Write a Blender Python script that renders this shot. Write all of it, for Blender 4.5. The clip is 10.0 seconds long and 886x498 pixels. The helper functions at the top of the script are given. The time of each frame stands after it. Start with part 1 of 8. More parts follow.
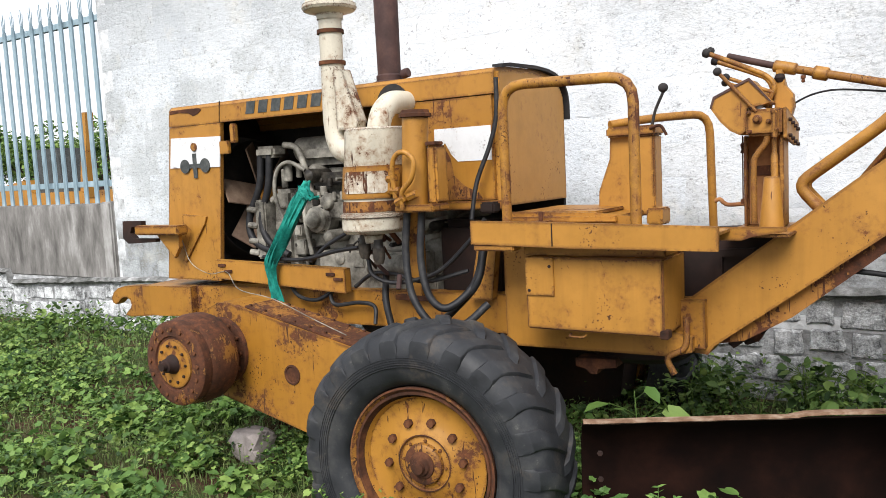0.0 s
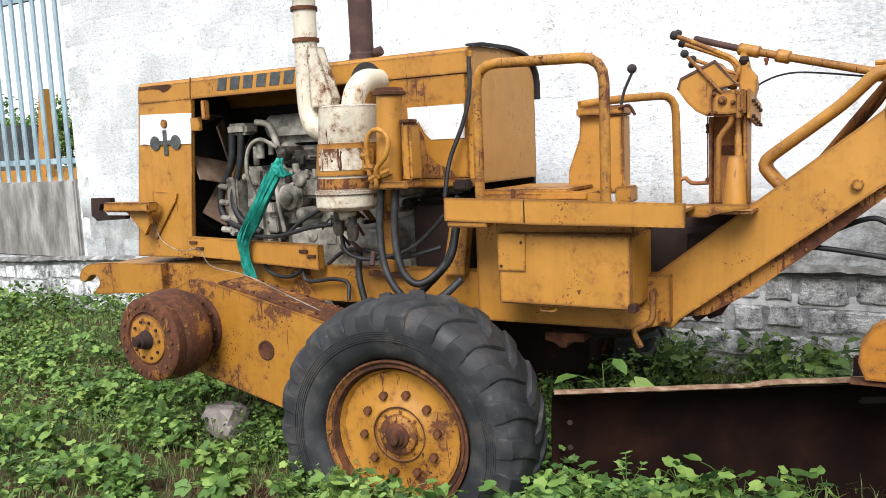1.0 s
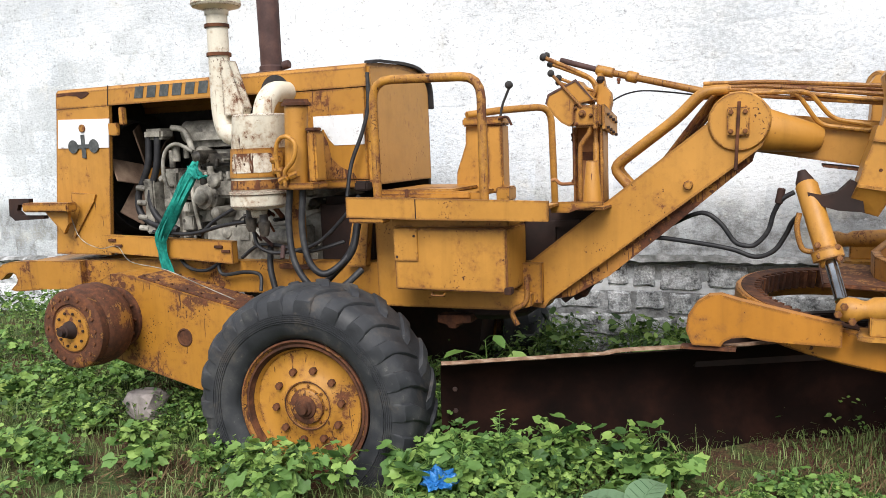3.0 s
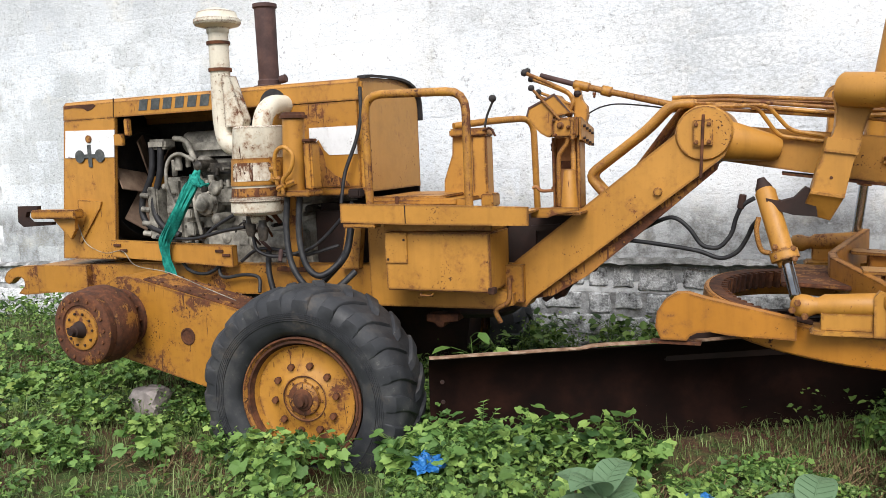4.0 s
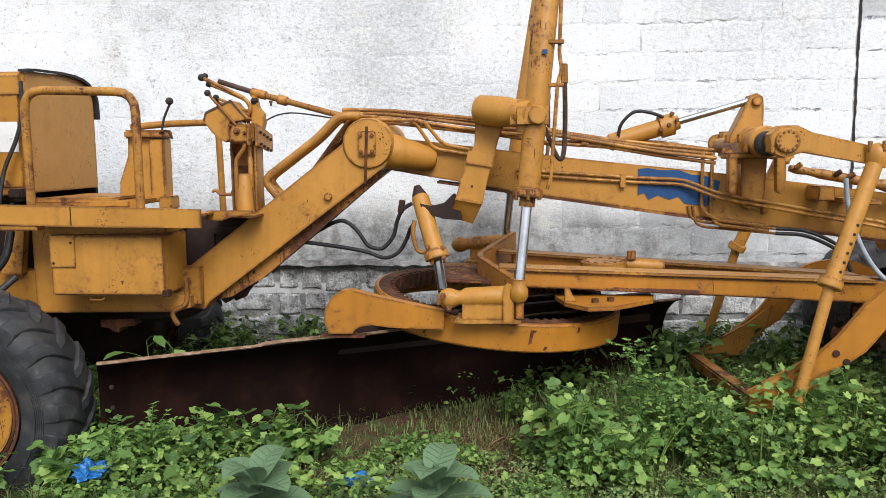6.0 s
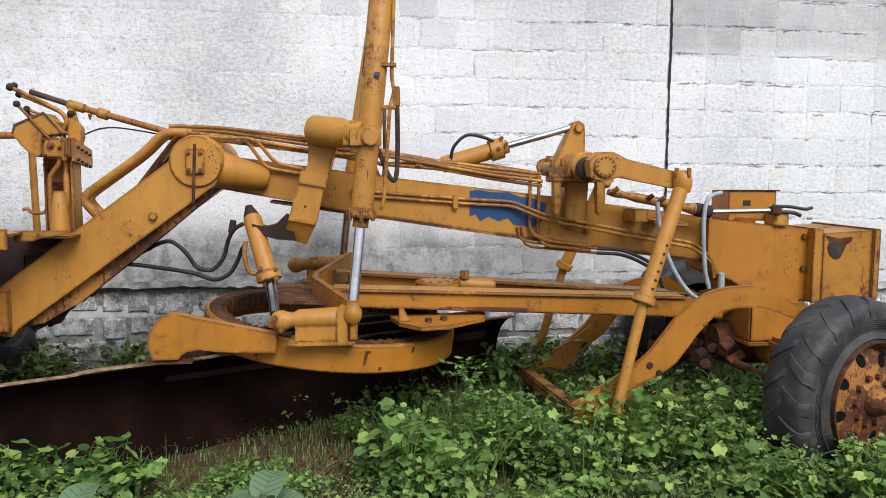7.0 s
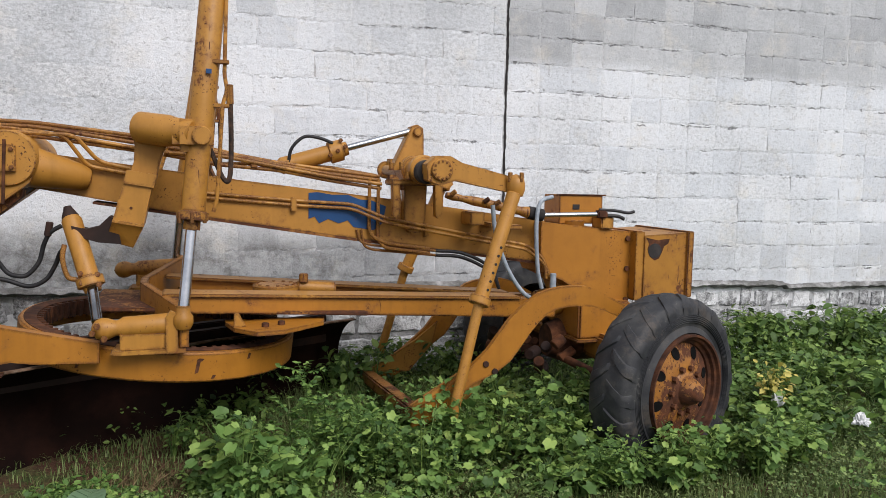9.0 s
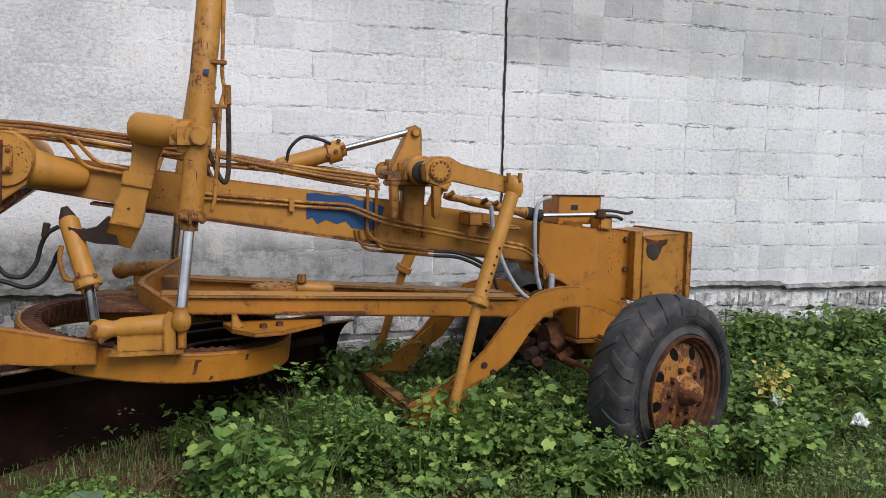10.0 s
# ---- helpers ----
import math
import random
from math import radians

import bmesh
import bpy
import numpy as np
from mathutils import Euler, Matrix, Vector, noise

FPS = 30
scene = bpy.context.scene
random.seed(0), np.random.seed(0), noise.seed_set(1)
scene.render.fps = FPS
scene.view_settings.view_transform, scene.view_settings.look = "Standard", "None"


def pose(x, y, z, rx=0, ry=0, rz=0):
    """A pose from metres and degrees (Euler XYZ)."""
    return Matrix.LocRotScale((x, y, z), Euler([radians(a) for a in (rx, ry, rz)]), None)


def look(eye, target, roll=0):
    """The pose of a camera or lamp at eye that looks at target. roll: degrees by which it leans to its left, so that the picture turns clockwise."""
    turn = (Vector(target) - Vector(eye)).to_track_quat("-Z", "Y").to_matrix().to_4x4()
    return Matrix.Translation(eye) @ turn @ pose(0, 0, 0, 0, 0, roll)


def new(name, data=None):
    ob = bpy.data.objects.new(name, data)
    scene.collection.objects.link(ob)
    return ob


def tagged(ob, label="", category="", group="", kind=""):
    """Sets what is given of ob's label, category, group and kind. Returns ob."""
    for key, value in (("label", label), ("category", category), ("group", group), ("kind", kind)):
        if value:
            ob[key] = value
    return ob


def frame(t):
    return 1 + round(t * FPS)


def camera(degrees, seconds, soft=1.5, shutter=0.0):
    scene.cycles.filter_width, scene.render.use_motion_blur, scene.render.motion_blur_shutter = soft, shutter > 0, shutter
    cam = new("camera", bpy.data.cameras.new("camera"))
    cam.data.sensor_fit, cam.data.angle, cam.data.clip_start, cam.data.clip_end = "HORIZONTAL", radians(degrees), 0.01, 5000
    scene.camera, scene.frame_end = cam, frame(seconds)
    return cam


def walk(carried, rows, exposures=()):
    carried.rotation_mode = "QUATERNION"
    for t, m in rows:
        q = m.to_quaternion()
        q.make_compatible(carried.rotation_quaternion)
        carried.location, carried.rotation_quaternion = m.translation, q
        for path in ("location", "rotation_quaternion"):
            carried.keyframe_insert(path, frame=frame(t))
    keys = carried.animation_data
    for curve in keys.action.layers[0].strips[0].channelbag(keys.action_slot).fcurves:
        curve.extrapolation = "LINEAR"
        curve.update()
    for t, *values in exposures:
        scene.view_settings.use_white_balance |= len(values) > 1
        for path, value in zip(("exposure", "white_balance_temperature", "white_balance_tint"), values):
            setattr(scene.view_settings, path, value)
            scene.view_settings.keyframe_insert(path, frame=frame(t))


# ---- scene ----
cam = camera(58.3, 10.0, soft=0.8)
S = 0.92  # the plan below is drawn at 1 / S of its true size
METRES, EYE, TILT, LEAN, TURN = 1.6 * S, 1.80 * S, 0.97, 2.33, 32.4
ROWS = [
    (0.0, 0.0, 0.0, 0.0, -0.06, -6.69, 0.52),
    (0.5, -0.0133, -0.0187, -0.0042, -0.93, -7.09, 0.3),
    (1.0, -0.0332, -0.0493, -0.0119, -2.62, -8.01, 0.06),
    (1.5, -0.0281, -0.1029, -0.0046, -4.8, -8.44, 0.11),
    (2.0, 0.0026, -0.2187, -0.0074, -4.48, -8.07, -0.18),
    (2.5, 0.0138, -0.318, 0.0004, -6.58, -8.4, -0.22),
    (4.0, -0.0173, -0.6233, 0.0245, -9.3, -7.48, -0.11),
    (4.5, 0.0308, -0.6934, 0.0212, -10.76, -7.44, -0.44),
    (5.0, 0.0688, -0.7592, 0.0162, -15.51, -7.37, -0.9),
    (5.5, 0.0973, -0.8069, 0.0225, -22.94, -7.32, -1.3),
    (6.0, 0.1232, -0.8297, 0.0268, -28.68, -6.63, -2.03),
    (7.5, 0.1807, -0.8669, 0.0436, -43.65, -4.58, -3.14),
    (8.0, 0.1896, -0.875, 0.0441, -47.05, -4.38, -3.32),
    (8.5, 0.1952, -0.8811, 0.0425, -49.52, -4.23, -3.49),
    (9.0, 0.1997, -0.8847, 0.0413, -50.37, -4.09, -3.45),
    (9.5, 0.2009, -0.8825, 0.0418, -50.71, -4.09, -3.51),
    (10.0, 0.2027, -0.8805, 0.0429, -50.52, -4.07, -3.42),
]
WAY = [(t, pose(0, 0, EYE, TILT, LEAN, TURN) @ pose(METRES * x, METRES * y, METRES * z, 90 + pitch, roll, yaw)) for t, x, y, z, yaw, pitch, roll in ROWS]
WAY += [(2.7, look((0.290, -0.434, 1.651), (-0.5475, 1.3629, 1.3872), -2.29)), (3.8, look((0.438, -0.755, 1.684), (-0.3436, 1.0694, 1.4376), -2.16)),
        (6.2, look((0.826, -0.934, 1.670), (0.7811, 1.0524, 1.4434), -0.22)), (7.3, look((0.901, -0.935, 1.687), (1.2392, 1.0273, 1.4959), 0.65))]
walk(cam, sorted(WAY, key=lambda row: row[0]),
     exposures=[(0.0, 1.5, 6500, 11), (1.0, 1.66, 6500, 11), (2.5, 1.63, 6500, 11), (4.0, 1.52, 6500, 11), (4.6, 1.4, 6500, 11), (5.5, 1.42, 6500, 11), (7.5, 1.13, 6500, 13), (9.0, 0.95, 6500, 14), (10.0, 0.88, 6500, 14)])

# ---- world and light ----
world = bpy.data.worlds.new("world")
scene.world = world
world.use_nodes = True
wn, wl = world.node_tree.nodes, world.node_tree.links
sky = wn.new("ShaderNodeTexSky")
sky.sky_type, sky.sun_disc = "NISHITA", False
sky.sun_elevation, sky.sun_rotation = radians(44), radians(163)
sky.dust_density, sky.air_density = 3.0, 1.0
cloud = wn.new("ShaderNodeMix")
cloud.data_type = "RGBA"
cloud.inputs[0].default_value = 0.8
cloud.inputs[7].default_value = (7.2, 7.5, 7.9, 1)
wl.new(sky.outputs[0], cloud.inputs[6])
wl.new(cloud.outputs[2], wn["Background"].inputs["Color"])
wn["Background"].inputs["Strength"].default_value = 0.066
sun = new("sun", bpy.data.lights.new("sun", "SUN"))
sun.data.energy, sun.data.angle, sun.data.color = 1.5, radians(30), (1.0, 0.98, 0.95)
sun.matrix_world = look((3.6, -7.5, 11.5), (0, 4, 0))


# ---- materials ----
def nodes_of(name, rough=0.6, metal=0.0, spec=0.4):
    m = bpy.data.materials.new(name)
    m.use_nodes = True
    n, l = m.node_tree.nodes, m.node_tree.links
    b = n["Principled BSDF"]
    b.inputs["Roughness"].default_value, b.inputs["Metallic"].default_value = rough, metal
    b.inputs["Specular IOR Level"].default_value = spec
    return m, n, l, b


def coords(n, l, scale=(1, 1, 1)):
    c, p = n.new("ShaderNodeTexCoord"), n.new("ShaderNodeMapping")
    p.inputs["Scale"].default_value = scale
    l.new(c.outputs["Object"], p.inputs["Vector"])
    return p.outputs[0]


def noise_tex(n, l, vec, scale, detail=4.0, rough=0.6):
    t = n.new("ShaderNodeTexNoise")
    t.inputs["Scale"].default_value, t.inputs["Detail"].default_value, t.inputs["Roughness"].default_value = scale, detail, rough
    l.new(vec, t.inputs["Vector"])
    return t.outputs[0]


def ramp(n, l, fac, *stops):
    r = n.new("ShaderNodeValToRGB")
    e = r.color_ramp.elements
    while len(e) < len(stops):
        e.new(0.5)
    for k, (p, c) in zip(e, stops):
        k.position = p
        k.color = (*c, 1) if isinstance(c, tuple) else (c, c, c, 1)
    l.new(fac, r.inputs[0])
    return r.outputs[0]


def mix(n, l, fac, a, b, mode="MIX"):
    x = n.new("ShaderNodeMix")
    x.data_type, x.blend_type = "RGBA", mode
    for v, s in ((fac, x.inputs[0]), (a, x.inputs[6]), (b, x.inputs[7])):
        if isinstance(v, (int, float)):
            s.default_value = v
        elif isinstance(v, tuple):
            s.default_value = (*v, 1)
        else:
            l.new(v, s)
    return x.outputs[2]


def arith(n, l, op, a, b):
    x = n.new("ShaderNodeMath")
    x.operation, x.use_clamp = op, True
    for v, s in ((a, x.inputs[0]), (b, x.inputs[1])):
        if isinstance(v, (int, float)):
            s.default_value = v
        else:
            l.new(v, s)
    return x.outputs[0]


def bump(n, l, b, height, strength, dist=0.01):
    k = n.new("ShaderNodeBump")
    k.inputs["Strength"].default_value, k.inputs["Distance"].default_value = strength, dist
    l.new(height, k.inputs["Height"])
    l.new(k.outputs[0], b.inputs["Normal"])


def paint(name, base, worn, rust_at=0.62, edge=0.53, rough=0.5, streak=0.75, freckle=0.5):
    """Weathered paint over steel: faded patches, rain streaks, rust spots and rusty edges."""
    m, n, l, b = nodes_of(name, rough)
    v = coords(n, l)
    fade = noise_tex(n, l, v, 1.7, 5)
    col = mix(n, l, ramp(n, l, fade, (0.35, 0.0), (0.7, 1.0)), base, worn)
    sv = coords(n, l, (14, 14, 1.1))
    st = ramp(n, l, noise_tex(n, l, sv, 1.0, 4), (0.5, 0.0), (0.75, 1.0))
    col = mix(n, l, arith(n, l, "MULTIPLY", st, streak * 0.5), col, tuple(c * 0.55 for c in base))
    grime = ramp(n, l, noise_tex(n, l, v, 9, 6, 0.7), (0.45, 0.0), (0.75, 1.0))
    col = mix(n, l, arith(n, l, "MULTIPLY", grime, 0.35), col, tuple(c * 0.6 for c in base))
    big, fine = noise_tex(n, l, v, 3.1, 3), noise_tex(n, l, v, 22, 5, 0.7)
    sp = arith(n, l, "ADD", arith(n, l, "MULTIPLY", big, 0.55), arith(n, l, "MULTIPLY", fine, 0.45))
    spot = ramp(n, l, sp, (rust_at - 0.015, 0.0), (rust_at + 0.03, 1.0))
    geo, bv, dot = n.new("ShaderNodeNewGeometry"), n.new("ShaderNodeBevel"), n.new("ShaderNodeVectorMath")
    bv.samples, bv.inputs["Radius"].default_value, dot.operation = 3, 0.021, "DOT_PRODUCT"
    l.new(geo.outputs["Normal"], dot.inputs[0]), l.new(bv.outputs[0], dot.inputs[1])
    round_off = arith(n, l, "SUBTRACT", 1.0, dot.outputs["Value"])
    near = ramp(n, l, round_off, (0.006, 0.0), (0.06, 1.0))
    edges = arith(n, l, "MULTIPLY", near, ramp(n, l, sp, (edge - 0.06, 0.0), (edge - 0.01, 1.0)))
    chips = ramp(n, l, arith(n, l, "ADD", arith(n, l, "MULTIPLY", noise_tex(n, l, v, 48, 2, 0.5), 0.55), arith(n, l, "MULTIPLY", big, 0.45)), (rust_at + 0.045, 0.0), (rust_at + 0.065, 1.0))
    sc = n.new("ShaderNodeMapping")
    sc.inputs["Rotation"].default_value, sc.inputs["Scale"].default_value = (0, 0.6, 0), (60, 60, 4)
    l.new(v, sc.inputs["Vector"])
    scratch = ramp(n, l, arith(n, l, "ADD", arith(n, l, "MULTIPLY", noise_tex(n, l, sc.outputs[0], 1.0, 2), 0.7), arith(n, l, "MULTIPLY", big, 0.3)), (rust_at + 0.05, 0.0), (rust_at + 0.07, 1.0))
    herd = ramp(n, l, noise_tex(n, l, v, 2.3, 4, 0.7), (0.5, 0.0), (0.66, 1.0))
    dots = ramp(n, l, arith(n, l, "ADD", arith(n, l, "MULTIPLY", noise_tex(n, l, v, 75, 2, 0.5), 0.8), arith(n, l, "MULTIPLY", herd, 0.13)), (0.595, 0.0), (0.63, 1.0))
    chips = arith(n, l, "MAXIMUM", chips, arith(n, l, "MULTIPLY", arith(n, l, "MULTIPLY", dots, herd), freckle * 1.6))
    halo = arith(n, l, "MULTIPLY", ramp(n, l, sp, (rust_at - 0.09, 0.0), (rust_at, 1.0)), 0.55)
    col = mix(n, l, halo, col, (0.19, 0.075, 0.016))
    rust_fac = arith(n, l, "MAXIMUM", arith(n, l, "MAXIMUM", spot, edges), arith(n, l, "MAXIMUM", chips, scratch))
    rust_col = ramp(n, l, fine, (0.32, (0.028, 0.011, 0.006)), (0.58, (0.09, 0.03, 0.012)), (0.8, (0.2, 0.07, 0.022)))
    col = mix(n, l, rust_fac, col, rust_col)
    l.new(col, b.inputs["Base Color"])
    l.new(ramp(n, l, rust_fac, (0, rough), (1, 0.9)), b.inputs["Roughness"])
    bump(n, l, b, arith(n, l, "ADD", arith(n, l, "MULTIPLY", rust_fac, -0.4), arith(n, l, "MULTIPLY", fine, 0.3)), 0.25, 0.004)
    return m


def mottled(name, dark, mid, light, scale=12, rough=0.85, relief=0.4, metal=0.0, spec=0.3, dist=0.005, stretch=(1, 1, 1)):
    """A surface of three tones in two grains."""
    m, n, l, b = nodes_of(name, rough, metal, spec)
    v = coords(n, l, stretch)
    f1, f2 = noise_tex(n, l, v, scale, 6, 0.65), noise_tex(n, l, v, scale * 0.17, 3)
    f = arith(n, l, "ADD", arith(n, l, "MULTIPLY", f1, 0.6), arith(n, l, "MULTIPLY", f2, 0.4))
    l.new(ramp(n, l, f, (0.36, dark), (0.5, mid), (0.64, light)), b.inputs["Base Color"])
    bump(n, l, b, f1, relief, dist)
    return m


YELLOW = paint("yellow_paint", (0.345, 0.158, 0.022), (0.42, 0.2, 0.034), 0.63, 0.505, freckle=0.7)
EDGED = paint("edge_rusted_yellow_paint", (0.345, 0.158, 0.022), (0.42, 0.2, 0.034), 0.622, 0.465, freckle=0.8)
# The same yellow for low parts, with their dimmer light put into the colour.
SHADED_YELLOW = paint("shaded_yellow_paint_low", (0.315, 0.125, 0.01), (0.38, 0.155, 0.016), 0.63, 0.505, freckle=0.7)
RUSTY_YELLOW = paint("rusty_yellow_paint", (0.305, 0.135, 0.015), (0.365, 0.168, 0.025), 0.575, 0.48, freckle=1.0)
RUST_PLATE = paint("mostly_rusted_plate", (0.28, 0.12, 0.02), (0.33, 0.145, 0.028), 0.49, 0.47, 0.75)
RUSTED_DISC = paint("rusted_disc_paint", (0.29, 0.115, 0.015), (0.34, 0.145, 0.022), 0.515, 0.47, freckle=1.0)
FLAKED_RIM = paint("flaked_rim_paint", (0.33, 0.148, 0.02), (0.38, 0.18, 0.03), 0.51, 0.5)
RUSTED_RIM = paint("rusted_rim_paint", (0.3, 0.13, 0.02), (0.36, 0.165, 0.028), 0.475, 0.44)
FLAKED_DRUM = paint("flaked_drum_paint", (0.2, 0.085, 0.016), (0.25, 0.11, 0.02), 0.45, 0.5)
SCRATCHED = paint("scratched_yellow_paint", (0.345, 0.158, 0.02), (0.395, 0.19, 0.03), 0.563, 0.5)
PANEL = paint("paler_panel_paint", (0.36, 0.17, 0.024), (0.43, 0.21, 0.036), 0.655, 0.5, 0.5, 0.3, 0.8)
CREAM = paint("cream_paint", (0.52, 0.475, 0.38), (0.6, 0.555, 0.455), 0.585, 0.46)
WHITE = paint("white_stripe_paint", (0.62, 0.63, 0.64), (0.7, 0.71, 0.72), 0.66, 0.6, 0.6, 0.2, 0.3)
BLUE = paint("blue_paint", (0.003, 0.04, 0.135), (0.006, 0.06, 0.18), 0.66, 0.66, 0.5, 0.2)
# Near-black that stands for the shade inside a hole.
HOLE_SHADE = mottled("hole_shade", (0.003, 0.003, 0.003), (0.006, 0.006, 0.006), (0.012, 0.011, 0.01), 10, 0.95, spec=0.1)
WORN_HOSE = mottled("brown_flaked_hose", (0.012, 0.01, 0.009), (0.05, 0.028, 0.018), (0.2, 0.1, 0.05), 30, 0.8)
RUST = mottled("rusted_steel", (0.02, 0.009, 0.006), (0.058, 0.022, 0.011), (0.14, 0.052, 0.021), 14, 0.9)
# Rust-brown blade steel, its colour darkened further for the shade below the circle.
BLADE = mottled("shade_darkened_blade_steel", (0.004, 0.0024, 0.002), (0.008, 0.0037, 0.0028), (0.018, 0.0072, 0.0048), 4, 0.95, spec=0.08)
EDGE = mottled("pale_rusted_edge", (0.09, 0.045, 0.025), (0.2, 0.12, 0.075), (0.36, 0.27, 0.2), 16, 0.9)
DULL_CHROME = mottled("dull_chromed_rod", (0.08, 0.08, 0.085), (0.2, 0.21, 0.22), (0.5, 0.52, 0.55), 5, 0.22, 0.05, 1.0)
# Dark rust; also colours far and underside parts as dark as their shade.
DARK_RUST_AND_SHADE = mottled("dark_rust_and_shade_steel", (0.01, 0.006, 0.005), (0.02, 0.01, 0.008), (0.042, 0.018, 0.011), 5, 0.75)
EXHAUST = mottled("brown_exhaust_steel", (0.035, 0.02, 0.018), (0.06, 0.033, 0.03), (0.1, 0.055, 0.045), 8, 0.75)
# For black rubber and fittings, and for insides coloured as dark as their shade.
BLACK = mottled("black_parts_and_shaded_inside", (0.014, 0.013, 0.014), (0.026, 0.024, 0.024), (0.045, 0.04, 0.038), 10, 0.9)


def tyre_rubber():
    """Grey-black perished rubber, scuffed pale and dusted brown in patches."""
    m, n, l, b = nodes_of("weathered_tyre_rubber", 0.6, 0, 0.4)
    v = coords(n, l)
    fine, mid, big = noise_tex(n, l, v, 38, 5, 0.7), noise_tex(n, l, v, 7, 5, 0.65), noise_tex(n, l, v, 2.1, 3)
    f = arith(n, l, "ADD", arith(n, l, "MULTIPLY", mid, 0.6), arith(n, l, "MULTIPLY", big, 0.4))
    col = ramp(n, l, f, (0.34, (0.009, 0.01, 0.012)), (0.5, (0.02, 0.0215, 0.025)), (0.64, (0.052, 0.052, 0.051)))
    dust = ramp(n, l, arith(n, l, "ADD", arith(n, l, "MULTIPLY", noise_tex(n, l, v, 4.2, 4, 0.7), 0.7), arith(n, l, "MULTIPLY", fine, 0.3)), (0.535, 0.0), (0.64, 0.6))
    col = mix(n, l, dust, col, (0.075, 0.06, 0.048))
    scuff = ramp(n, l, arith(n, l, "ADD", arith(n, l, "MULTIPLY", fine, 0.6), arith(n, l, "MULTIPLY", mid, 0.4)), (0.6, 0.0), (0.68, 0.7))
    col = mix(n, l, scuff, col, (0.13, 0.125, 0.115))
    l.new(col, b.inputs["Base Color"])
    l.new(ramp(n, l, f, (0.35, 0.5), (0.65, 0.8)), b.inputs["Roughness"])
    bump(n, l, b, arith(n, l, "ADD", mid, arith(n, l, "MULTIPLY", fine, 0.5)), 0.45, 0.006)
    return m


RUBBER = tyre_rubber()
HOSE = mottled("black_hose_rubber", (0.008, 0.008, 0.009), (0.014, 0.014, 0.016), (0.034, 0.033, 0.032), 20, 0.55)
GREYHOSE = mottled("grey_hose_rubber", (0.16, 0.19, 0.22), (0.24, 0.28, 0.32), (0.34, 0.38, 0.42), 20, 0.5)
ENGINE = mottled("oily_grey_engine_paint", (0.03, 0.026, 0.021), (0.2, 0.188, 0.16), (0.42, 0.395, 0.335), 11, 0.55)
CHROME = mottled("chromed_rod", (0.28, 0.3, 0.33), (0.45, 0.47, 0.5), (0.6, 0.62, 0.65), 4, 0.25, 0.05, 1.0)
SLATE = mottled("slate_lettering_paint", (0.03, 0.035, 0.035), (0.05, 0.055, 0.055), (0.09, 0.095, 0.09), 30, 0.7)
GREEN = mottled("green_cloth", (0.0, 0.09, 0.075), (0.005, 0.19, 0.15), (0.02, 0.29, 0.23), 25, 0.75)
PLASTIC = mottled("blue_plastic", (0.006, 0.06, 0.2), (0.02, 0.13, 0.36), (0.09, 0.28, 0.55), 30, 0.35)
STONE = mottled("grey_stone", (0.16, 0.14, 0.13), (0.27, 0.235, 0.22), (0.38, 0.34, 0.32), 9, 0.9)


# ---- building helpers ----
def thing(name, at, label, category, group="", kind=""):
    ob = new(name)
    ob.location = at
    return tagged(ob, label, category, group, kind)


def part(name, bm, material, parent=None, label="", smooth=False):
    me = bpy.data.meshes.new(name)
    bmesh.ops.recalc_face_normals(bm, faces=bm.faces)
    bm.to_mesh(me)
    bm.free()
    me.materials.append(material)
    if smooth:
        me.shade_smooth()
        me.set_sharp_from_angle(angle=radians(38))
    ob = new(name, me)
    if parent is not None:
        ob.parent = parent
        ob.matrix_parent_inverse = Matrix.Translation(-parent.location)
    if label:
        ob["label"] = label
    return ob


def bev(bm, faces_or_verts, w, seg=2):
    if w > 0:
        edges = {e for v in faces_or_verts for e in v.link_edges if len(e.link_faces) == 2 and e.calc_face_angle(0) > 0.5}
        bmesh.ops.bevel(bm, geom=list(edges), offset=w, segments=seg, affect="EDGES", clamp_overlap=True)


def box(bm, x0, x1, y0, y1, z0, z1, w=0.006, m=None):
    vs = bmesh.ops.create_cube(bm, size=1)["verts"]
    mm = Matrix.Translation(((x0 + x1) / 2, (y0 + y1) / 2, (z0 + z1) / 2)) @ Matrix.Diagonal((abs(x1 - x0), abs(y1 - y0), abs(z1 - z0), 1))
    bmesh.ops.transform(bm, matrix=mm if m is None else m @ mm, verts=vs)
    bev(bm, vs, w)
    return bm


def prism(bm, pts, y0, y1, w=0.006, shear=0.0):
    """An outline in x and z, extruded from y0 to y1."""
    a = [bm.verts.new((x, y0 + shear * x, z)) for x, z in pts]
    b = [bm.verts.new((x, y1 + shear * x, z)) for x, z in pts]
    bm.faces.new(a), bm.faces.new(list(reversed(b)))
    k = len(pts)
    for i in range(k):
        bm.faces.new((a[i], b[i], b[(i + 1) % k], a[(i + 1) % k]))
    bev(bm, a + b, w)
    return bm


def turn_to(p0, p1):
    d = Vector(p1) - Vector(p0)
    return Matrix.Translation(p0) @ d.to_track_quat("Z", "Y").to_matrix().to_4x4(), d.length


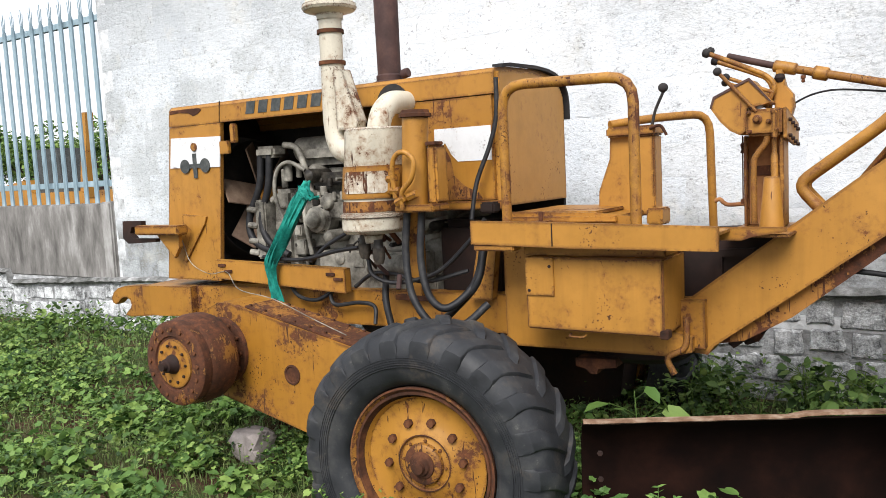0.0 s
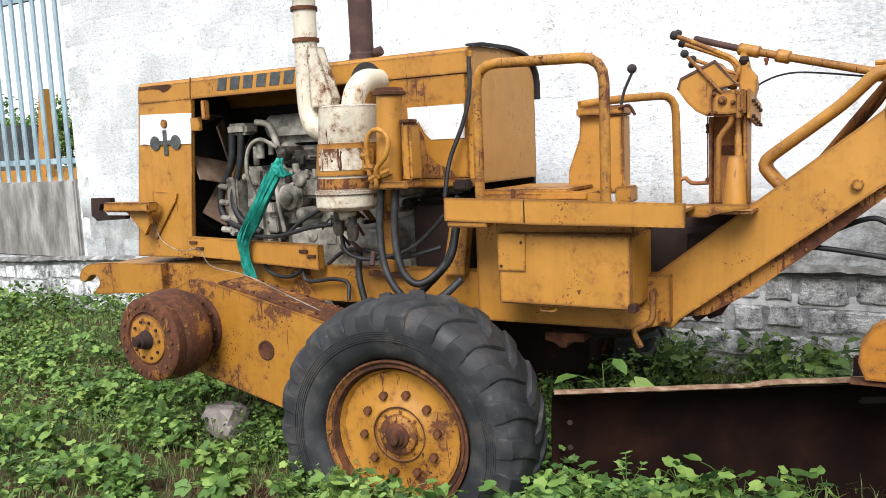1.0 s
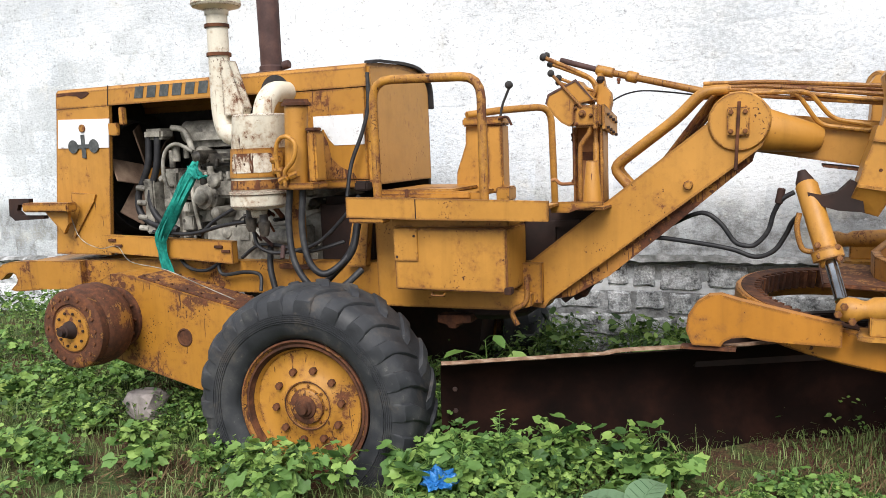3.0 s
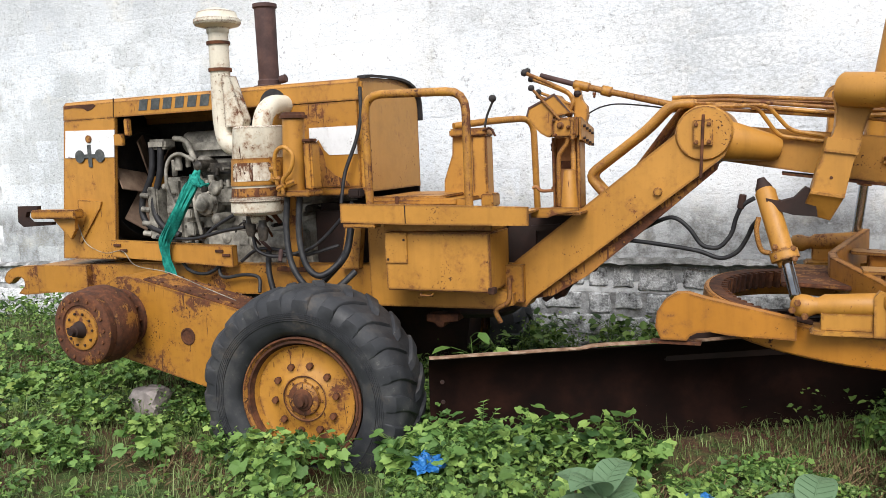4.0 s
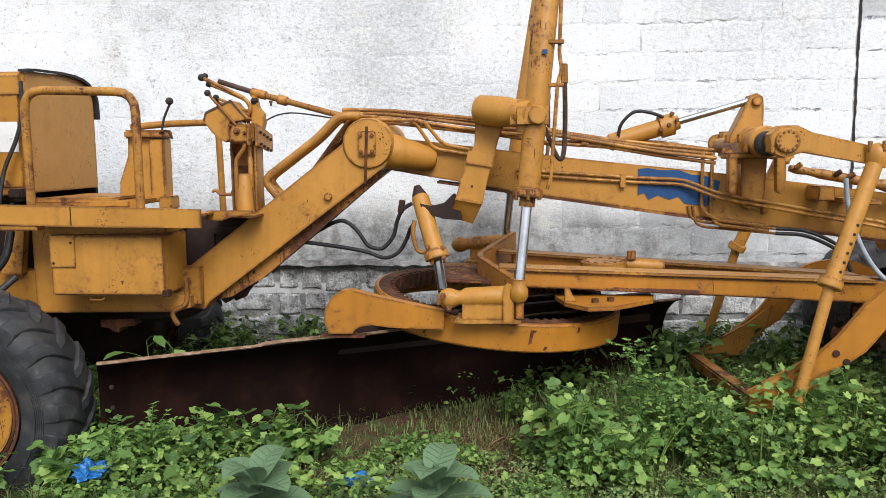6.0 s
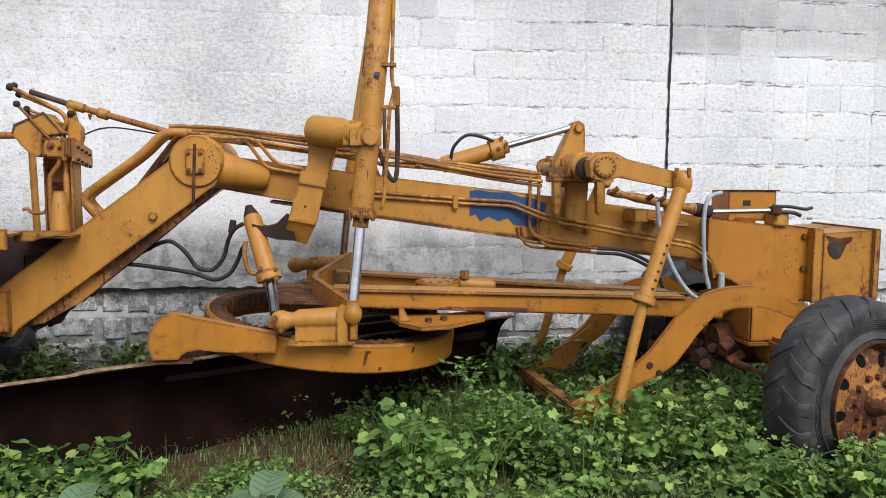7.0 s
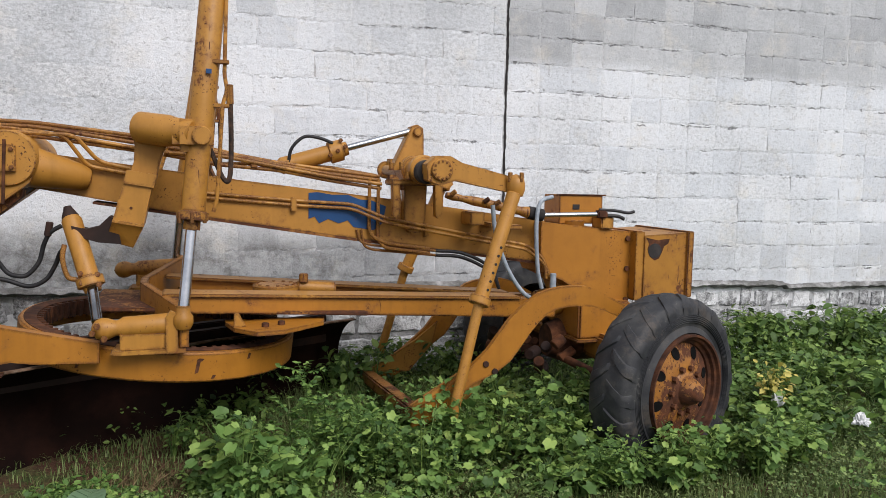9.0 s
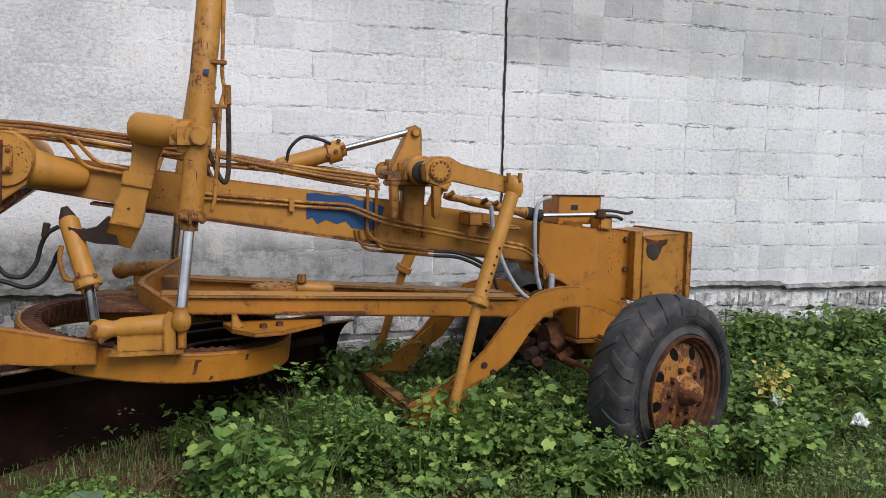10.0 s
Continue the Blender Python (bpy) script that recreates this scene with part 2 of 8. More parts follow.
def lathe(bm, p0, p1, profile, seg=28):
    """Turns (distance along p0 to p1, radius) round that axis."""
    m, _ = turn_to(p0, p1)
    rings = []
    for d, r in profile:
        if r < 1e-5:
            rings.append([bm.verts.new(m @ Vector((0, 0, d)))])
        else:
            rings.append([bm.verts.new(m @ Vector((r * math.cos(2 * math.pi * i / seg), r * math.sin(2 * math.pi * i / seg), d))) for i in range(seg)])
    for a, b in zip(rings, rings[1:]):
        for i in range(seg):
            j = (i + 1) % seg
            if len(a) == 1 and len(b) == 1:
                break
            if len(a) == 1:
                bm.faces.new((a[0], b[j], b[i]))
            elif len(b) == 1:
                bm.faces.new((a[i], a[j], b[0]))
            else:
                bm.faces.new((a[i], a[j], b[j], b[i]))
    return bm


def rod(bm, p0, p1, r, w=0.004, seg=20):
    h = (Vector(p1) - Vector(p0)).length
    w = min(w, r * 0.4, h * 0.3)
    return lathe(bm, p0, p1, [(0, 0), (0, r - w), (w, r), (h - w, r), (h, r - w), (h, 0)], seg)


def smooth_path(pts, step=6):
    p = [Vector(q) for q in pts]
    p = [p[0] * 2 - p[1]] + p + [p[-1] * 2 - p[-2]]
    out = []
    for i in range(1, len(p) - 2):
        a, b, c, d = p[i - 1:i + 3]
        for k in range(step):
            t = k / step
            out.append(0.5 * (2 * b + (c - a) * t + (2 * a - 5 * b + 4 * c - d) * t * t + (3 * b - a - 3 * c + d) * t ** 3))
    return out + [p[-2]]


def bend_path(pts, r=0.05, step=4):
    """A polyline with rounded corners."""
    p = [Vector(q) for q in pts]
    out = [p[0]]
    for a, b, c in zip(p, p[1:], p[2:]):
        k = min(r, (a - b).length * 0.45, (c - b).length * 0.45)
        s, e = b + (a - b).normalized() * k, b + (c - b).normalized() * k
        for i in range(step + 1):
            t = i / step
            out.append(s * (1 - t) ** 2 + b * 2 * t * (1 - t) + e * t * t)
    return out + [p[-1]]


def tube(bm, path, r, seg=10, caps=True):
    rings, up = [], None
    for i, q in enumerate(path):
        d = (path[min(i + 1, len(path) - 1)] - path[max(i - 1, 0)]).normalized()
        if up is None:
            up = d.orthogonal().normalized()
        up = (up - d * up.dot(d)).normalized()
        s = d.cross(up)
        rr = r[i] if isinstance(r, list) else r
        rings.append([bm.verts.new(q + rr * (up * math.cos(2 * math.pi * k / seg) + s * math.sin(2 * math.pi * k / seg))) for k in range(seg)])
    for a, b in zip(rings, rings[1:]):
        for k in range(seg):
            bm.faces.new((a[k], a[(k + 1) % seg], b[(k + 1) % seg], b[k]))
    if caps:
        bm.faces.new(list(reversed(rings[0]))), bm.faces.new(rings[-1])
    return bm


def B():
    return bmesh.new()


def pipe(name, pts, r, material, parent, label="", curved=False, bend=0.05, seg=10):
    return part(name, tube(B(), smooth_path(pts) if curved else bend_path(pts, bend), r, seg), material, parent, label, True)


def bolts(parent, places, axis, r=0.012, h=0.012, material=None, name="bolt"):
    """Hexagon bolt heads that share one mesh."""
    bm = rod(B(), (0, 0, 0), Vector(axis).normalized() * h, r, 0.002, 6)
    first = part(name, bm, material or RUSTY_YELLOW, parent)
    made = [first] + [new(name, first.data) for _ in places[1:]]
    for ob, p in zip(made, places):
        ob.parent = parent
        ob.matrix_parent_inverse = Matrix.Translation(-parent.location)
        ob.location = p
    return made


# ---- the setting ----
WALL = 5.75


def ground_height(x, y):
    """A gentle bank, dipping along the machine."""
    z = 0.10 - 0.12 * math.exp(-((y - 3.4) / 0.9) ** 2) * (1 if x < 1.5 else math.exp(-((x - 1.5) / 1.5) ** 2))
    z += 0.05 * noise.noise((x * 0.5, y * 0.5, 0)) + 0.025 * noise.noise((x * 1.9, y * 1.9, 3))
    return z


def ground_material():
    m, n, l, b = nodes_of("soil_and_low_grass", 0.95, 0, 0.2)
    v = coords(n, l)
    big, mid, fine = noise_tex(n, l, v, 0.9, 4), noise_tex(n, l, v, 6, 5), noise_tex(n, l, v, 60, 4, 0.7)
    soil = ramp(n, l, fine, (0.3, (0.03, 0.015, 0.01)), (0.55, (0.08, 0.039, 0.024)), (0.75, (0.16, 0.085, 0.05)))
    grass = ramp(n, l, fine, (0.3, (0.02, 0.035, 0.01)), (0.55, (0.05, 0.08, 0.022)), (0.75, (0.1, 0.12, 0.045)))
    f = arith(n, l, "ADD", arith(n, l, "MULTIPLY", big, 0.6), arith(n, l, "MULTIPLY", mid, 0.4))
    l.new(mix(n, l, ramp(n, l, f, (0.46, 0.0), (0.57, 1.0)), soil, grass), b.inputs["Base Color"])
    bump(n, l, b, arith(n, l, "ADD", mid, fine), 0.7, 0.03)
    return m


def ground_sheet():
    xs = [-3000, -600, -120, -40, -20] + [-14 + 0.25 * i for i in range(105)] + [16, 30, 120, 600, 3000]
    ys = [-3000, -600, -120, -30, -8, -3] + [-1 + 0.2 * i for i in range(42)] + [9, 15, 40, 120, 600, 3000]
    me = bpy.data.meshes.new("ground")
    me.from_pydata([(x, y, ground_height(x, y) if abs(x) < 40 and abs(y) < 20 else 0.1) for y in ys for x in xs], [],
                   [(j * len(xs) + i, j * len(xs) + i + 1, (j + 1) * len(xs) + i + 1, (j + 1) * len(xs) + i) for j in range(len(ys) - 1) for i in range(len(xs) - 1)])
    me.materials.append(ground_material())
    me.shade_smooth()
    return tagged(new("ground", me), "reddish soil with low grass between the weeds", "ground", kind="structure")


ground_sheet()


def whitewash(name, block=True):
    """Thick whitewash over rough concrete blocks, grey where it has worn off or was never brushed on."""
    m, n, l, b = nodes_of(name, 0.92, 0, 0.2)
    place, sized = n.new("ShaderNodeNewGeometry"), n.new("ShaderNodeMapping")
    sized.inputs["Scale"].default_value = (1 / S, 1 / S, 1 / S)
    l.new(place.outputs["Position"], sized.inputs["Vector"])
    v = sized.outputs[0]
    big, mid, fine = noise_tex(n, l, v, 0.55, 4), noise_tex(n, l, v, 7, 6, 0.75), noise_tex(n, l, v, 70, 6, 0.8)
    sep = n.new("ShaderNodeSeparateXYZ")
    l.new(v, sep.inputs[0])
    info = n.new("ShaderNodeObjectInfo")
    geo = n.new("ShaderNodeNewGeometry")
    tone = arith(n, l, "ADD", arith(n, l, "MULTIPLY", info.outputs["Random"], 0.5), arith(n, l, "MULTIPLY", geo.outputs["Random Per Island"], 0.5)) if block else mid
    white = ramp(n, l, arith(n, l, "ADD", arith(n, l, "MULTIPLY", mid, 0.5), arith(n, l, "MULTIPLY", tone, 0.5)), (0.22, (0.52, 0.555, 0.595)), (0.5, (0.69, 0.722, 0.755)), (0.75, (0.8, 0.815, 0.83)))
    grey = ramp(n, l, arith(n, l, "ADD", arith(n, l, "MULTIPLY", mid, 0.5), arith(n, l, "MULTIPLY", tone, 0.5)), (0.25, (0.28, 0.29, 0.3)), (0.7, (0.52, 0.54, 0.555)))
    wob = arith(n, l, "MULTIPLY", arith(n, l, "ADD", arith(n, l, "MULTIPLY", big, 0.6), arith(n, l, "MULTIPLY", mid, 0.4)), 1.0)

    def above(level, soft, sway):
        """1 above a height that sways with the stains."""
        k = n.new("ShaderNodeMapRange")
        k.inputs[1].default_value, k.inputs[2].default_value = level - soft, level + soft
        h = n.new("ShaderNodeMath")
        h.operation = "MULTIPLY_ADD"
        l.new(wob, h.inputs[0])
        h.inputs[1].default_value = sway
        l.new(sep.outputs[2], h.inputs[2])
        l.new(h.outputs[0], k.inputs[0])
        return k.outputs[0]

    past = n.new("ShaderNodeMath")
    past.operation = "GREATER_THAN"
    l.new(sep.outputs[0], past.inputs[0])
    past.inputs[1].default_value = 3.8
    right_top, left_top = above(2.87 + 0.2, 0.07, 0.4), above(3.9, 0.5, 1.2)
    top = mix(n, l, past.outputs[0], left_top, right_top)
    east = n.new("ShaderNodeMapRange")
    east.inputs[1].default_value, east.inputs[2].default_value, east.inputs[3].default_value, east.inputs[4].default_value = 1.8, 4.0, 1.0, 0.25
    l.new(sep.outputs[0], east.inputs[0])
    base = arith(n, l, "MULTIPLY", arith(n, l, "SUBTRACT", 1.0, above(1.12 + 0.58, 0.13, 0.75)), east.outputs[0])
    fade_east = n.new("ShaderNodeMapRange")
    fade_east.inputs[1].default_value, fade_east.inputs[2].default_value, fade_east.inputs[3].default_value, fade_east.inputs[4].default_value = -2.5, 1.0, 1.0, 0.3
    l.new(sep.outputs[0], fade_east.inputs[0])
    patch = ramp(n, l, arith(n, l, "ADD", arith(n, l, "MULTIPLY", wob, 0.8), arith(n, l, "MULTIPLY", tone, 0.2)), (0.455, 0.0), (0.58, 1.0))
    worn = arith(n, l, "MAXIMUM", arith(n, l, "MULTIPLY", top, 0.85), arith(n, l, "MAXIMUM", arith(n, l, "MULTIPLY", base, 0.95), arith(n, l, "MULTIPLY", patch, fade_east.outputs[0])))
    col = mix(n, l, worn, white, grey)
    mould = arith(n, l, "MULTIPLY", base, ramp(n, l, mid, (0.42, 0.0), (0.6, 1.0)))
    col = mix(n, l, arith(n, l, "MULTIPLY", mould, 0.85), col, (0.12, 0.12, 0.115))
    tall = n.new("ShaderNodeMapping")
    tall.inputs["Scale"].default_value = (5, 5, 0.35)
    l.new(v, tall.inputs["Vector"])
    sv = tall.outputs[0]
    west = n.new("ShaderNodeMapRange")
    west.inputs[1].default_value, west.inputs[2].default_value, west.inputs[3].default_value, west.inputs[4].default_value = -4.5, -2.2, 1.0, 0.0
    l.new(sep.outputs[0], west.inputs[0])
    old = ramp(n, l, arith(n, l, "ADD", arith(n, l, "MULTIPLY", noise_tex(n, l, v, 1.1, 5, 0.7), 0.62), arith(n, l, "MULTIPLY", tone, 0.38)), (0.46, 0.0), (0.6, 0.6))
    col = mix(n, l, arith(n, l, "MULTIPLY", old, west.outputs[0]), col, (0.47, 0.49, 0.5))
    moss = ramp(n, l, arith(n, l, "ADD", arith(n, l, "MULTIPLY", noise_tex(n, l, v, 1.35, 3), 0.6), arith(n, l, "MULTIPLY", mid, 0.4)), (0.56, 0.0), (0.66, 0.55))
    col = mix(n, l, arith(n, l, "MULTIPLY", moss, fade_east.outputs[0]), col, (0.42, 0.41, 0.35))
    drip = ramp(n, l, noise_tex(n, l, sv, 1.0, 5), (0.6, 0.0), (0.8, 0.35))
    col = mix(n, l, drip, col, (0.42, 0.42, 0.42))
    cream = ramp(n, l, noise_tex(n, l, v, 2.6, 5, 0.7), (0.54, 0.0), (0.72, 0.4))
    col = mix(n, l, cream, col, (0.66, 0.62, 0.53))
    # torn strokes of the brush showing grey, which also paint in the rough coat's shade
    brush = n.new("ShaderNodeMapping")
    brush.inputs["Scale"].default_value = (24, 24, 38)
    l.new(v, brush.inputs["Vector"])
    stroke = noise_tex(n, l, brush.outputs[0], 1.0, 8, 0.78)
    thin_out = n.new("ShaderNodeMapRange")
    thin_out.inputs[1].default_value, thin_out.inputs[2].default_value, thin_out.inputs[3].default_value, thin_out.inputs[4].default_value = -2.5, 1.5, 1.0, 0.62
    l.new(sep.outputs[0], thin_out.inputs[0])
    torn = ramp(n, l, arith(n, l, "ADD", arith(n, l, "MULTIPLY", stroke, 0.72), arith(n, l, "MULTIPLY", big, 0.28)), (0.515, 0.0), (0.575, 1.0))
    col = mix(n, l, arith(n, l, "MULTIPLY", arith(n, l, "MULTIPLY", torn, 0.75), thin_out.outputs[0]), col, (0.33, 0.355, 0.37))
    # dark dots painted for the small shadows in the coat's pits
    pit_shade = ramp(n, l, arith(n, l, "ADD", arith(n, l, "MULTIPLY", noise_tex(n, l, v, 38, 4, 0.7), 0.7), arith(n, l, "MULTIPLY", mid, 0.3)), (0.57, 0.0), (0.64, 1.0))
    col = mix(n, l, arith(n, l, "MULTIPLY", arith(n, l, "MULTIPLY", pit_shade, 0.75), thin_out.outputs[0]), col, (0.2, 0.205, 0.21))

    def real(op, a, c):
        x = n.new("ShaderNodeMath")
        x.operation = op
        for q, t in ((a, x.inputs[0]), (c, x.inputs[1])):
            if isinstance(q, (int, float)):
                t.default_value = q
            else:
                l.new(q, t)
        return x.outputs[0]

    # broken bed joints, one every course
    ragged = noise_tex(n, l, v, 16, 4, 0.7)
    course = real("FRACT", real("ADD", real("DIVIDE", real("SUBTRACT", sep.outputs[2], 0.70), 0.24), real("ADD", 0.5 - 0.235, real("ADD", real("MULTIPLY", ragged, 0.3), real("ADD", real("MULTIPLY", noise_tex(n, l, v, 1.3, 3), 0.2), real("MULTIPLY", real("SUBTRACT", info.outputs["Random"], 0.5), 0.13))))), 0.0)
    off = real("ABSOLUTE", real("SUBTRACT", course, 0.5), 0.0)
    line = ramp(n, l, off, (0.006, 1.0), (0.045, 0.0))
    gap = ramp(n, l, noise_tex(n, l, v, 6.5, 6, 0.8), (0.5, 0.0), (0.58, 1.0))
    bare = n.new("ShaderNodeMapRange")
    bare.inputs[1].default_value, bare.inputs[2].default_value, bare.inputs[3].default_value = 0.0, 3.5, 0.15
    l.new(sep.outputs[0], bare.inputs[0])
    ends = n.new("ShaderNodeSeparateXYZ")
    l.new(n.new("ShaderNodeTexCoord").outputs["Generated"], ends.inputs[0])
    side = real("ABSOLUTE", real("ADD", real("SUBTRACT", ends.outputs[0], 0.5), real("MULTIPLY", real("SUBTRACT", ragged, 0.5), 0.09)), 0.0)
    upright = arith(n, l, "MULTIPLY", ramp(n, l, side, (0.462, 0.0), (0.488, 1.0)), ramp(n, l, noise_tex(n, l, v, 5.1, 6, 0.8), (0.5, 0.0), (0.58, 0.8)))
    crack = arith(n, l, "MULTIPLY", arith(n, l, "MAXIMUM", arith(n, l, "MULTIPLY", line, gap), upright), bare.outputs[0])
    col = mix(n, l, arith(n, l, "MULTIPLY", crack, 0.85), col, (0.13, 0.13, 0.135))
    l.new(col, b.inputs["Base Color"])
    lumps = noise_tex(n, l, v, 26, 5, 0.7)
    rough_coat = arith(n, l, "ADD", arith(n, l, "MULTIPLY", lumps, 0.45), arith(n, l, "ADD", arith(n, l, "MULTIPLY", stroke, 0.3), arith(n, l, "MULTIPLY", fine, 0.12)))
    bump(n, l, b, arith(n, l, "SUBTRACT", rough_coat, arith(n, l, "MULTIPLY", crack, 0.35)), 1.0, 0.017)
    return m


BLOCKWASH = whitewash("whitewashed_block")
PLASTER = mottled("weathered_grey_plaster", (0.09, 0.085, 0.08), (0.2, 0.19, 0.18), (0.4, 0.39, 0.38), 4, 0.92, 0.5, dist=0.01, stretch=(1.6, 1.6, 0.5))


def rubble_wash():
    """Patchy whitewash on rough stone, laid by place so that every stone differs."""
    m, n, l, b = nodes_of("whitewashed_rubble", 0.95, 0, 0.2)
    v = n.new("ShaderNodeNewGeometry").outputs["Position"]
    big, mid, fine = noise_tex(n, l, v, 2.2, 4), noise_tex(n, l, v, 13, 5, 0.7), noise_tex(n, l, v, 60, 4, 0.7)
    f = arith(n, l, "ADD", arith(n, l, "MULTIPLY", big, 0.35), arith(n, l, "ADD", arith(n, l, "MULTIPLY", mid, 0.4), arith(n, l, "MULTIPLY", fine, 0.25)))
    l.new(ramp(n, l, f, (0.4, (0.09, 0.09, 0.09)), (0.49, (0.42, 0.43, 0.44)), (0.56, (0.74, 0.755, 0.77))), b.inputs["Base Color"])
    bump(n, l, b, arith(n, l, "ADD", arith(n, l, "MULTIPLY", mid, 0.6), arith(n, l, "MULTIPLY", fine, 0.4)), 1.0, 0.03)
    return m


RUBBLE = rubble_wash()


def ledge_height(x):
    return 0.87 - 0.0022 * (x - 0.5) ** 2 if -10.5 < x < 7 else 0.75


wall = part("wall_north", box(B(), -8.2, 14, WALL + 0.0075, WALL + 0.25, 0.6, 5.2, 0), mottled("filled_joint_mortar", (0.3, 0.305, 0.31), (0.6, 0.615, 0.63), (0.74, 0.755, 0.77), 9, 0.95, 0.9, dist=0.02))
tagged(wall, "tall whitewashed concrete block wall with grey worn patches", "wall", kind="structure")
plinth = part("wall_north_plinth", box(B(), -16, 14, WALL + 0.01, WALL + 0.3, -0.4, 0.70, 0), mottled("plinth_mortar", (0.13, 0.13, 0.13), (0.34, 0.345, 0.35), (0.58, 0.59, 0.6), 9, 0.95, 1.0, dist=0.04))
tagged(plinth, "rubble stone plinth under the block wall, patchy whitewash", "wall plinth", kind="structure")
low = part("wall_low", box(B(), -16, -8.22, WALL + 0.0, WALL + 0.25, 0.7, 1.6, 0.015), PLASTER)
tagged(low, "low wall of stained grey cement plaster below the fence", "wall", kind="structure")
part("wall_pier", box(B(), -8.42, -8.23, WALL - 0.03, WALL + 0.1, 0.7, 1.62, 0.02), PLASTER, low, "rounded cement pier end")
joint = B()
sides = [[joint.verts.new((x + 0.010 * noise.noise((z_ * 4, 3.8, 0)) + 0.009 * noise.noise((z_ * 23, x * 40, 5)), WALL + 0.001, z_)) for z_ in [0.85 + 0.02 * k for k in range(217)]] for x in (3.797, 3.819)]
for k in range(216):
    joint.faces.new((sides[0][k], sides[1][k], sides[1][k + 1], sides[0][k + 1]))
part("expansion_joint", joint, BLACK, wall, "dark open joint between two lengths of wall")


def ledge_strip():
    """The rough mortar ledge on top of the plinth."""
    bm, rows = B(), []
    k = 0
    x = -16.0
    while x < 14:
        z = ledge_height(x)
        j = [0.018 * noise.noise((x * 3, i * 7.7, 1)) + 0.016 * noise.noise((x * 13, i * 3.1, 5)) for i in range(5)]
        rows.append([bm.verts.new(q) for q in ((x, WALL + 0.02, z + 0.035 + j[0]), (x, WALL - 0.045 + j[1], z + 0.018 + j[2]), (x, WALL - 0.07 + j[3], z - 0.012 + j[1]), (x, WALL - 0.03 + j[2], z - 0.035 + j[4]), (x, WALL + 0.02, z - 0.04 + j[3]))])
        x += 0.035
    for a, b in zip(rows, rows[1:]):
        for i in range(4):
            bm.faces.new((a[i], b[i], b[i + 1], a[i + 1]))
    return bm


part("ledge", ledge_strip(), mottled("mossy_ledge_mortar", (0.05, 0.052, 0.045), (0.17, 0.17, 0.165), (0.42, 0.42, 0.42), 7, 0.95, 1.0, dist=0.04), plinth, "crumbling grey mortar ledge", True)


def rough_block(w, h, depth, jig, rng, rim=0.012):
    """A block with a nearly flat rough face and a ragged narrow chamfer, its face towards -y."""
    bm = B()
    us, vs = (0, rim / w, 0.27, 0.5, 0.73, 1 - rim / w, 1), (0, rim / h, 0.5, 1 - rim / h, 1)
    grid = []
    for iz, v in enumerate(vs):
        row = []
        for ix, u in enumerate(us):
            edge = u in (0, 1) or v in (0, 1)
            row.append(bm.verts.new(((u - 0.5) * w + rng.uniform(-jig, jig), rng.uniform(0, 0.3) * depth if edge else -depth * rng.uniform(0.75, 1.15), (v - 0.5) * h + rng.uniform(-jig, jig))))
        grid.append(row)
    for iz in range(len(vs) - 1):
        for ix in range(len(us) - 1):
            bm.faces.new((grid[iz][ix], grid[iz][ix + 1], grid[iz + 1][ix + 1], grid[iz + 1][ix]))
    return bm


FENCE = mottled("blue_grey_fence_paint", (0.12, 0.17, 0.2), (0.24, 0.33, 0.38), (0.36, 0.45, 0.5), 10, 0.6, stretch=(1, 1, 0.3))


def palisade():
    fence = thing("palisade_fence", (-12, WALL + 0.12, 1.6), "tall blue-grey steel palisade fence with spiked tops on a low wall", "fence")
    y = WALL + 0.12
    for z in (1.8, 3.72):
        part("rail", box(B(), -16, -8.25, y, y + 0.05, z, z + 0.07, 0.004), FENCE, fence)
    bm = B()
    prism(bm, [(-0.034, 0), (-0.034, 2.2), (0, 2.26), (0.034, 2.2), (0.034, 0)], -0.02, 0.0, 0.006)
    for dx in (-0.02, 0.02):
        prism(bm, [(dx - 0.006, 2.19), (dx * 1.8 - 0.003, 2.4), (dx * 1.8 + 0.003, 2.4), (dx + 0.006, 2.19)], -0.015, -0.009, 0)
    prism(bm, [(-0.006, 2.22), (-0.004, 2.46), (0.004, 2.46), (0.006, 2.22)], -0.015, -0.009, 0)
    first = part("pale", bm, FENCE, fence)
    for k in range(37):
        ob = first if k == 0 else new("pale", first.data)
        ob.parent, ob.matrix_parent_inverse = fence, Matrix.Translation(-fence.location)
        ob.location = (-8.45 - 0.205 * k, y, 1.6)
    return fence


palisade()


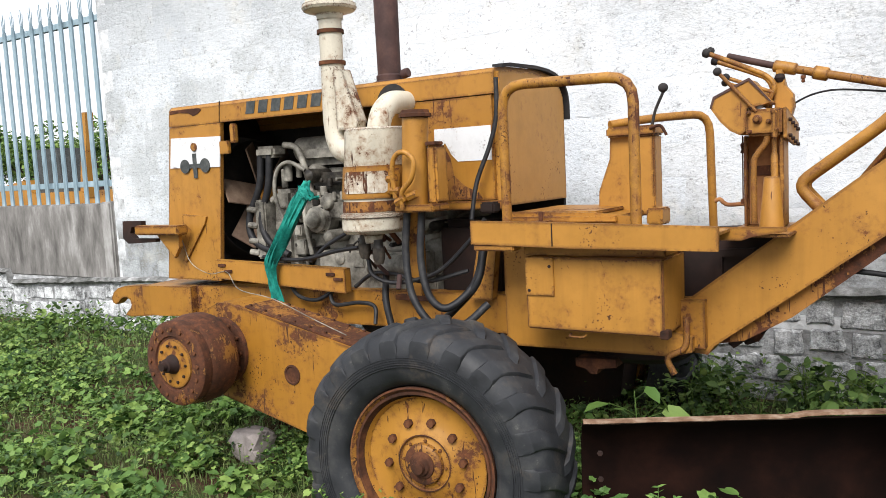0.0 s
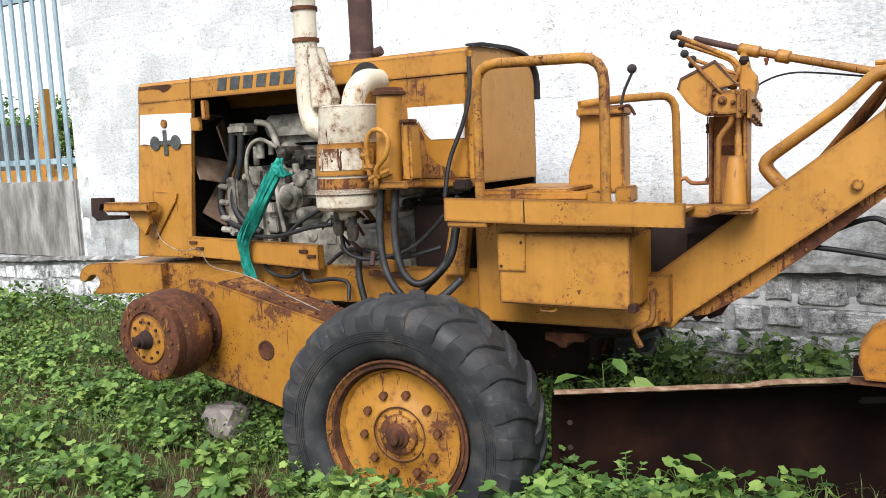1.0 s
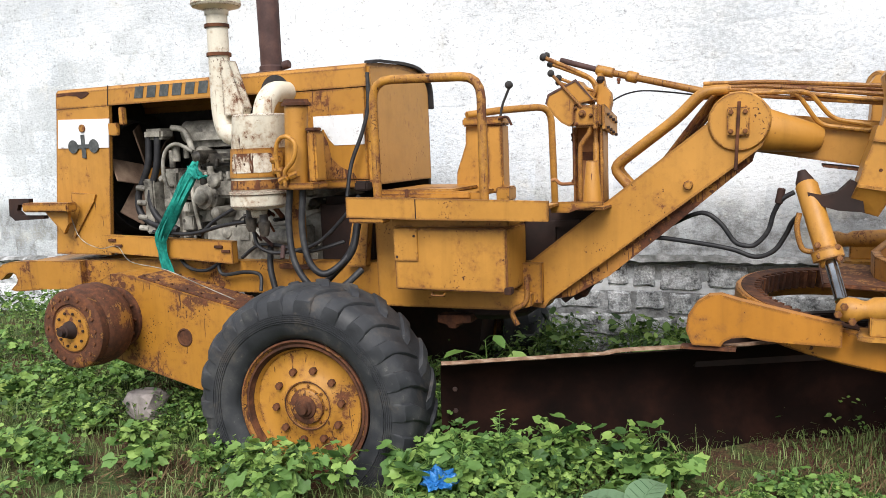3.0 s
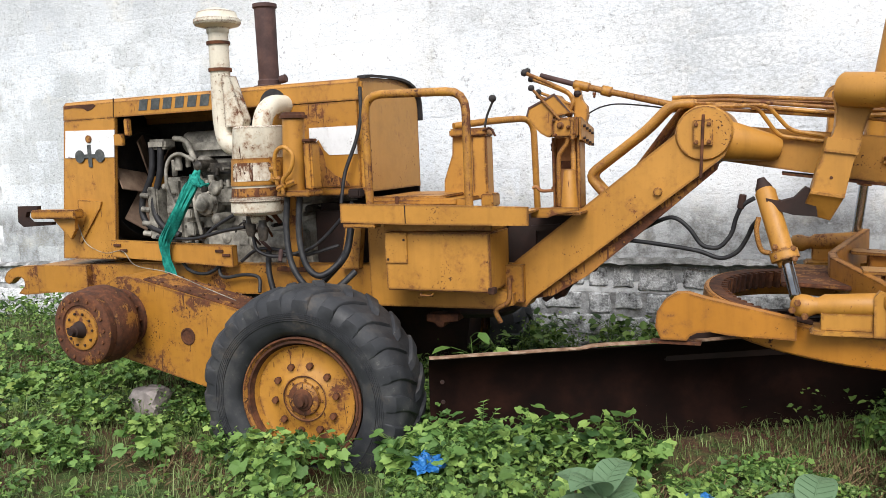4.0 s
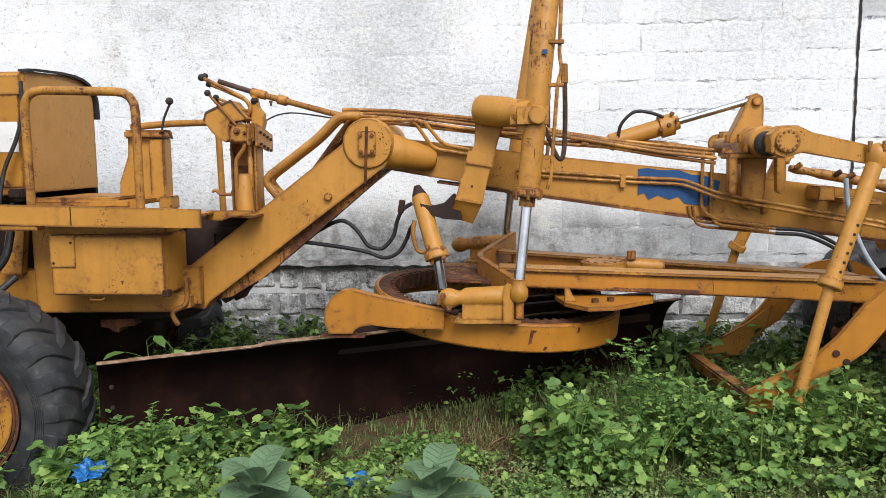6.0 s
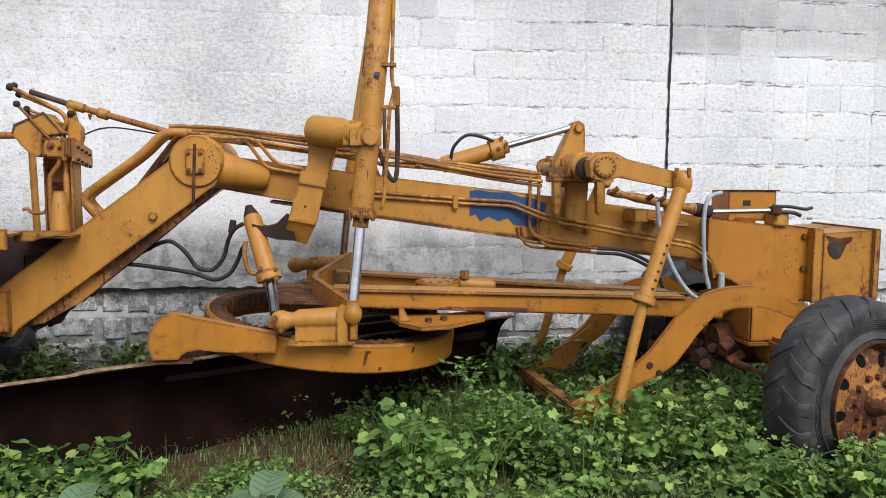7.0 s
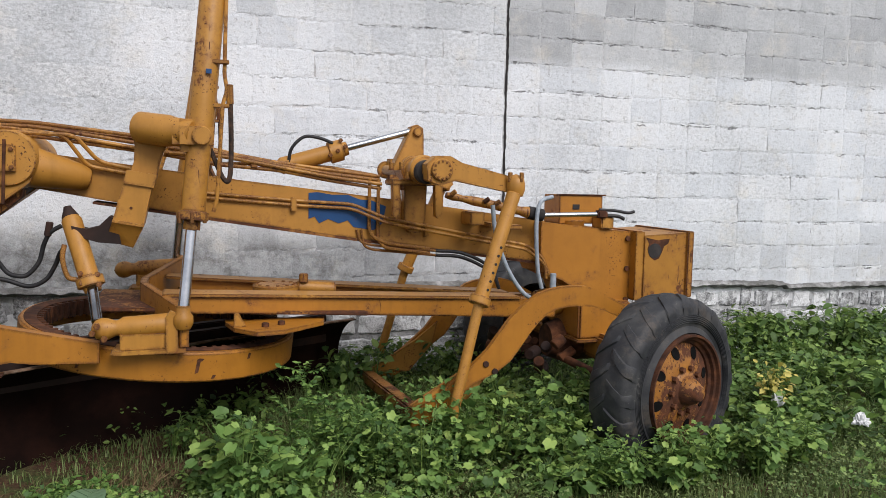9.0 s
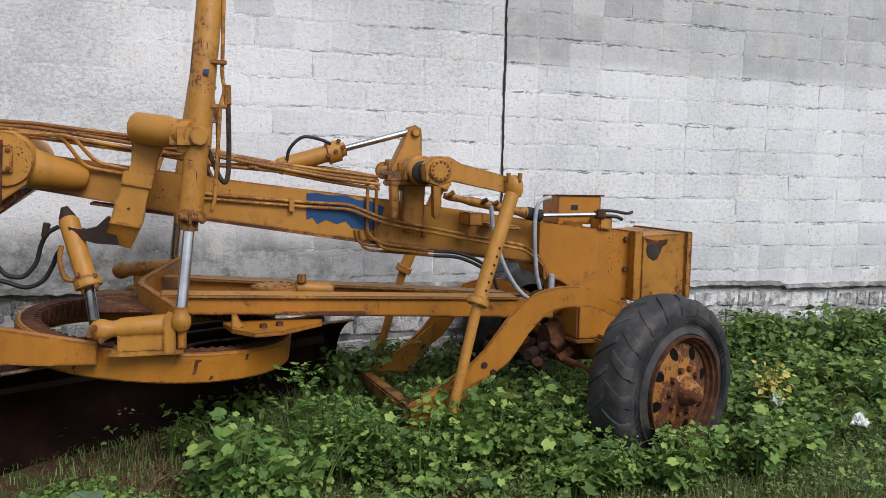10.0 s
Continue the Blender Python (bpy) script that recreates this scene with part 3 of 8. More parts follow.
# ---- beyond the fence ----
def far_tree(at, height, seed):
    rng = np.random.default_rng(seed)
    root = thing("tree", at, "distant dark green tree beyond the fence", "tree", "trees beyond the fence")
    trunk = tube(B(), smooth_path([at, Vector(at) + Vector((0.2, 0, height * 0.3)), Vector(at) + Vector((0, 0.2, height * 0.6))], 5), [0.25 - 0.012 * i for i in range(11)], 8)
    for k in range(5):
        a = k * 1.3
        tube(trunk, smooth_path([Vector(at) + Vector((0.1, 0, height * (0.28 + 0.05 * k))), Vector(at) + Vector((math.cos(a) * height * 0.15, math.sin(a) * height * 0.15, height * 0.5)), Vector(at) + Vector((math.cos(a) * height * 0.28, math.sin(a) * height * 0.28, height * 0.7))], 4), 0.07, 6)
    part("trunk", trunk, EXHAUST, root, "", True)
    n = 2600
    hub = rng.normal(0, 1, (26, 3)) * np.array([0.26, 0.26, 0.15]) * height + np.array([0, 0, height * 0.66])
    pts = hub[rng.integers(0, 26, n)] + rng.normal(0, 0.07, (n, 3)) * height + np.array(at)
    me = leaf_mesh("crown", rng, pts, rng.uniform(0, 6.3, n), rng.normal(0, 0.6, n), rng.normal(0, 0.6, n), rng.uniform(0.25, 0.5, n), OVATE, OVATE_F, LEAF)
    ob = new("crown", me)
    ob.parent, ob.matrix_parent_inverse = root, Matrix.Translation(-root.location)


def parked_loader(at):
    """A yellow machine that stands in the yard beyond the fence."""
    x, y, _ = at
    root = thing("parked_machine", at, "yellow construction machine parked beyond the fence", "machine")
    part("body", prism(B(), [(x - 2.6, 0.9), (x - 2.6, 1.9), (x - 1.0, 2.1), (x - 0.8, 1.7), (x + 1.9, 1.7), (x + 2.2, 1.2), (x + 2.2, 0.9)], y - 0.8, y + 0.8, 0.05), YELLOW, root)
    part("cab", prism(B(), [(x - 0.7, 1.7), (x - 0.6, 3.0), (x + 0.5, 3.0), (x + 0.7, 1.7)], y - 0.6, y + 0.6, 0.05), SLATE, root, "dark slate cab")
    part("boom", prism(B(), [(x + 1.7, 1.5), (x + 2.1, 3.9), (x + 2.3, 3.9), (x + 2.05, 1.5)], y - 0.75, y - 0.5, 0.02), YELLOW, root)
    for dx in (-1.7, 1.4):
        for yy in (y - 1.05, y + 0.7):
            part("wheel", lathe(B(), (x + dx, yy, 0.7), (x + dx, yy + 0.35, 0.7), [(0.02, 0), (0.02, 0.3), (0, 0.35), (0, 0.6), (0.05, 0.66), (0.3, 0.66), (0.35, 0.6), (0.35, 0)], 28), RUBBER, root, "", True)


# ---- the grader ----
C = 4.33
grader = thing("motor_grader", (0, C, 0), "worn yellow motor grader with rust patches, standing derelict among weeds", "motor grader")


def mirrored(y):
    return 2 * C - y


def tyre(m, r, rim, width, lugs, parent, name="wheel", depth=0.03, bead=0.165, worn=0.0, bulge=0.0):
    """A wheel about the local y axis, its outer face towards -y; bulge: how far the sidewalls swell past the tread."""
    def q(x, y, z):
        return m @ Vector((x, y, z))
    hw = width / 2
    sw = hw + bulge
    prof = [(-bead + 0.02, rim), (-bead - 0.012, rim + 0.012), (-sw * 0.93, rim + 0.05), (-sw, rim + (r - rim) * 0.42), (-sw * 0.99, r * 0.80), (-sw * 0.95, r * 0.87), (-hw * 0.93, r * 0.925), (-hw * 0.8, r * 0.945), (-hw * 0.5, r * 0.957),
            (0, r * 0.96), (hw * 0.5, r * 0.957), (hw * 0.8, r * 0.945), (hw * 0.93, r * 0.925), (sw * 0.95, r * 0.87), (sw, rim + (r - rim) * 0.5), (bead + 0.012, rim + 0.012), (bead - 0.02, rim)]
    carcass = lathe(B(), q(0, -1, 0), q(0, 1, 0), [(1 + d, k) for d, k in prof], 72)
    wheel = part(name, carcass, RUBBER, parent, "weathered black tyre on a steel wheel", True)
    for i in range(5):
        rr = r * 0.79 - 0.011 * i
        ring = lathe(B(), q(0, -1, 0), q(0, 1, 0), [(1 - sw * 0.97, rr), (1 - sw * 1.0 - 0.0035, rr - 0.002), (1 - sw * 1.0 - 0.0035, rr - 0.004), (1 - sw * 0.97, rr - 0.006)], 72)
        part("sidewall_ring", ring, RUBBER, wheel, "", True)
    rng = random.Random(int(r * 1000))
    steps = ((1.0, 0.855, 0.07, 0.1), (1.01, 0.885, 0.076, 0.6), (0.985, 0.925, 0.078, 0.9), (0.9, 0.968, 0.074, 1.0), (0.7, 0.988, 0.066, 1.0), (0.4, 0.998, 0.056, 1.0), (0.05, 1.0, 0.048, 1.0), (-0.1, 0.99, 0.044, 0.5))
    for i in range(lugs):
        for side in (-1, 1):
            a = 2 * math.pi * (i + (0.5 if side > 0 else 0)) / lugs
            wear, wide = worn * r * rng.uniform(0.7, 1.3), rng.uniform(0.93, 1.07) * 0.92
            tread, vs = B(), []
            for yy, rr, th, up in steps:
                aa = a + 0.17 * max(0.0, 1.03 - yy) ** 1.2
                top = rr * r - wear - (0.006 if up < 1 else 0) - depth * (1 - up) * 0.6
                low = top - depth * 1.3
                across = sw * yy if yy > 0.95 else hw * yy
                vs.append([tread.verts.new(q(R * math.sin(aa + o * th * wide), side * across, R * math.cos(aa + o * th * wide)))
                           for R, o in ((low, -1.2), (top - 0.006, -1.0), (top, -0.86), (top + 0.001, 0.0), (top, 0.86), (top - 0.006, 1.0), (low, 1.2))])
            for g, h in zip(vs, vs[1:]):
                for k in range(6):
                    tread.faces.new((g[k], g[k + 1], h[k + 1], h[k]))
            tread.faces.new(vs[0]), tread.faces.new(list(reversed(vs[-1])))
            part("tread_lug", tread, RUBBER, wheel, "", True)
    return wheel, q


def rear_wheel(x, z, outer, parent, flip=1):
    """A wheel with its dished disc, ring of nuts and hub; outer: the y of the tyre's outer face."""
    m = Matrix.Translation((x, outer + flip * 0.165, z)) @ Matrix.Rotation(0.1 if flip > 0 else math.pi, 4, "Z") @ Matrix.Rotation(0.09, 4, "Y")
    wheel, q = tyre(m, 0.694, 0.39, 0.42, 22, parent, "wheel", 0.026, 0.175, 0.012, 0.028)
    o, e = q(0, -0.5, 0), q(0, 0.5, 0)
    rim = lathe(B(), o, e, [(0.62, 0.32), (0.36, 0.342), (0.322, 0.372), (0.308, 0.382), (0.31, 0.392), (0.335, 0.39), (0.38, 0.37), (0.62, 0.365)], 48)
    part("rim", rim, RUSTED_RIM, wheel, "rusted steel rim ring with flakes of yellow paint", True)
    lock = lathe(B(), o, e, [(0.34, 0.372), (0.322, 0.364), (0.322, 0.352), (0.345, 0.346), (0.36, 0.336), (0.38, 0.332)], 48)
    part("lock_ring", lock, RUST, wheel, "rust-brown lock ring", True)
    disc = lathe(B(), o, e, [(0.352, 0.334), (0.385, 0.318), (0.395, 0.285), (0.388, 0.2), (0.38, 0.185), (0.368, 0.15), (0.363, 0.14), (0.373, 0.132), (0.368, 0.1), (0.355, 0.085), (0.35, 0.0)], 48)
    part("disc", disc, SCRATCHED, wheel, "yellow dished wheel disc with scratches", True)
    part("hub_plate", lathe(B(), o, e, [(0.366, 0.104), (0.346, 0.1), (0.34, 0.092), (0.338, 0.05), (0.338, 0.0)], 32), FLAKED_RIM, wheel, "flaking yellow hub plate", True)
    part("groove", lathe(B(), o, e, [(0.37, 0.138), (0.3605, 0.1375), (0.3605, 0.1425), (0.37, 0.142)], 40), RUST, wheel, "rust line round the hub", True)
    hub = lathe(B(), o, e, [(0.342, 0.068), (0.33, 0.064), (0.324, 0.05), (0.312, 0.044), (0.308, 0.032), (0.285, 0.029), (0.28, 0.0)], 20)
    part("hub", hub, RUST, wheel, "rusted hub end", True)
    axis = (q(0, -1, 0) - q(0, 0, 0))
    bolts(wheel, [q(0.205 * math.cos(k * math.pi / 5 + 0.2), -0.11, 0.205 * math.sin(k * math.pi / 5 + 0.2)) for k in range(10)], axis, 0.021, 0.034, RUST, "wheel_nut")
    bolts(wheel, [q(0.115 * math.cos(k * math.pi / 4), -0.132, 0.115 * math.sin(k * math.pi / 4)) for k in range(8)], axis, 0.009, 0.01, RUSTY_YELLOW, "hub_bolt")
    return wheel


rear_wheel(-2.14, 0.39, 3.03, grader)
rear_wheel(-2.14, 0.39, mirrored(3.03), grader, -1)

# tandem case and the bare hub of the missing wheel
ax0, ax1 = Vector((-3.80, 0, 0.75)), Vector((-2.14, 0, 0.39))
along = (ax1 - ax0).normalized()
upw = Vector((-along.z, 0, along.x))
upw = upw if upw.z > 0 else -upw
outline = []
for k in range(9):
    a = math.pi * k / 8
    outline.append(ax0 + upw * 0.3 * math.cos(a) - along * 0.27 * math.sin(a))
outline += [ax1 - upw * 0.3 + along * 0.1, ax1 - upw * 0.1 + along * 0.32, ax1 + upw * 0.2 + along * 0.3, ax1 + upw * 0.3 + along * 0.1]
for y0, y1 in ((3.36, 3.66), (mirrored(3.66), mirrored(3.36))):
    # The far case gets a dark colour in place of the shade.
    case = part("tandem_case", prism(B(), [(p.x, p.z) for p in outline], y0, y1, 0.02), RUSTY_YELLOW if y0 < C else DARK_RUST_AND_SHADE, grader, "rusty yellow tandem drive case" if y0 < C else "far tandem drive case coloured dark for the shade there")
    lid = B()
    box(lid, -0.75, 0.75, y0 + 0.02, y1 - 0.02, 0, 0.014, 0.004, Matrix.Translation(ax0 + along * 0.86 + upw * 0.3) @ Matrix.Rotation(-math.atan2(along.z, along.x), 4, "Y"))
    part("cover_plate", lid, RUST_PLATE, case, "rusted bolted cover plate with worn yellow paint")
    bolts(case, [ax0 + along * (0.14 + 0.12 * k) + upw * 0.313 + Vector((0, y, 0)) for k in range(12) for y in (y0 + 0.045, y1 - 0.045)], upw, 0.011, 0.012, RUST)
    if y0 < C:
        boss = lathe(B(), (-3.245, y0 + 0.01, 0.643), (-3.245, y0 - 1, 0.643), [(0, 0.0), (0, 0.062), (0.016, 0.06), (0.018, 0.05), (0.012, 0.045), (0.013, 0)], 24)
        part("plug", boss, RUST, case, "rusted round plug", True)
for f in (1, -1):
    y = (lambda v: v) if f > 0 else mirrored
    x, z = -3.805, 0.75
    drum = lathe(B(), (x, y(3.37), z), (x, y(2.0), z), [(0, 0.205), (0.02, 0.21), (0.035, 0.205), (0.04, 0.165), (0.08, 0.165), (0.10, 0.215), (0.13, 0.25), (0.17, 0.267), (0.25, 0.27), (0.29, 0.262), (0.31, 0.262),
                                                            (0.33, 0.25), (0.345, 0.254), (0.385, 0.252), (0.395, 0.243), (0.40, 0.215), (0.40, 0.165), (0.39, 0.16), (0.395, 0.0)], 48)
    drum_ob = part("brake_drum_hub", drum, FLAKED_DRUM, grader, "bare rust-brown wheel hub drum without a wheel", True)
    face = lathe(B(), (x, y(2.985), z), (x, y(2.0), z), [(0, 0.0), (0, 0.148), (0.015, 0.143), (0.02, 0.12), (0.016, 0.1), (0.02, 0.065), (0.02, 0)], 32)
    part("hub_plate", face, RUSTY_YELLOW, drum_ob, "flaking yellow hub plate", True)
    nose = lathe(B(), (x, y(2.97), z), (x, y(2.0), z), [(0, 0.06), (0.02, 0.055), (0.03, 0.045), (0.06, 0.04), (0.065, 0.028), (0.09, 0.025), (0.09, 0)], 18)
    part("axle_nose", nose, DARK_RUST_AND_SHADE, drum_ob, "dark oily axle end", True)
    bolts(drum_ob, [(x + 0.205 * math.cos(k * math.pi / 8), y(2.985), z + 0.205 * math.sin(k * math.pi / 8)) for k in range(16)], (0, -f, 0), 0.013, 0.025, RUST, "stud")
    bolts(drum_ob, [(x + 0.11 * math.cos(k * math.pi / 5), y(2.967), z + 0.11 * math.sin(k * math.pi / 5)) for k in range(10)], (0, -f, 0), 0.009, 0.012, DARK_RUST_AND_SHADE)
    bolts(drum_ob, [(x + 0.186 * math.cos(k * math.pi / 6), y(3.325), z + 0.186 * math.sin(k * math.pi / 6)) for k in range(12)], (0, -f, 0), 0.012, 0.02, RUST)

axle = B()
lathe(axle, (-2.93, 3.6, 0.57), (-2.93, 9, 0.57), [(0, 0), (0, 0.16), (0.35, 0.15), (0.45, 0.25), (1.0, 0.25), (1.1, 0.15), (1.46, 0.16), (1.46, 0)], 24)
part("rear_axle", axle, DARK_RUST_AND_SHADE, grader, "dark oily rear axle housing", True)

# chassis rails
for y0, y1 in ((3.9, 4.02), (mirrored(4.02), mirrored(3.9))):
    part("chassis_rail", prism(B(), [(-5.0, 0.8), (-5.0, 1.03), (-4.3, 1.05), (-1.0, 1.1), (-1.0, 0.86), (-2.2, 0.86), (-4.2, 0.83)], y0, y1, 0.01), RUSTY_YELLOW, grader)
tail = B()
prism(tail, [(-5.22, 0.8), (-5.22, 1.03), (-4.66, 1.04), (-4.66, 0.82)], 3.84, mirrored(3.84), 0.02)
part("rear_crossmember", tail, RUSTY_YELLOW, grader)
hook = B()
arc = [(-5.22, 0.78), (-5.22, 1.01), (-5.40, 1.01), (-5.55, 1.0), (-5.64, 0.98), (-5.70, 0.945), (-5.735, 0.895), (-5.725, 0.86), (-5.685, 0.845), (-5.65, 0.865), (-5.617, 0.893), (-5.575, 0.91), (-5.53, 0.908), (-5.50, 0.89), (-5.487, 0.855), (-5.50, 0.825), (-5.54, 0.795), (-5.575, 0.765), (-5.5, 0.755)]
prism(hook, arc, 3.93, 4.0, 0.006)
part("tow_hook", hook, RUSTY_YELLOW, grader, "rusty yellow curved towing hook")

# engine hood
side = B()
prism(side, [(-4.93, 1.09), (-4.785, 2.197), (-4.25, 2.197), (-4.345, 1.26), (-4.36, 1.09)], 3.87, 3.90, 0.006)
part("radiator_side_panel", side, EDGED, grader)
hood_top = B()
prof = [(3.87, 2.2), (3.87, 2.315), (3.89, 2.34), (4.0, 2.355), (4.33, 2.365), (4.5, 2.36), (4.6, 2.347), (4.68, 2.322), (4.74, 2.285), (4.777, 2.24), (4.79, 2.18), (4.76, 2.18), (4.748, 2.23), (4.715, 2.27), (4.66, 2.3), (4.58, 2.32), (4.33, 2.335), (4.06, 2.325), (3.9, 2.28), (3.9, 2.2)]
a = [hood_top.verts.new((-4.775 - 0.12 * (2.31 - z), y, z)) for y, z in prof]
b = [hood_top.verts.new((-2.1, y, z)) for y, z in prof]
hood_top.faces.new(a), hood_top.faces.new(list(reversed(b)))
for i in range(len(prof)):
    hood_top.faces.new((a[i], b[i], b[(i + 1) % len(prof)], a[(i + 1) % len(prof)]))
bev(hood_top, a + b, 0.005)
part("hood_top", hood_top, EDGED, grader, "yellow hood top with a rusted rear corner")
panel = B()
prism(panel, [(-2.85, 1.62), (-2.85, 2.194), (-2.12, 2.194), (-2.12, 1.62)], 3.875, 3.9, 0.004)
part("hood_side_panel", panel, RUSTY_YELLOW, grader)
# Far hood panel, coloured black to stand for the engine bay's shade.
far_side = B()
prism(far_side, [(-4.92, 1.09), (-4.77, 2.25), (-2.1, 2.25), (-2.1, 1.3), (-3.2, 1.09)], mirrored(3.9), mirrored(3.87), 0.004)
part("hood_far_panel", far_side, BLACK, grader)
back = B()
end_ = [(3.9, 1.58), (3.9, 2.32), (4.05, 2.335), (4.33, 2.34), (4.55, 2.325), (4.65, 2.30), (4.71, 2.265), (4.745, 2.22), (4.755, 2.17), (4.755, 1.58)]
front_, rear_ = ([back.verts.new((x_, y_, z_)) for y_, z_ in end_] for x_ in (-2.12, -2.08))
back.faces.new(front_), back.faces.new(list(reversed(rear_)))
for i in range(len(end_)):
    back.faces.new((front_[i], rear_[i], rear_[(i + 1) % len(end_)], front_[(i + 1) % len(end_)]))
bev(back, front_ + rear_, 0.008)
part("hood_end_panel", back, PANEL, grader)
lip, lip_rows = B(), []
for y_, z_ in ((3.9, 2.345), (4.0, 2.36), (4.33, 2.37), (4.5, 2.364), (4.6, 2.35), (4.685, 2.324), (4.745, 2.287), (4.782, 2.24), (4.796, 2.18), (4.798, 2.08)):
    lip_rows.append([lip.verts.new((x_, y_ + g_ * (1.0 if y_ > 4.7 else 0.3), z_ + g_ * (0.2 if y_ > 4.7 else 1.0))) for x_, g_ in ((-2.12, 0.0), (-2.12, 0.014), (-2.06, 0.011), (-2.06, -0.008))])
for a, b in zip(lip_rows, lip_rows[1:]):
    for k in range(4):
        lip.faces.new((a[k], a[(k + 1) % 4], b[(k + 1) % 4], b[k]))
lip.faces.new(lip_rows[0]), lip.faces.new(list(reversed(lip_rows[-1])))
part("hood_seal", lip, BLACK, grader, "black rubber edge strip", True)
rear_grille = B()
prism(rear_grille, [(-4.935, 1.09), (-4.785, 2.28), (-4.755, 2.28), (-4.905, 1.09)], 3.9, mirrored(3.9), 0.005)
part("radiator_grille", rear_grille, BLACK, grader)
part("stripe", prism(B(), [(-4.80, 1.905), (-4.768, 2.12), (-4.255, 2.105), (-4.283, 1.895)], 3.862, 3.871, 0), WHITE, grader, "white stripe on the radiator panel")
part("stripe", prism(B(), [(-2.5, 1.93), (-2.5, 2.03), (-2.13, 2.03), (-2.13, 1.84), (-2.35, 1.84), (-2.39, 1.88), (-2.43, 1.95), (-2.46, 1.92)], 3.871, 3.878, 0), WHITE, grader, "white stripe on the hood side, partly worn off")
part("rust_patch", prism(B(), [(-4.765, 2.29), (-4.76, 2.314), (-4.6, 2.316), (-4.45, 2.312), (-4.43, 2.3), (-4.47, 2.275), (-4.52, 2.262), (-4.56, 2.285), (-4.66, 2.296)], 3.866, 3.8705, 0), RUST, grader, "dark rust on the hood corner")
part("rust_stain", prism(B(), [(-2.6, 1.625), (-2.58, 1.72), (-2.49, 1.78), (-2.44, 1.93), (-2.40, 1.86), (-2.38, 1.76), (-2.31, 1.7), (-2.22, 1.66), (-2.2, 1.625)], 3.8722, 3.8755, 0), RUST_PLATE, grader, "brown rust stain on the hood side")
part("cowl_seam", prism(B(), [(-4.262, 2.2), (-4.246, 2.345), (-4.24, 2.345), (-4.256, 2.2)], 3.8665, 3.872, 0), DARK_RUST_AND_SHADE, grader, "dark seam between cowl and hood")
part("side_rail", prism(B(), [(-4.33, 1.12), (-4.33, 1.25), (-3.17, 1.215), (-3.17, 1.06)], 3.80, 3.86, 0.01), EDGED, grader)
part("floor_pan", box(B(), -4.85, -2.1, 4.0, mirrored(4.0), 0.85, 0.9, 0.004), DARK_RUST_AND_SHADE, grader)
engine = B()
prism(engine, [(-3.75, 0.95), (-3.75, 1.55), (-3.7, 1.85), (-2.7, 1.85), (-2.62, 1.5), (-2.62, 0.95)], 4.17, 4.6, 0.03)
part("engine_block", engine, ENGINE, grader, "oily grey diesel engine")
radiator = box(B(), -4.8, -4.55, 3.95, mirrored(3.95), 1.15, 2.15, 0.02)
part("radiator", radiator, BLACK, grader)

# operator's platform
plat = B()
prism(plat, [(-2.07, 1.41), (-2.07, 1.53), (-1.56, 1.518), (-0.835, 1.497), (-0.838, 1.388), (-1.56, 1.395)], 3.5, 3.525, 0.006)
prism(plat, [(-2.07, 1.48), (-2.07, 1.5), (-1.56, 1.488), (-0.84, 1.468), (-0.84, 1.455), (-1.56, 1.475)], 3.52, 3.742, 0.003)
part("platform", plat, EDGED, grader, "yellow steel operator's platform")
toolbox = part("tool_box", box(B(), -1.825, -1.115, 3.62, 3.98, 0.965, 1.335, 0.008), EDGED, grader, "yellow steel tool box below the platform")
part("hatch", box(B(), -1.82, -1.665, 3.608, 3.622, 1.14, 1.333, 0.003), YELLOW, toolbox)
skirt = B()
prism(skirt, [(-2.07, 0.81), (-2.07, 1.40), (-1.86, 1.40), (-1.86, 1.0), (-1.15, 0.95), (-1.05, 0.92), (-1.05, 0.85), (-1.15, 0.82)], 3.85, mirrored(3.85), 0.01)
part("cross_frame", skirt, EDGED, grader)
pipe("handrail", [(-1.885, 3.56, 1.52), (-1.885, 3.56, 2.2), (-1.215, 3.56, 2.18), (-1.215, 3.56, 1.5)], 0.026, SCRATCHED, grader, bend=0.12, seg=12)

# rear arms of the main frame and the cross tube
armpts = [(-1.12, 0.83), (-1.12, 1.075), (-0.08, 1.87), (-0.02, 1.94), (0.05, 2.0), (0.09, 2.02), (0.21, 1.97), (0.245, 1.86), (0.2, 1.74), (0.13, 1.685), (-0.62, 1.125), (-0.97, 0.865), (-1.0, 0.82)]
for y0, y1 in ((3.95, 4.13), (mirrored(4.13), mirrored(3.95))):
    part("frame_arm", prism(B(), armpts, y0, y1, 0.008), EDGED, grader, "thick sloping box arm of the main frame")
part("arm_channel", prism(B(), [(-0.97, 0.865), (-0.62, 1.14), (0.16, 1.72), (0.15, 1.66), (-0.3, 1.28), (-0.62, 1.02), (-0.84, 0.89)], 4.01, 4.12, 0.004), RUST_PLATE, grader, "rusted flange under the frame arm")
tubeb = lathe(B(), (0.088, 3.93, 1.875), (0.088, 9, 1.875), [(0, 0), (0, 0.15), (0.012, 0.158), (0.79, 0.158), (0.80, 0.15), (0.80, 0)], 36)
part("cross_tube", tubeb, YELLOW, grader, "", True)
stub = lathe(B(), (0.1, 4.06, 1.85), (0.55, 4.2, 1.75), [(0, 0.12), (0.12, 0.115), (0.36, 0.08), (0.41, 0.06), (0.43, 0)], 24)
part("frame_stub", stub, YELLOW, grader, "", True)

# main beam and front end
beam = prism(B(), [(0.1, 1.72), (0.1, 1.93), (1.4, 1.77), (2.4, 1.66), (3.5, 1.52), (3.5, 1.22), (2.2, 1.39), (0.94, 1.57)], 4.2, mirrored(4.2), 0.012)
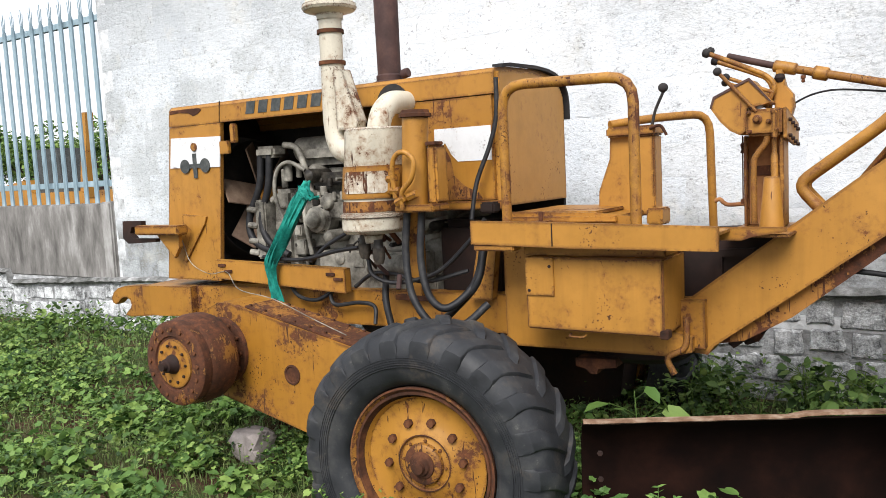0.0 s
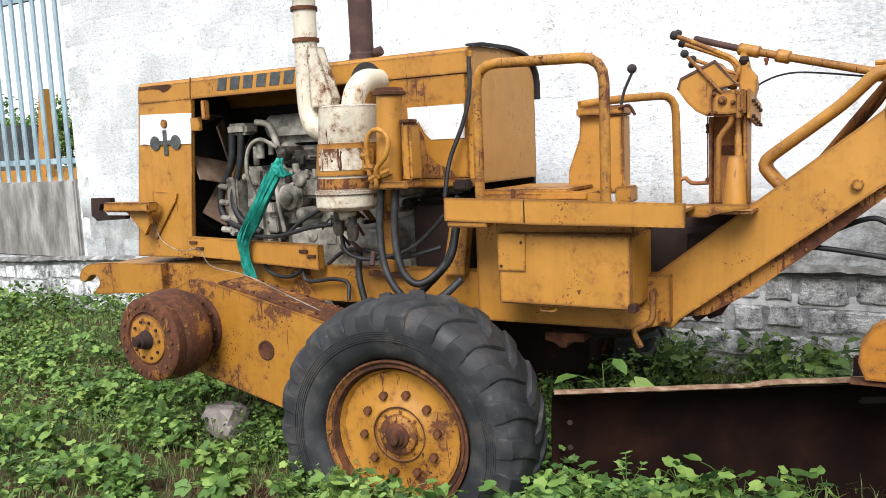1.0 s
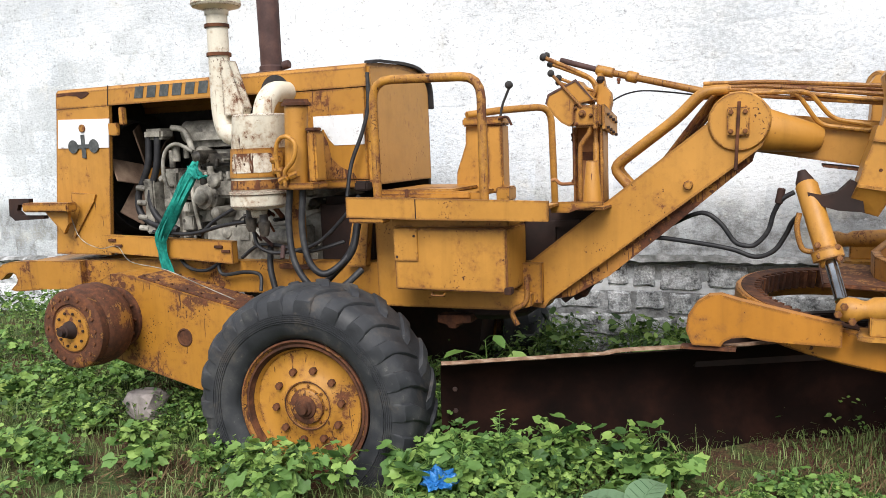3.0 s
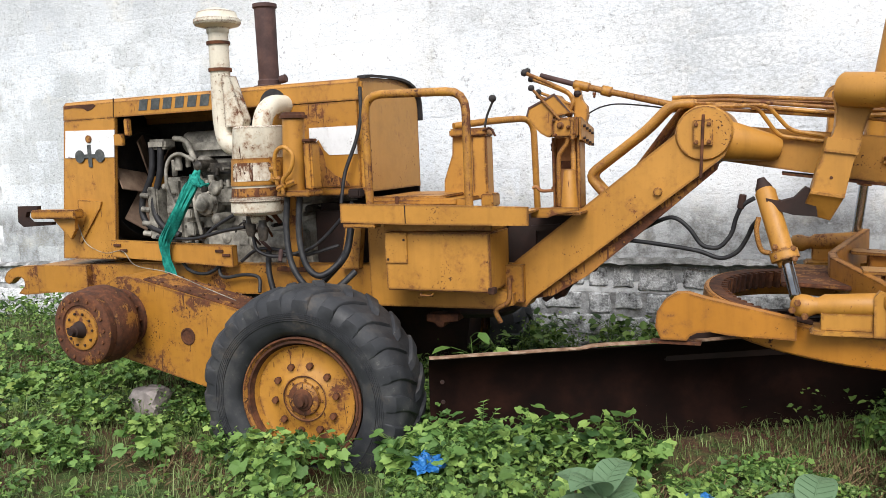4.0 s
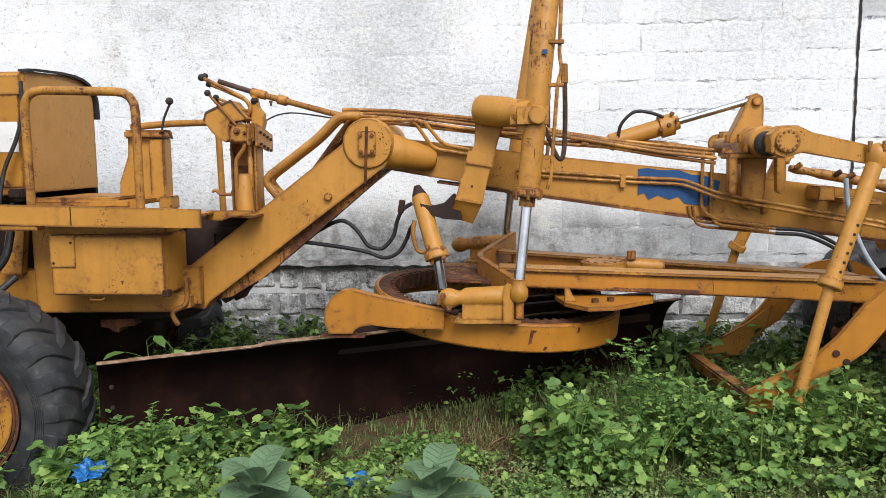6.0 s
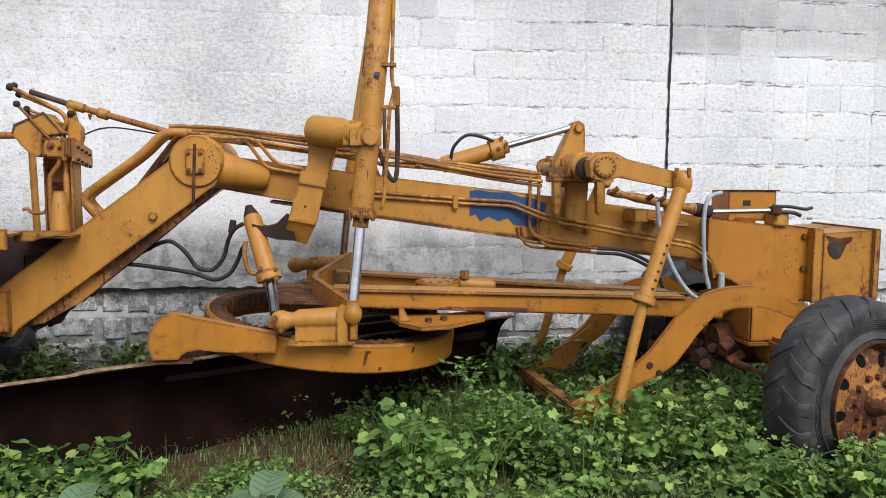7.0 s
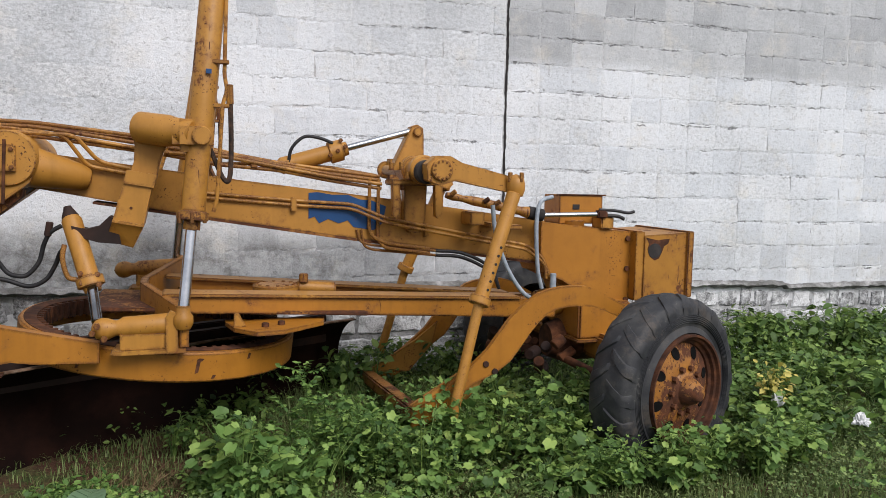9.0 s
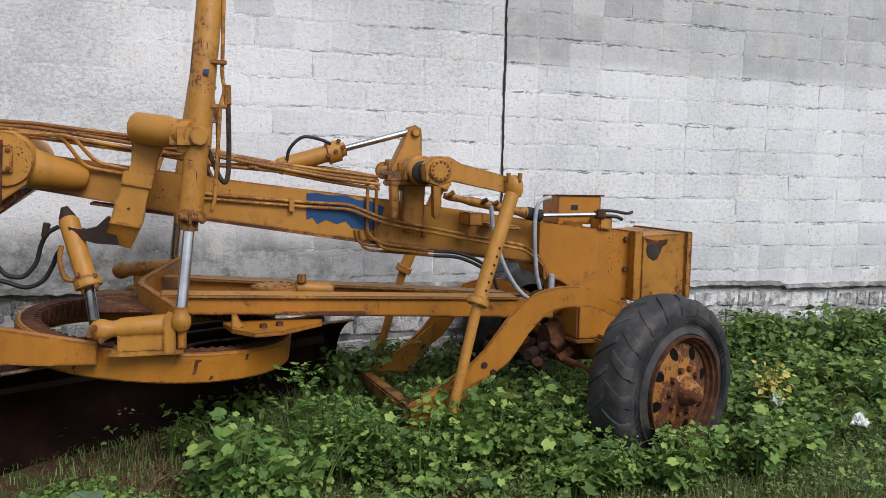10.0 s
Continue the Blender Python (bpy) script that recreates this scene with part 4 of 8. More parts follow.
part("main_beam", beam, YELLOW, grader, "long yellow box beam sloping down to the front axle")
# Rusty flange whose dark colour also stands for shade under the beam.
part("beam_flange", prism(B(), [(0.5, 1.628), (0.94, 1.568), (2.2, 1.388), (3.45, 1.225), (3.45, 1.21), (2.2, 1.37), (0.94, 1.552), (0.5, 1.615)], 4.188, mirrored(4.188), 0.002), RUST_PLATE, grader, "rusted lower flange of the beam, dark for the shade there too")
nosepts = [(3.42, 1.3), (3.42, 1.52), (4.14, 1.45), (4.14, 0.7), (3.75, 0.7), (3.72, 0.95), (3.68, 1.05), (3.6, 1.1), (3.5, 1.14)]
part("front_frame", prism(B(), nosepts, 4.08, mirrored(4.08), 0.012), SHADED_YELLOW, grader)
part("front_plate", box(B(), 4.14, 4.20, 4.0, mirrored(4.0), 0.95, 1.46, 0.008), SHADED_YELLOW, grader)
part("front_counterweight", prism(B(), [(4.2, 0.97), (4.2, 1.43), (4.57, 1.45), (4.58, 0.97)], 3.98, mirrored(3.98), 0.015), RUSTY_YELLOW, grader)
part("bracket_box", box(B(), 3.615, 3.965, 4.2, 4.46, 1.5, 1.71, 0.004), SHADED_YELLOW, grader)


def front_wheel(outer, f):
    m = Matrix.Translation((3.885, outer + f * 0.15, 0.55)) @ Matrix.Rotation(0 if f > 0 else math.pi, 4, "Z") @ Matrix.Rotation(radians(20), 4, "Z")
    wheel, q = tyre(m, 0.592, 0.345, 0.275, 20, grader, "front_wheel", 0.012, 0.15, 0.027, 0.015)
    o, e = q(0, -0.5, 0), q(0, 0.5, 0)
    part("rim", lathe(B(), o, e, [(0.6, 0.27), (0.4, 0.285), (0.375, 0.292), (0.365, 0.31), (0.345, 0.314), (0.338, 0.328), (0.318, 0.334), (0.316, 0.348), (0.345, 0.35), (0.6, 0.32)], 48), RUST, wheel, "rusted rim", True)
    part("disc", lathe(B(), o, e, [(0.392, 0.296), (0.385, 0.282), (0.38, 0.26), (0.36, 0.2), (0.35, 0.16), (0.346, 0.125), (0.335, 0.115), (0.325, 0.09), (0.295, 0.082), (0.27, 0.07), (0.25, 0.055), (0.236, 0.05), (0.226, 0.038), (0.224, 0)], 40), RUSTED_DISC, wheel, "rusty orange wheel disc with a bulging hub", True)
    for k in range(8):
        a = k * math.pi / 4 + 0.3
        # The hole is not cut: a near-black oval cap stands for its shade.
        hole = B()
        rim_ = []
        for back_ in (0.012, -0.004):
            ring_ = []
            for w_ in [2 * math.pi * i / 18 for i in range(18)]:
                rr, tt = 0.243 + 0.04 * math.cos(w_), 0.032 * math.sin(w_)
                ring_.append(hole.verts.new(q(rr * math.cos(a) - tt * math.sin(a), -0.14 + (rr - 0.2) * 0.333 + back_, rr * math.sin(a) + tt * math.cos(a))))
            rim_.append(ring_)
        hole.faces.new(rim_[1])
        for i in range(18):
            hole.faces.new((rim_[0][i], rim_[0][(i + 1) % 18], rim_[1][(i + 1) % 18], rim_[1][i]))
        part("oval_hole", hole, HOLE_SHADE, wheel, "near-black oval for the shade of a hole in the wheel disc")
    bolts(wheel, [q(0.14 * math.cos(k * math.pi / 5), -0.15, 0.14 * math.sin(k * math.pi / 5)) for k in range(10)], q(0, -1, 0) - q(0, 0, 0), 0.018, 0.03, RUST, "wheel_nut")


front_wheel(3.05, 1)
front_wheel(mirrored(3.05), -1)

# circle, drawbar and blade
ring_m = Matrix.Translation((0.89, 4.43, 0.85)) @ Matrix.Rotation(0.1, 4, "Y") @ Matrix.Rotation(0.035, 4, "X")


def on_ring(x, y, z):
    return ring_m @ Vector((x, y, z))


ring = lathe(B(), on_ring(0, 0, 0), on_ring(0, 0, 1), [(-0.175, 0.80), (-0.175, 0.835), (-0.165, 0.845), (-0.012, 0.845), (0.0, 0.835), (0.0, 0.755), (-0.03, 0.75), (-0.09, 0.755), (-0.09, 0.80), (-0.175, 0.80)], 80)
part("blade_circle", ring, SHADED_YELLOW, grader, "large yellow turning circle with a rusty toothed inside", True)
for f in (1, -1):
    y = (lambda v: v) if f > 0 else mirrored
    bar = B()
    vs = [bar.verts.new(p) for p in ((1.0, y(3.86), 0.985), (1.0, y(3.98), 0.985), (3.6, y(4.3), 0.815), (3.6, y(4.18), 0.815), (1.0, y(3.86), 1.09), (1.0, y(3.98), 1.09), (3.6, y(4.3), 0.95), (3.6, y(4.18), 0.95))]
    for g in ((0, 1, 2, 3), (4, 5, 6, 7), (0, 1, 5, 4), (1, 2, 6, 5), (2, 3, 7, 6), (3, 0, 4, 7)):
        bar.faces.new([vs[k] for k in g])
    bmesh.ops.recalc_face_normals(bar, faces=bar.faces)
    bev(bar, vs, 0.008)
    bar_ob = part("drawbar_beam", bar, SHADED_YELLOW, grader)
    flange_ = B()
    vs = [flange_.verts.new(p) for p in ((0.9, y(3.82), 1.092), (0.9, y(4.02), 1.092), (3.3, y(4.32), 0.965), (3.3, y(4.12), 0.965), (0.9, y(3.82), 1.112), (0.9, y(4.02), 1.112), (3.3, y(4.32), 0.985), (3.3, y(4.12), 0.985))]
    for g in ((0, 1, 2, 3), (4, 5, 6, 7), (0, 1, 5, 4), (1, 2, 6, 5), (2, 3, 7, 6), (3, 0, 4, 7)):
        flange_.faces.new([vs[k] for k in g])
    bmesh.ops.recalc_face_normals(flange_, faces=flange_.faces)
    bev(flange_, vs, 0.004)
    part("top_flange", flange_, EDGED, bar_ob, "yellow top flange with a worn edge")
part("drawbar_plate", box(B(), -0.4, 1.25, -0.40, 0.36, -0.012, 0.012, 0.006, Matrix.Translation((0.9, C, 0.995)) @ Matrix.Rotation(0.05, 4, "Y")), RUST_PLATE, grader)

p0, p1 = Vector((-1.37, 3.23, 0)), Vector((2.3, 5.07, 0))
d = (p1 - p0).normalized()
nrm = Vector((d.y, -d.x, 0))
blade = B()
sect = [(q.x, q.z) for q in smooth_path([Vector((a, 0, z)) for a, z in ((0.10, 0.64), (0.0, 0.60), (-0.08, 0.52), (-0.13, 0.40), (-0.14, 0.28), (-0.11, 0.14), (-0.04, 0.0))], 4)]
sect += [(a + 0.022, z) for a, z in reversed(sect)]
ends = []
for p, up in ((p0, 0.0), (p1, 0.05)):
    ends.append([blade.verts.new(p + nrm * (a - 0.1) + Vector((0, 0, z + up))) for a, z in sect])
blade.faces.new(ends[0]), blade.faces.new(list(reversed(ends[1])))
for i in range(len(sect)):
    j = (i + 1) % len(sect)
    blade.faces.new((ends[0][i], ends[1][i], ends[1][j], ends[0][j]))
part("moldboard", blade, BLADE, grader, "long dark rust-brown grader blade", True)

hang = B()
for u0, u1, off, z0_, z1_ in ((1.45, 3.95, -0.2, 0.5, 0.72), (1.7, 1.95, -0.32, 0.55, 0.78), (3.2, 3.45, -0.32, 0.55, 0.74), (1.6, 3.6, -0.36, 0.6, 0.74)):
    q_ = p0 + d * ((u0 + u1) / 2) + nrm * off
    box(hang, -(u1 - u0) / 2, (u1 - u0) / 2, -0.04, 0.04, z0_, z1_, 0.008, Matrix.Translation((q_.x, q_.y, 0)) @ Matrix.Rotation(math.atan2(d.y, d.x), 4, "Z"))
part("blade_bracket", hang, DARK_RUST_AND_SHADE, grader, "dark slide bracket behind the blade")

# scarifier arms
arcp = [(3.765, 1.01), (3.69, 1.05), (3.605, 1.093), (3.54, 1.125), (3.48, 1.142), (3.39, 1.147), (3.30, 1.142), (3.22, 1.128), (3.144, 1.103), (3.049, 1.034), (2.956, 0.947), (2.883, 0.854), (2.81, 0.757), (2.719, 0.673), (2.611, 0.583), (2.504, 0.491), (2.36, 0.42), (2.33, 0.3), (2.578, 0.36), (2.66, 0.5), (2.723, 0.548), (2.871, 0.611), (2.965, 0.678), (3.02, 0.747), (3.094, 0.852), (3.15, 0.915), (3.207, 0.967), (3.28, 1.0), (3.364, 1.013), (3.45, 1.014), (3.527, 1.008), (3.61, 0.985), (3.673, 0.959), (3.738, 0.93)]
for y0, y1 in ((3.5, 3.54), (mirrored(3.54), mirrored(3.5))):
    part("scarifier_arm", prism(B(), arcp if y0 < C else [(x_ + 0.09, z_ - 0.16) for x_, z_ in arcp], y0, y1, 0.004), SHADED_YELLOW, grader, "curved yellow steel arm")


# ---- grader: engine bay ----
def leaning(bm):
    """Narrows the air cleaner's parts about its axis and leans them forward with it."""
    for v in bm.verts:
        v.co = Vector((-2.752 + (v.co.x + 2.75) * 0.93 + 0.11 * (v.co.z - 1.75), 3.62 + (v.co.y - 3.62) * 0.93, v.co.z))
    return bm


air = lathe(B(), (-2.75, 3.62, 1.40), (-2.75, 3.62, 3), [(0, 0), (0, 0.05), (0.05, 0.06), (0.06, 0.17), (0.08, 0.192), (0.15, 0.197), (0.155, 0.207), (0.17, 0.207), (0.175, 0.19), (0.44, 0.19), (0.45, 0.195), (0.64, 0.195), (0.65, 0.185), (0.655, 0)], 40)
OILY_CUP = mottled("dark_oily_cup", (0.012, 0.01, 0.009), (0.03, 0.026, 0.022), (0.09, 0.075, 0.06), 16, 0.5)
cleaner = part("air_cleaner", leaning(air), CREAM, grader, "cream air cleaner canister with rust runs", True)
part("clamp_band", leaning(lathe(B(), (-2.75, 3.62, 1.66), (-2.75, 3.62, 3), [(0, 0.192), (0, 0.2), (0.18, 0.2), (0.18, 0.192)], 40)), RUSTY_YELLOW, cleaner, "yellow clamp band", True)
part("rust_band", leaning(lathe(B(), (-2.75, 3.62, 1.585), (-2.75, 3.62, 3), [(0, 0.188), (0, 0.194), (0.06, 0.194), (0.06, 0.188)], 40)), RUST_PLATE, cleaner, "", True)
LABEL = paint("rusted_label_paint", (0.5, 0.46, 0.38), (0.58, 0.53, 0.44), 0.505, 0.5)
lab, lab_rows = B(), []
for k in range(15):
    a_ = radians(-118 + 88 * k / 14)
    e_ = 0.012 if k in (0, 14) else 0.0
    lab_rows.append([lab.verts.new((-2.75 + r_ * math.cos(a_), 3.62 + r_ * math.sin(a_), z_)) for r_, z_ in ((0.199, 1.69 + e_), (0.2035, 1.69 + e_), (0.2035, 1.81 - e_), (0.199, 1.81 - e_))])
for a, b in zip(lab_rows, lab_rows[1:]):
    for k in range(4):
        lab.faces.new((a[k], a[(k + 1) % 4], b[(k + 1) % 4], b[k]))
lab.faces.new(lab_rows[0]), lab.faces.new(list(reversed(lab_rows[-1])))
part("label", leaning(lab), LABEL, cleaner, "cream label eaten by rust", True)
part("clamp_box", leaning(box(B(), 0.195, 0.235, -0.035, 0.035, 1.68, 1.82, 0.008, Matrix.Translation((-2.75, 3.62, 0)) @ Matrix.Rotation(radians(-22), 4, "Z"))), YELLOW, cleaner)
for x_, z_ in ((-2.84, 1.31), (-2.74, 1.28)):
    part("drain_cup", lathe(B(), (x_, 3.6, z_), (x_, 3.6, 3), [(0, 0), (0, 0.022), (0.03, 0.034), (0.09, 0.036), (0.1, 0.028), (0.14, 0.026), (0.14, 0)], 18), OILY_CUP, cleaner, "dark drain cup", True)
intake = tube(B(), smooth_path([(-3.06, 3.68, 2.72), (-3.065, 3.68, 2.4), (-3.07, 3.68, 2.12), (-3.04, 3.67, 1.98), (-2.97, 3.65, 1.93), (-2.88, 3.64, 1.92)]), 0.068, 20)
stack = part("intake_pipe", intake, CREAM, grader, "cream intake pipe with rust streaks", True)
part("rain_cap", lathe(B(), (-3.06, 3.68, 2.70), (-3.06, 3.68, 4), [(0, 0.076), (0.03, 0.078), (0.05, 0.15), (0.065, 0.16), (0.085, 0.157), (0.1, 0.14), (0.135, 0.13), (0.16, 0.06), (0.165, 0)], 32), CREAM, stack, "rusty mushroom rain cap", True)
for z in (2.44, 2.62):
    part("pipe_clamp", lathe(B(), (-3.063, 3.68, z), (-3.063, 3.68, 4), [(0, 0.072), (0, 0.079), (0.022, 0.079), (0.022, 0.072)], 28), RUST, stack, "rusty hose clamp", True)
part("gusset_plate", prism(B(), [(-3.0, 2.41), (-2.94, 2.40), (-2.84, 2.10), (-2.86, 2.05), (-3.0, 2.06)], 3.61, 3.69, 0.006), CREAM, stack)
outlet = tube(B(), smooth_path([(-2.715, 3.63, 2.02), (-2.71, 3.635, 2.08), (-2.70, 3.67, 2.15), (-2.69, 3.75, 2.195), (-2.685, 3.95, 2.2)]), 0.066, 20)
part("outlet_elbow", outlet, CREAM, cleaner, "", True)
# Solid black half-disc: rubber lining and the opening's shade in one colour.
part("hood_opening", prism(B(), [(-2.775 + 0.115 * math.cos(a), 2.19 + 0.125 * math.sin(a)) for a in [math.pi * k / 12 for k in range(13)]], 3.858, 3.872, 0.0), BLACK, grader, "black arch for the rubber lining and the shaded opening")
hyd = part("hydraulic_filter", rod(B(), (-2.445, 3.56, 1.60), (-2.415, 3.56, 2.09), 0.071, 0.008, 28), YELLOW, grader, "yellow hydraulic filter cylinder with a rusty cap", True)
part("cap", lathe(B(), (-2.415, 3.56, 2.085), (-2.40, 3.56, 3), [(0, 0.068), (0, 0.088), (0.018, 0.088), (0.022, 0.078), (0.038, 0.074), (0.038, 0)], 28), RUST, hyd, "rusted cap", True)
part("base_flange", box(B(), -2.53, -2.28, 3.48, 3.66, 1.58, 1.62, 0.008), RUSTY_YELLOW, hyd)
part("back_bracket", box(B(), -2.345, -2.285, 3.54, 3.66, 1.62, 1.93, 0.012), YELLOW, hyd)
part("bracket_cap", box(B(), -2.347, -2.283, 3.535, 3.62, 1.93, 1.95, 0.004), RUST, hyd)
pipe("oil_pipe", [(-2.5, 3.46, 1.66), (-2.5, 3.44, 1.80), (-2.47, 3.43, 1.88), (-2.41, 3.43, 1.90), (-2.36, 3.44, 1.85), (-2.38, 3.44, 1.76), (-2.45, 3.45, 1.69), (-2.46, 3.46, 1.60)], 0.014, YELLOW, hyd, "", True)
for k, (x, y, z) in enumerate(((-2.5, 3.46, 1.70), (-2.52, 3.46, 1.76), (-2.40, 3.47, 1.66), (-2.47, 3.46, 1.63))):
    part("pipe_union", rod(B(), (x - 0.03, y, z), (x + 0.03, y, z + 0.01 * k), 0.022, 0.004, 6), RUSTY_YELLOW, hyd)
exh = lathe(B(), (-3.03, 4.2, 2.33), (-3.02, 4.2, 9), [(0, 0.0), (0, 0.115), (0.04, 0.115), (0.05, 0.085), (0.08, 0.085), (0.09, 0.075), (0.6, 0.078), (0.61, 0.09), (0.635, 0.09), (0.64, 0.07), (0.6, 0.066), (0.59, 0)], 24)
part("exhaust_pipe", exh, EXHAUST, grader, "dark brown rusted exhaust pipe", True)
part("exhaust_clamp", rod(B(), (-2.93, 4.2, 2.41), (-2.88, 4.2, 2.42), 0.03), EXHAUST, grader, "", True)

FAN = mottled("brown_fan_steel", (0.08, 0.05, 0.035), (0.15, 0.1, 0.07), (0.24, 0.17, 0.12), 8, 0.7)
fan = part("fan", rod(B(), (-4.45, C, 1.66), (-4.25, C, 1.66), 0.07), RUSTY_YELLOW, grader, "still engine fan with brownish blades", True)
for k in range(6):
    m = Matrix.Translation((-4.32, C, 1.66)) @ Matrix.Rotation(k * math.pi / 3 + 0.35, 4, "X") @ Matrix.Rotation(0.5, 4, "Z")
    part("fan_blade", box(B(), -0.006, 0.006, -0.1, 0.1, 0.07, 0.41, 0.004, m), FAN, fan)
part("fan_shroud", lathe(B(), (-4.56, C, 1.66), (-4, C, 1.66), [(0, 0.44), (0.02, 0.46), (0.16, 0.43), (0.16, 0.425), (0.03, 0.44)], 40), BLACK, fan, "", True)
part("cylinder_head", box(B(), -3.78, -2.8, 4.08, 4.5, 1.87, 2.03, 0.05), ENGINE, grader)
part("thermostat_housing", box(B(), -4.08, -3.9, 4.0, 4.14, 1.94, 2.02, 0.02), ENGINE, grader)
for k, dx in enumerate((0.0, 0.085)):
    pipe("radiator_hose", [(-4.05 + dx, 4.03, 1.97), (-4.07 + dx, 4.02, 1.75), (-4.17 + dx * 1.4, 4.0, 1.52), (-4.12 + dx * 1.6, 3.99, 1.36), (-3.9 + dx, 4.0, 1.27)], 0.025, HOSE, grader, "thick black radiator hose", True, seg=12)
pipe("coolant_pipe", [(-3.84, 4.05, 2.02), (-3.72, 4.05, 2.005), (-3.64, 4.04, 1.82), (-3.59, 4.04, 1.62)], 0.022, ENGINE, grader, "", False, 0.06, 12)
pipe("breather_hose", [(-3.62, 4.0, 1.84), (-3.75, 3.98, 1.9), (-3.85, 3.97, 1.84), (-3.88, 3.97, 1.68), (-3.82, 3.98, 1.5), (-3.8, 4.0, 1.42)], 0.014, ENGINE, grader, "", True)
pipe("dip_pipe", [(-3.63, 3.98, 1.72), (-3.62, 3.97, 1.5), (-3.58, 3.97, 1.28)], 0.014, ENGINE, grader, "", True)
random.seed(5)
pump = part("injection_pump", box(B(), -3.72, -3.3, 4.04, 4.14, 1.5, 1.64, 0.02), ENGINE, grader, "grey fuel injection pump")
for k in range(6):
    x = -3.68 + k * 0.066
    part("delivery_valve", rod(B(), (x, 4.04, 1.63), (x, 4.04, 1.69), 0.014, 0.003, 8), ENGINE, pump)
OILY = mottled("oil_black_casting", (0.008, 0.007, 0.006), (0.02, 0.017, 0.014), (0.07, 0.062, 0.05), 18, 0.45)
for k in range(120):
    x, z = random.uniform(-3.95, -2.6), random.uniform(1.02, 1.84)
    w, h, y = random.uniform(0.012, 0.06), random.uniform(0.012, 0.055), random.uniform(3.97, 4.12)
    kind = random.random()
    tone = ENGINE if random.random() < 0.72 else OILY
    if kind < 0.34:
        cast = box(B(), x - w, x + w, y, 4.2, z - h, z + h, 0.008)
        part("engine_casting", cast, tone, grader)
    elif kind < 0.56:
        part("engine_cover", lathe(B(), (x, 4.2, z), (x, 3, z), [(0, w), (4.2 - y - 0.02, w), (4.2 - y, w * 0.85), (4.2 - y + 0.012, w * 0.4), (4.2 - y + 0.012, 0)], 16), tone, grader, "", True)
    elif kind < 0.72:
        part("engine_filter", rod(B(), (x, y + 0.03, z - h), (x, y + 0.03, z + h * 1.5), w * 0.55 + 0.006, 0.006, 14), tone, grader, "", True)
    elif kind < 0.86:
        part("engine_bolt", rod(B(), (x, 4.2, z), (x, y, z), 0.013, 0.003, 6), tone, grader)
    else:
        pipe("fuel_line", [(x, y, z), (x + 0.03, y - 0.02, z + 0.06), (x + 0.1, y, z + random.uniform(0.08, 0.14)), (x + 0.18, 4.15, z + random.uniform(0.06, 0.16))], 0.007, tone, grader, "", True, seg=6)
part("rocker_cover", rod(B(), (-3.84, 4.2, 1.985), (-2.85, 4.2, 1.985), 0.085, 0.02, 24), ENGINE, grader, "rounded grey rocker cover", True)
pumpf = part("pump_flange", lathe(B(), (-3.55, 4.12, 1.51), (-3.55, 3, 1.51), [(0, 0.1), (0.09, 0.1), (0.1, 0.09), (0.13, 0.085), (0.14, 0.06), (0.17, 0.055), (0.18, 0.03), (0.18, 0)], 24), ENGINE, grader, "round cast pump flange", True)
bolts(pumpf, [(-3.55 + 0.085 * math.cos(k * math.pi / 3), 4.02, 1.51 + 0.085 * math.sin(k * math.pi / 3)) for k in range(6)], (0, -1, 0), 0.012, 0.012, OILY)
part("manifold", box(B(), -3.6, -2.75, 4.05, 4.17, 1.73, 1.82, 0.02), OILY, grader, "oil-blackened manifold")
part("timing_case", box(B(), -3.98, -3.8, 4.04, 4.6, 1.15, 1.72, 0.03), ENGINE, grader)
part("crankcase_plate", box(B(), -3.55, -2.72, 4.0, 4.16, 1.0, 1.3, 0.01), ENGINE, grader)
part("front_mount", box(B(), -4.1, -4.0, 3.98, 4.1, 1.24, 1.65, 0.012), ENGINE, grader)
for z_ in (1.28, 1.36, 1.47, 1.58):
    part("mount_stud", rod(B(), (-4.08, 3.99, z_), (-4.15, 3.97, z_ + 0.01), 0.022, 0.004, 10), ENGINE, grader)
part("starter_motor", rod(B(), (-3.1, 3.98, 1.22), (-2.75, 3.98, 1.22), 0.065, 0.012), ENGINE, grader, "", True)
part("gearbox", box(B(), -2.6, -2.12, 4.0, 4.65, 0.9, 1.5, 0.05), DARK_RUST_AND_SHADE, grader)
part("clutch_housing", lathe(B(), (-2.6, C, 1.25), (-2, C, 1.25), [(0, 0), (0, 0.27), (0.12, 0.29), (0.2, 0.22), (0.45, 0.2), (0.45, 0)], 28), ENGINE, grader, "", True)
part("post", box(B(), -2.75, -2.63, 3.86, 3.92, 1.03, 1.60, 0.006), RUSTY_YELLOW, grader)
part("post_foot", box(B(), -2.82, -2.58, 3.84, 3.93, 1.03, 1.06, 0.004), RUST, grader)
part("post", prism(B(), [(-2.295, 1.06), (-2.21, 1.45), (-2.10, 1.45), (-2.15, 1.06)], 3.84, 3.9, 0.006), YELLOW, grader)
part("hood_sill", box(B(), -2.86, -2.06, 3.85, 3.9, 1.565, 1.615, 0.006), RUSTY_YELLOW, grader)
part("sill_bracket", box(B(), -2.17, -2.08, 3.78, 3.86, 1.55, 1.61, 0.01), DARK_RUST_AND_SHADE, grader)
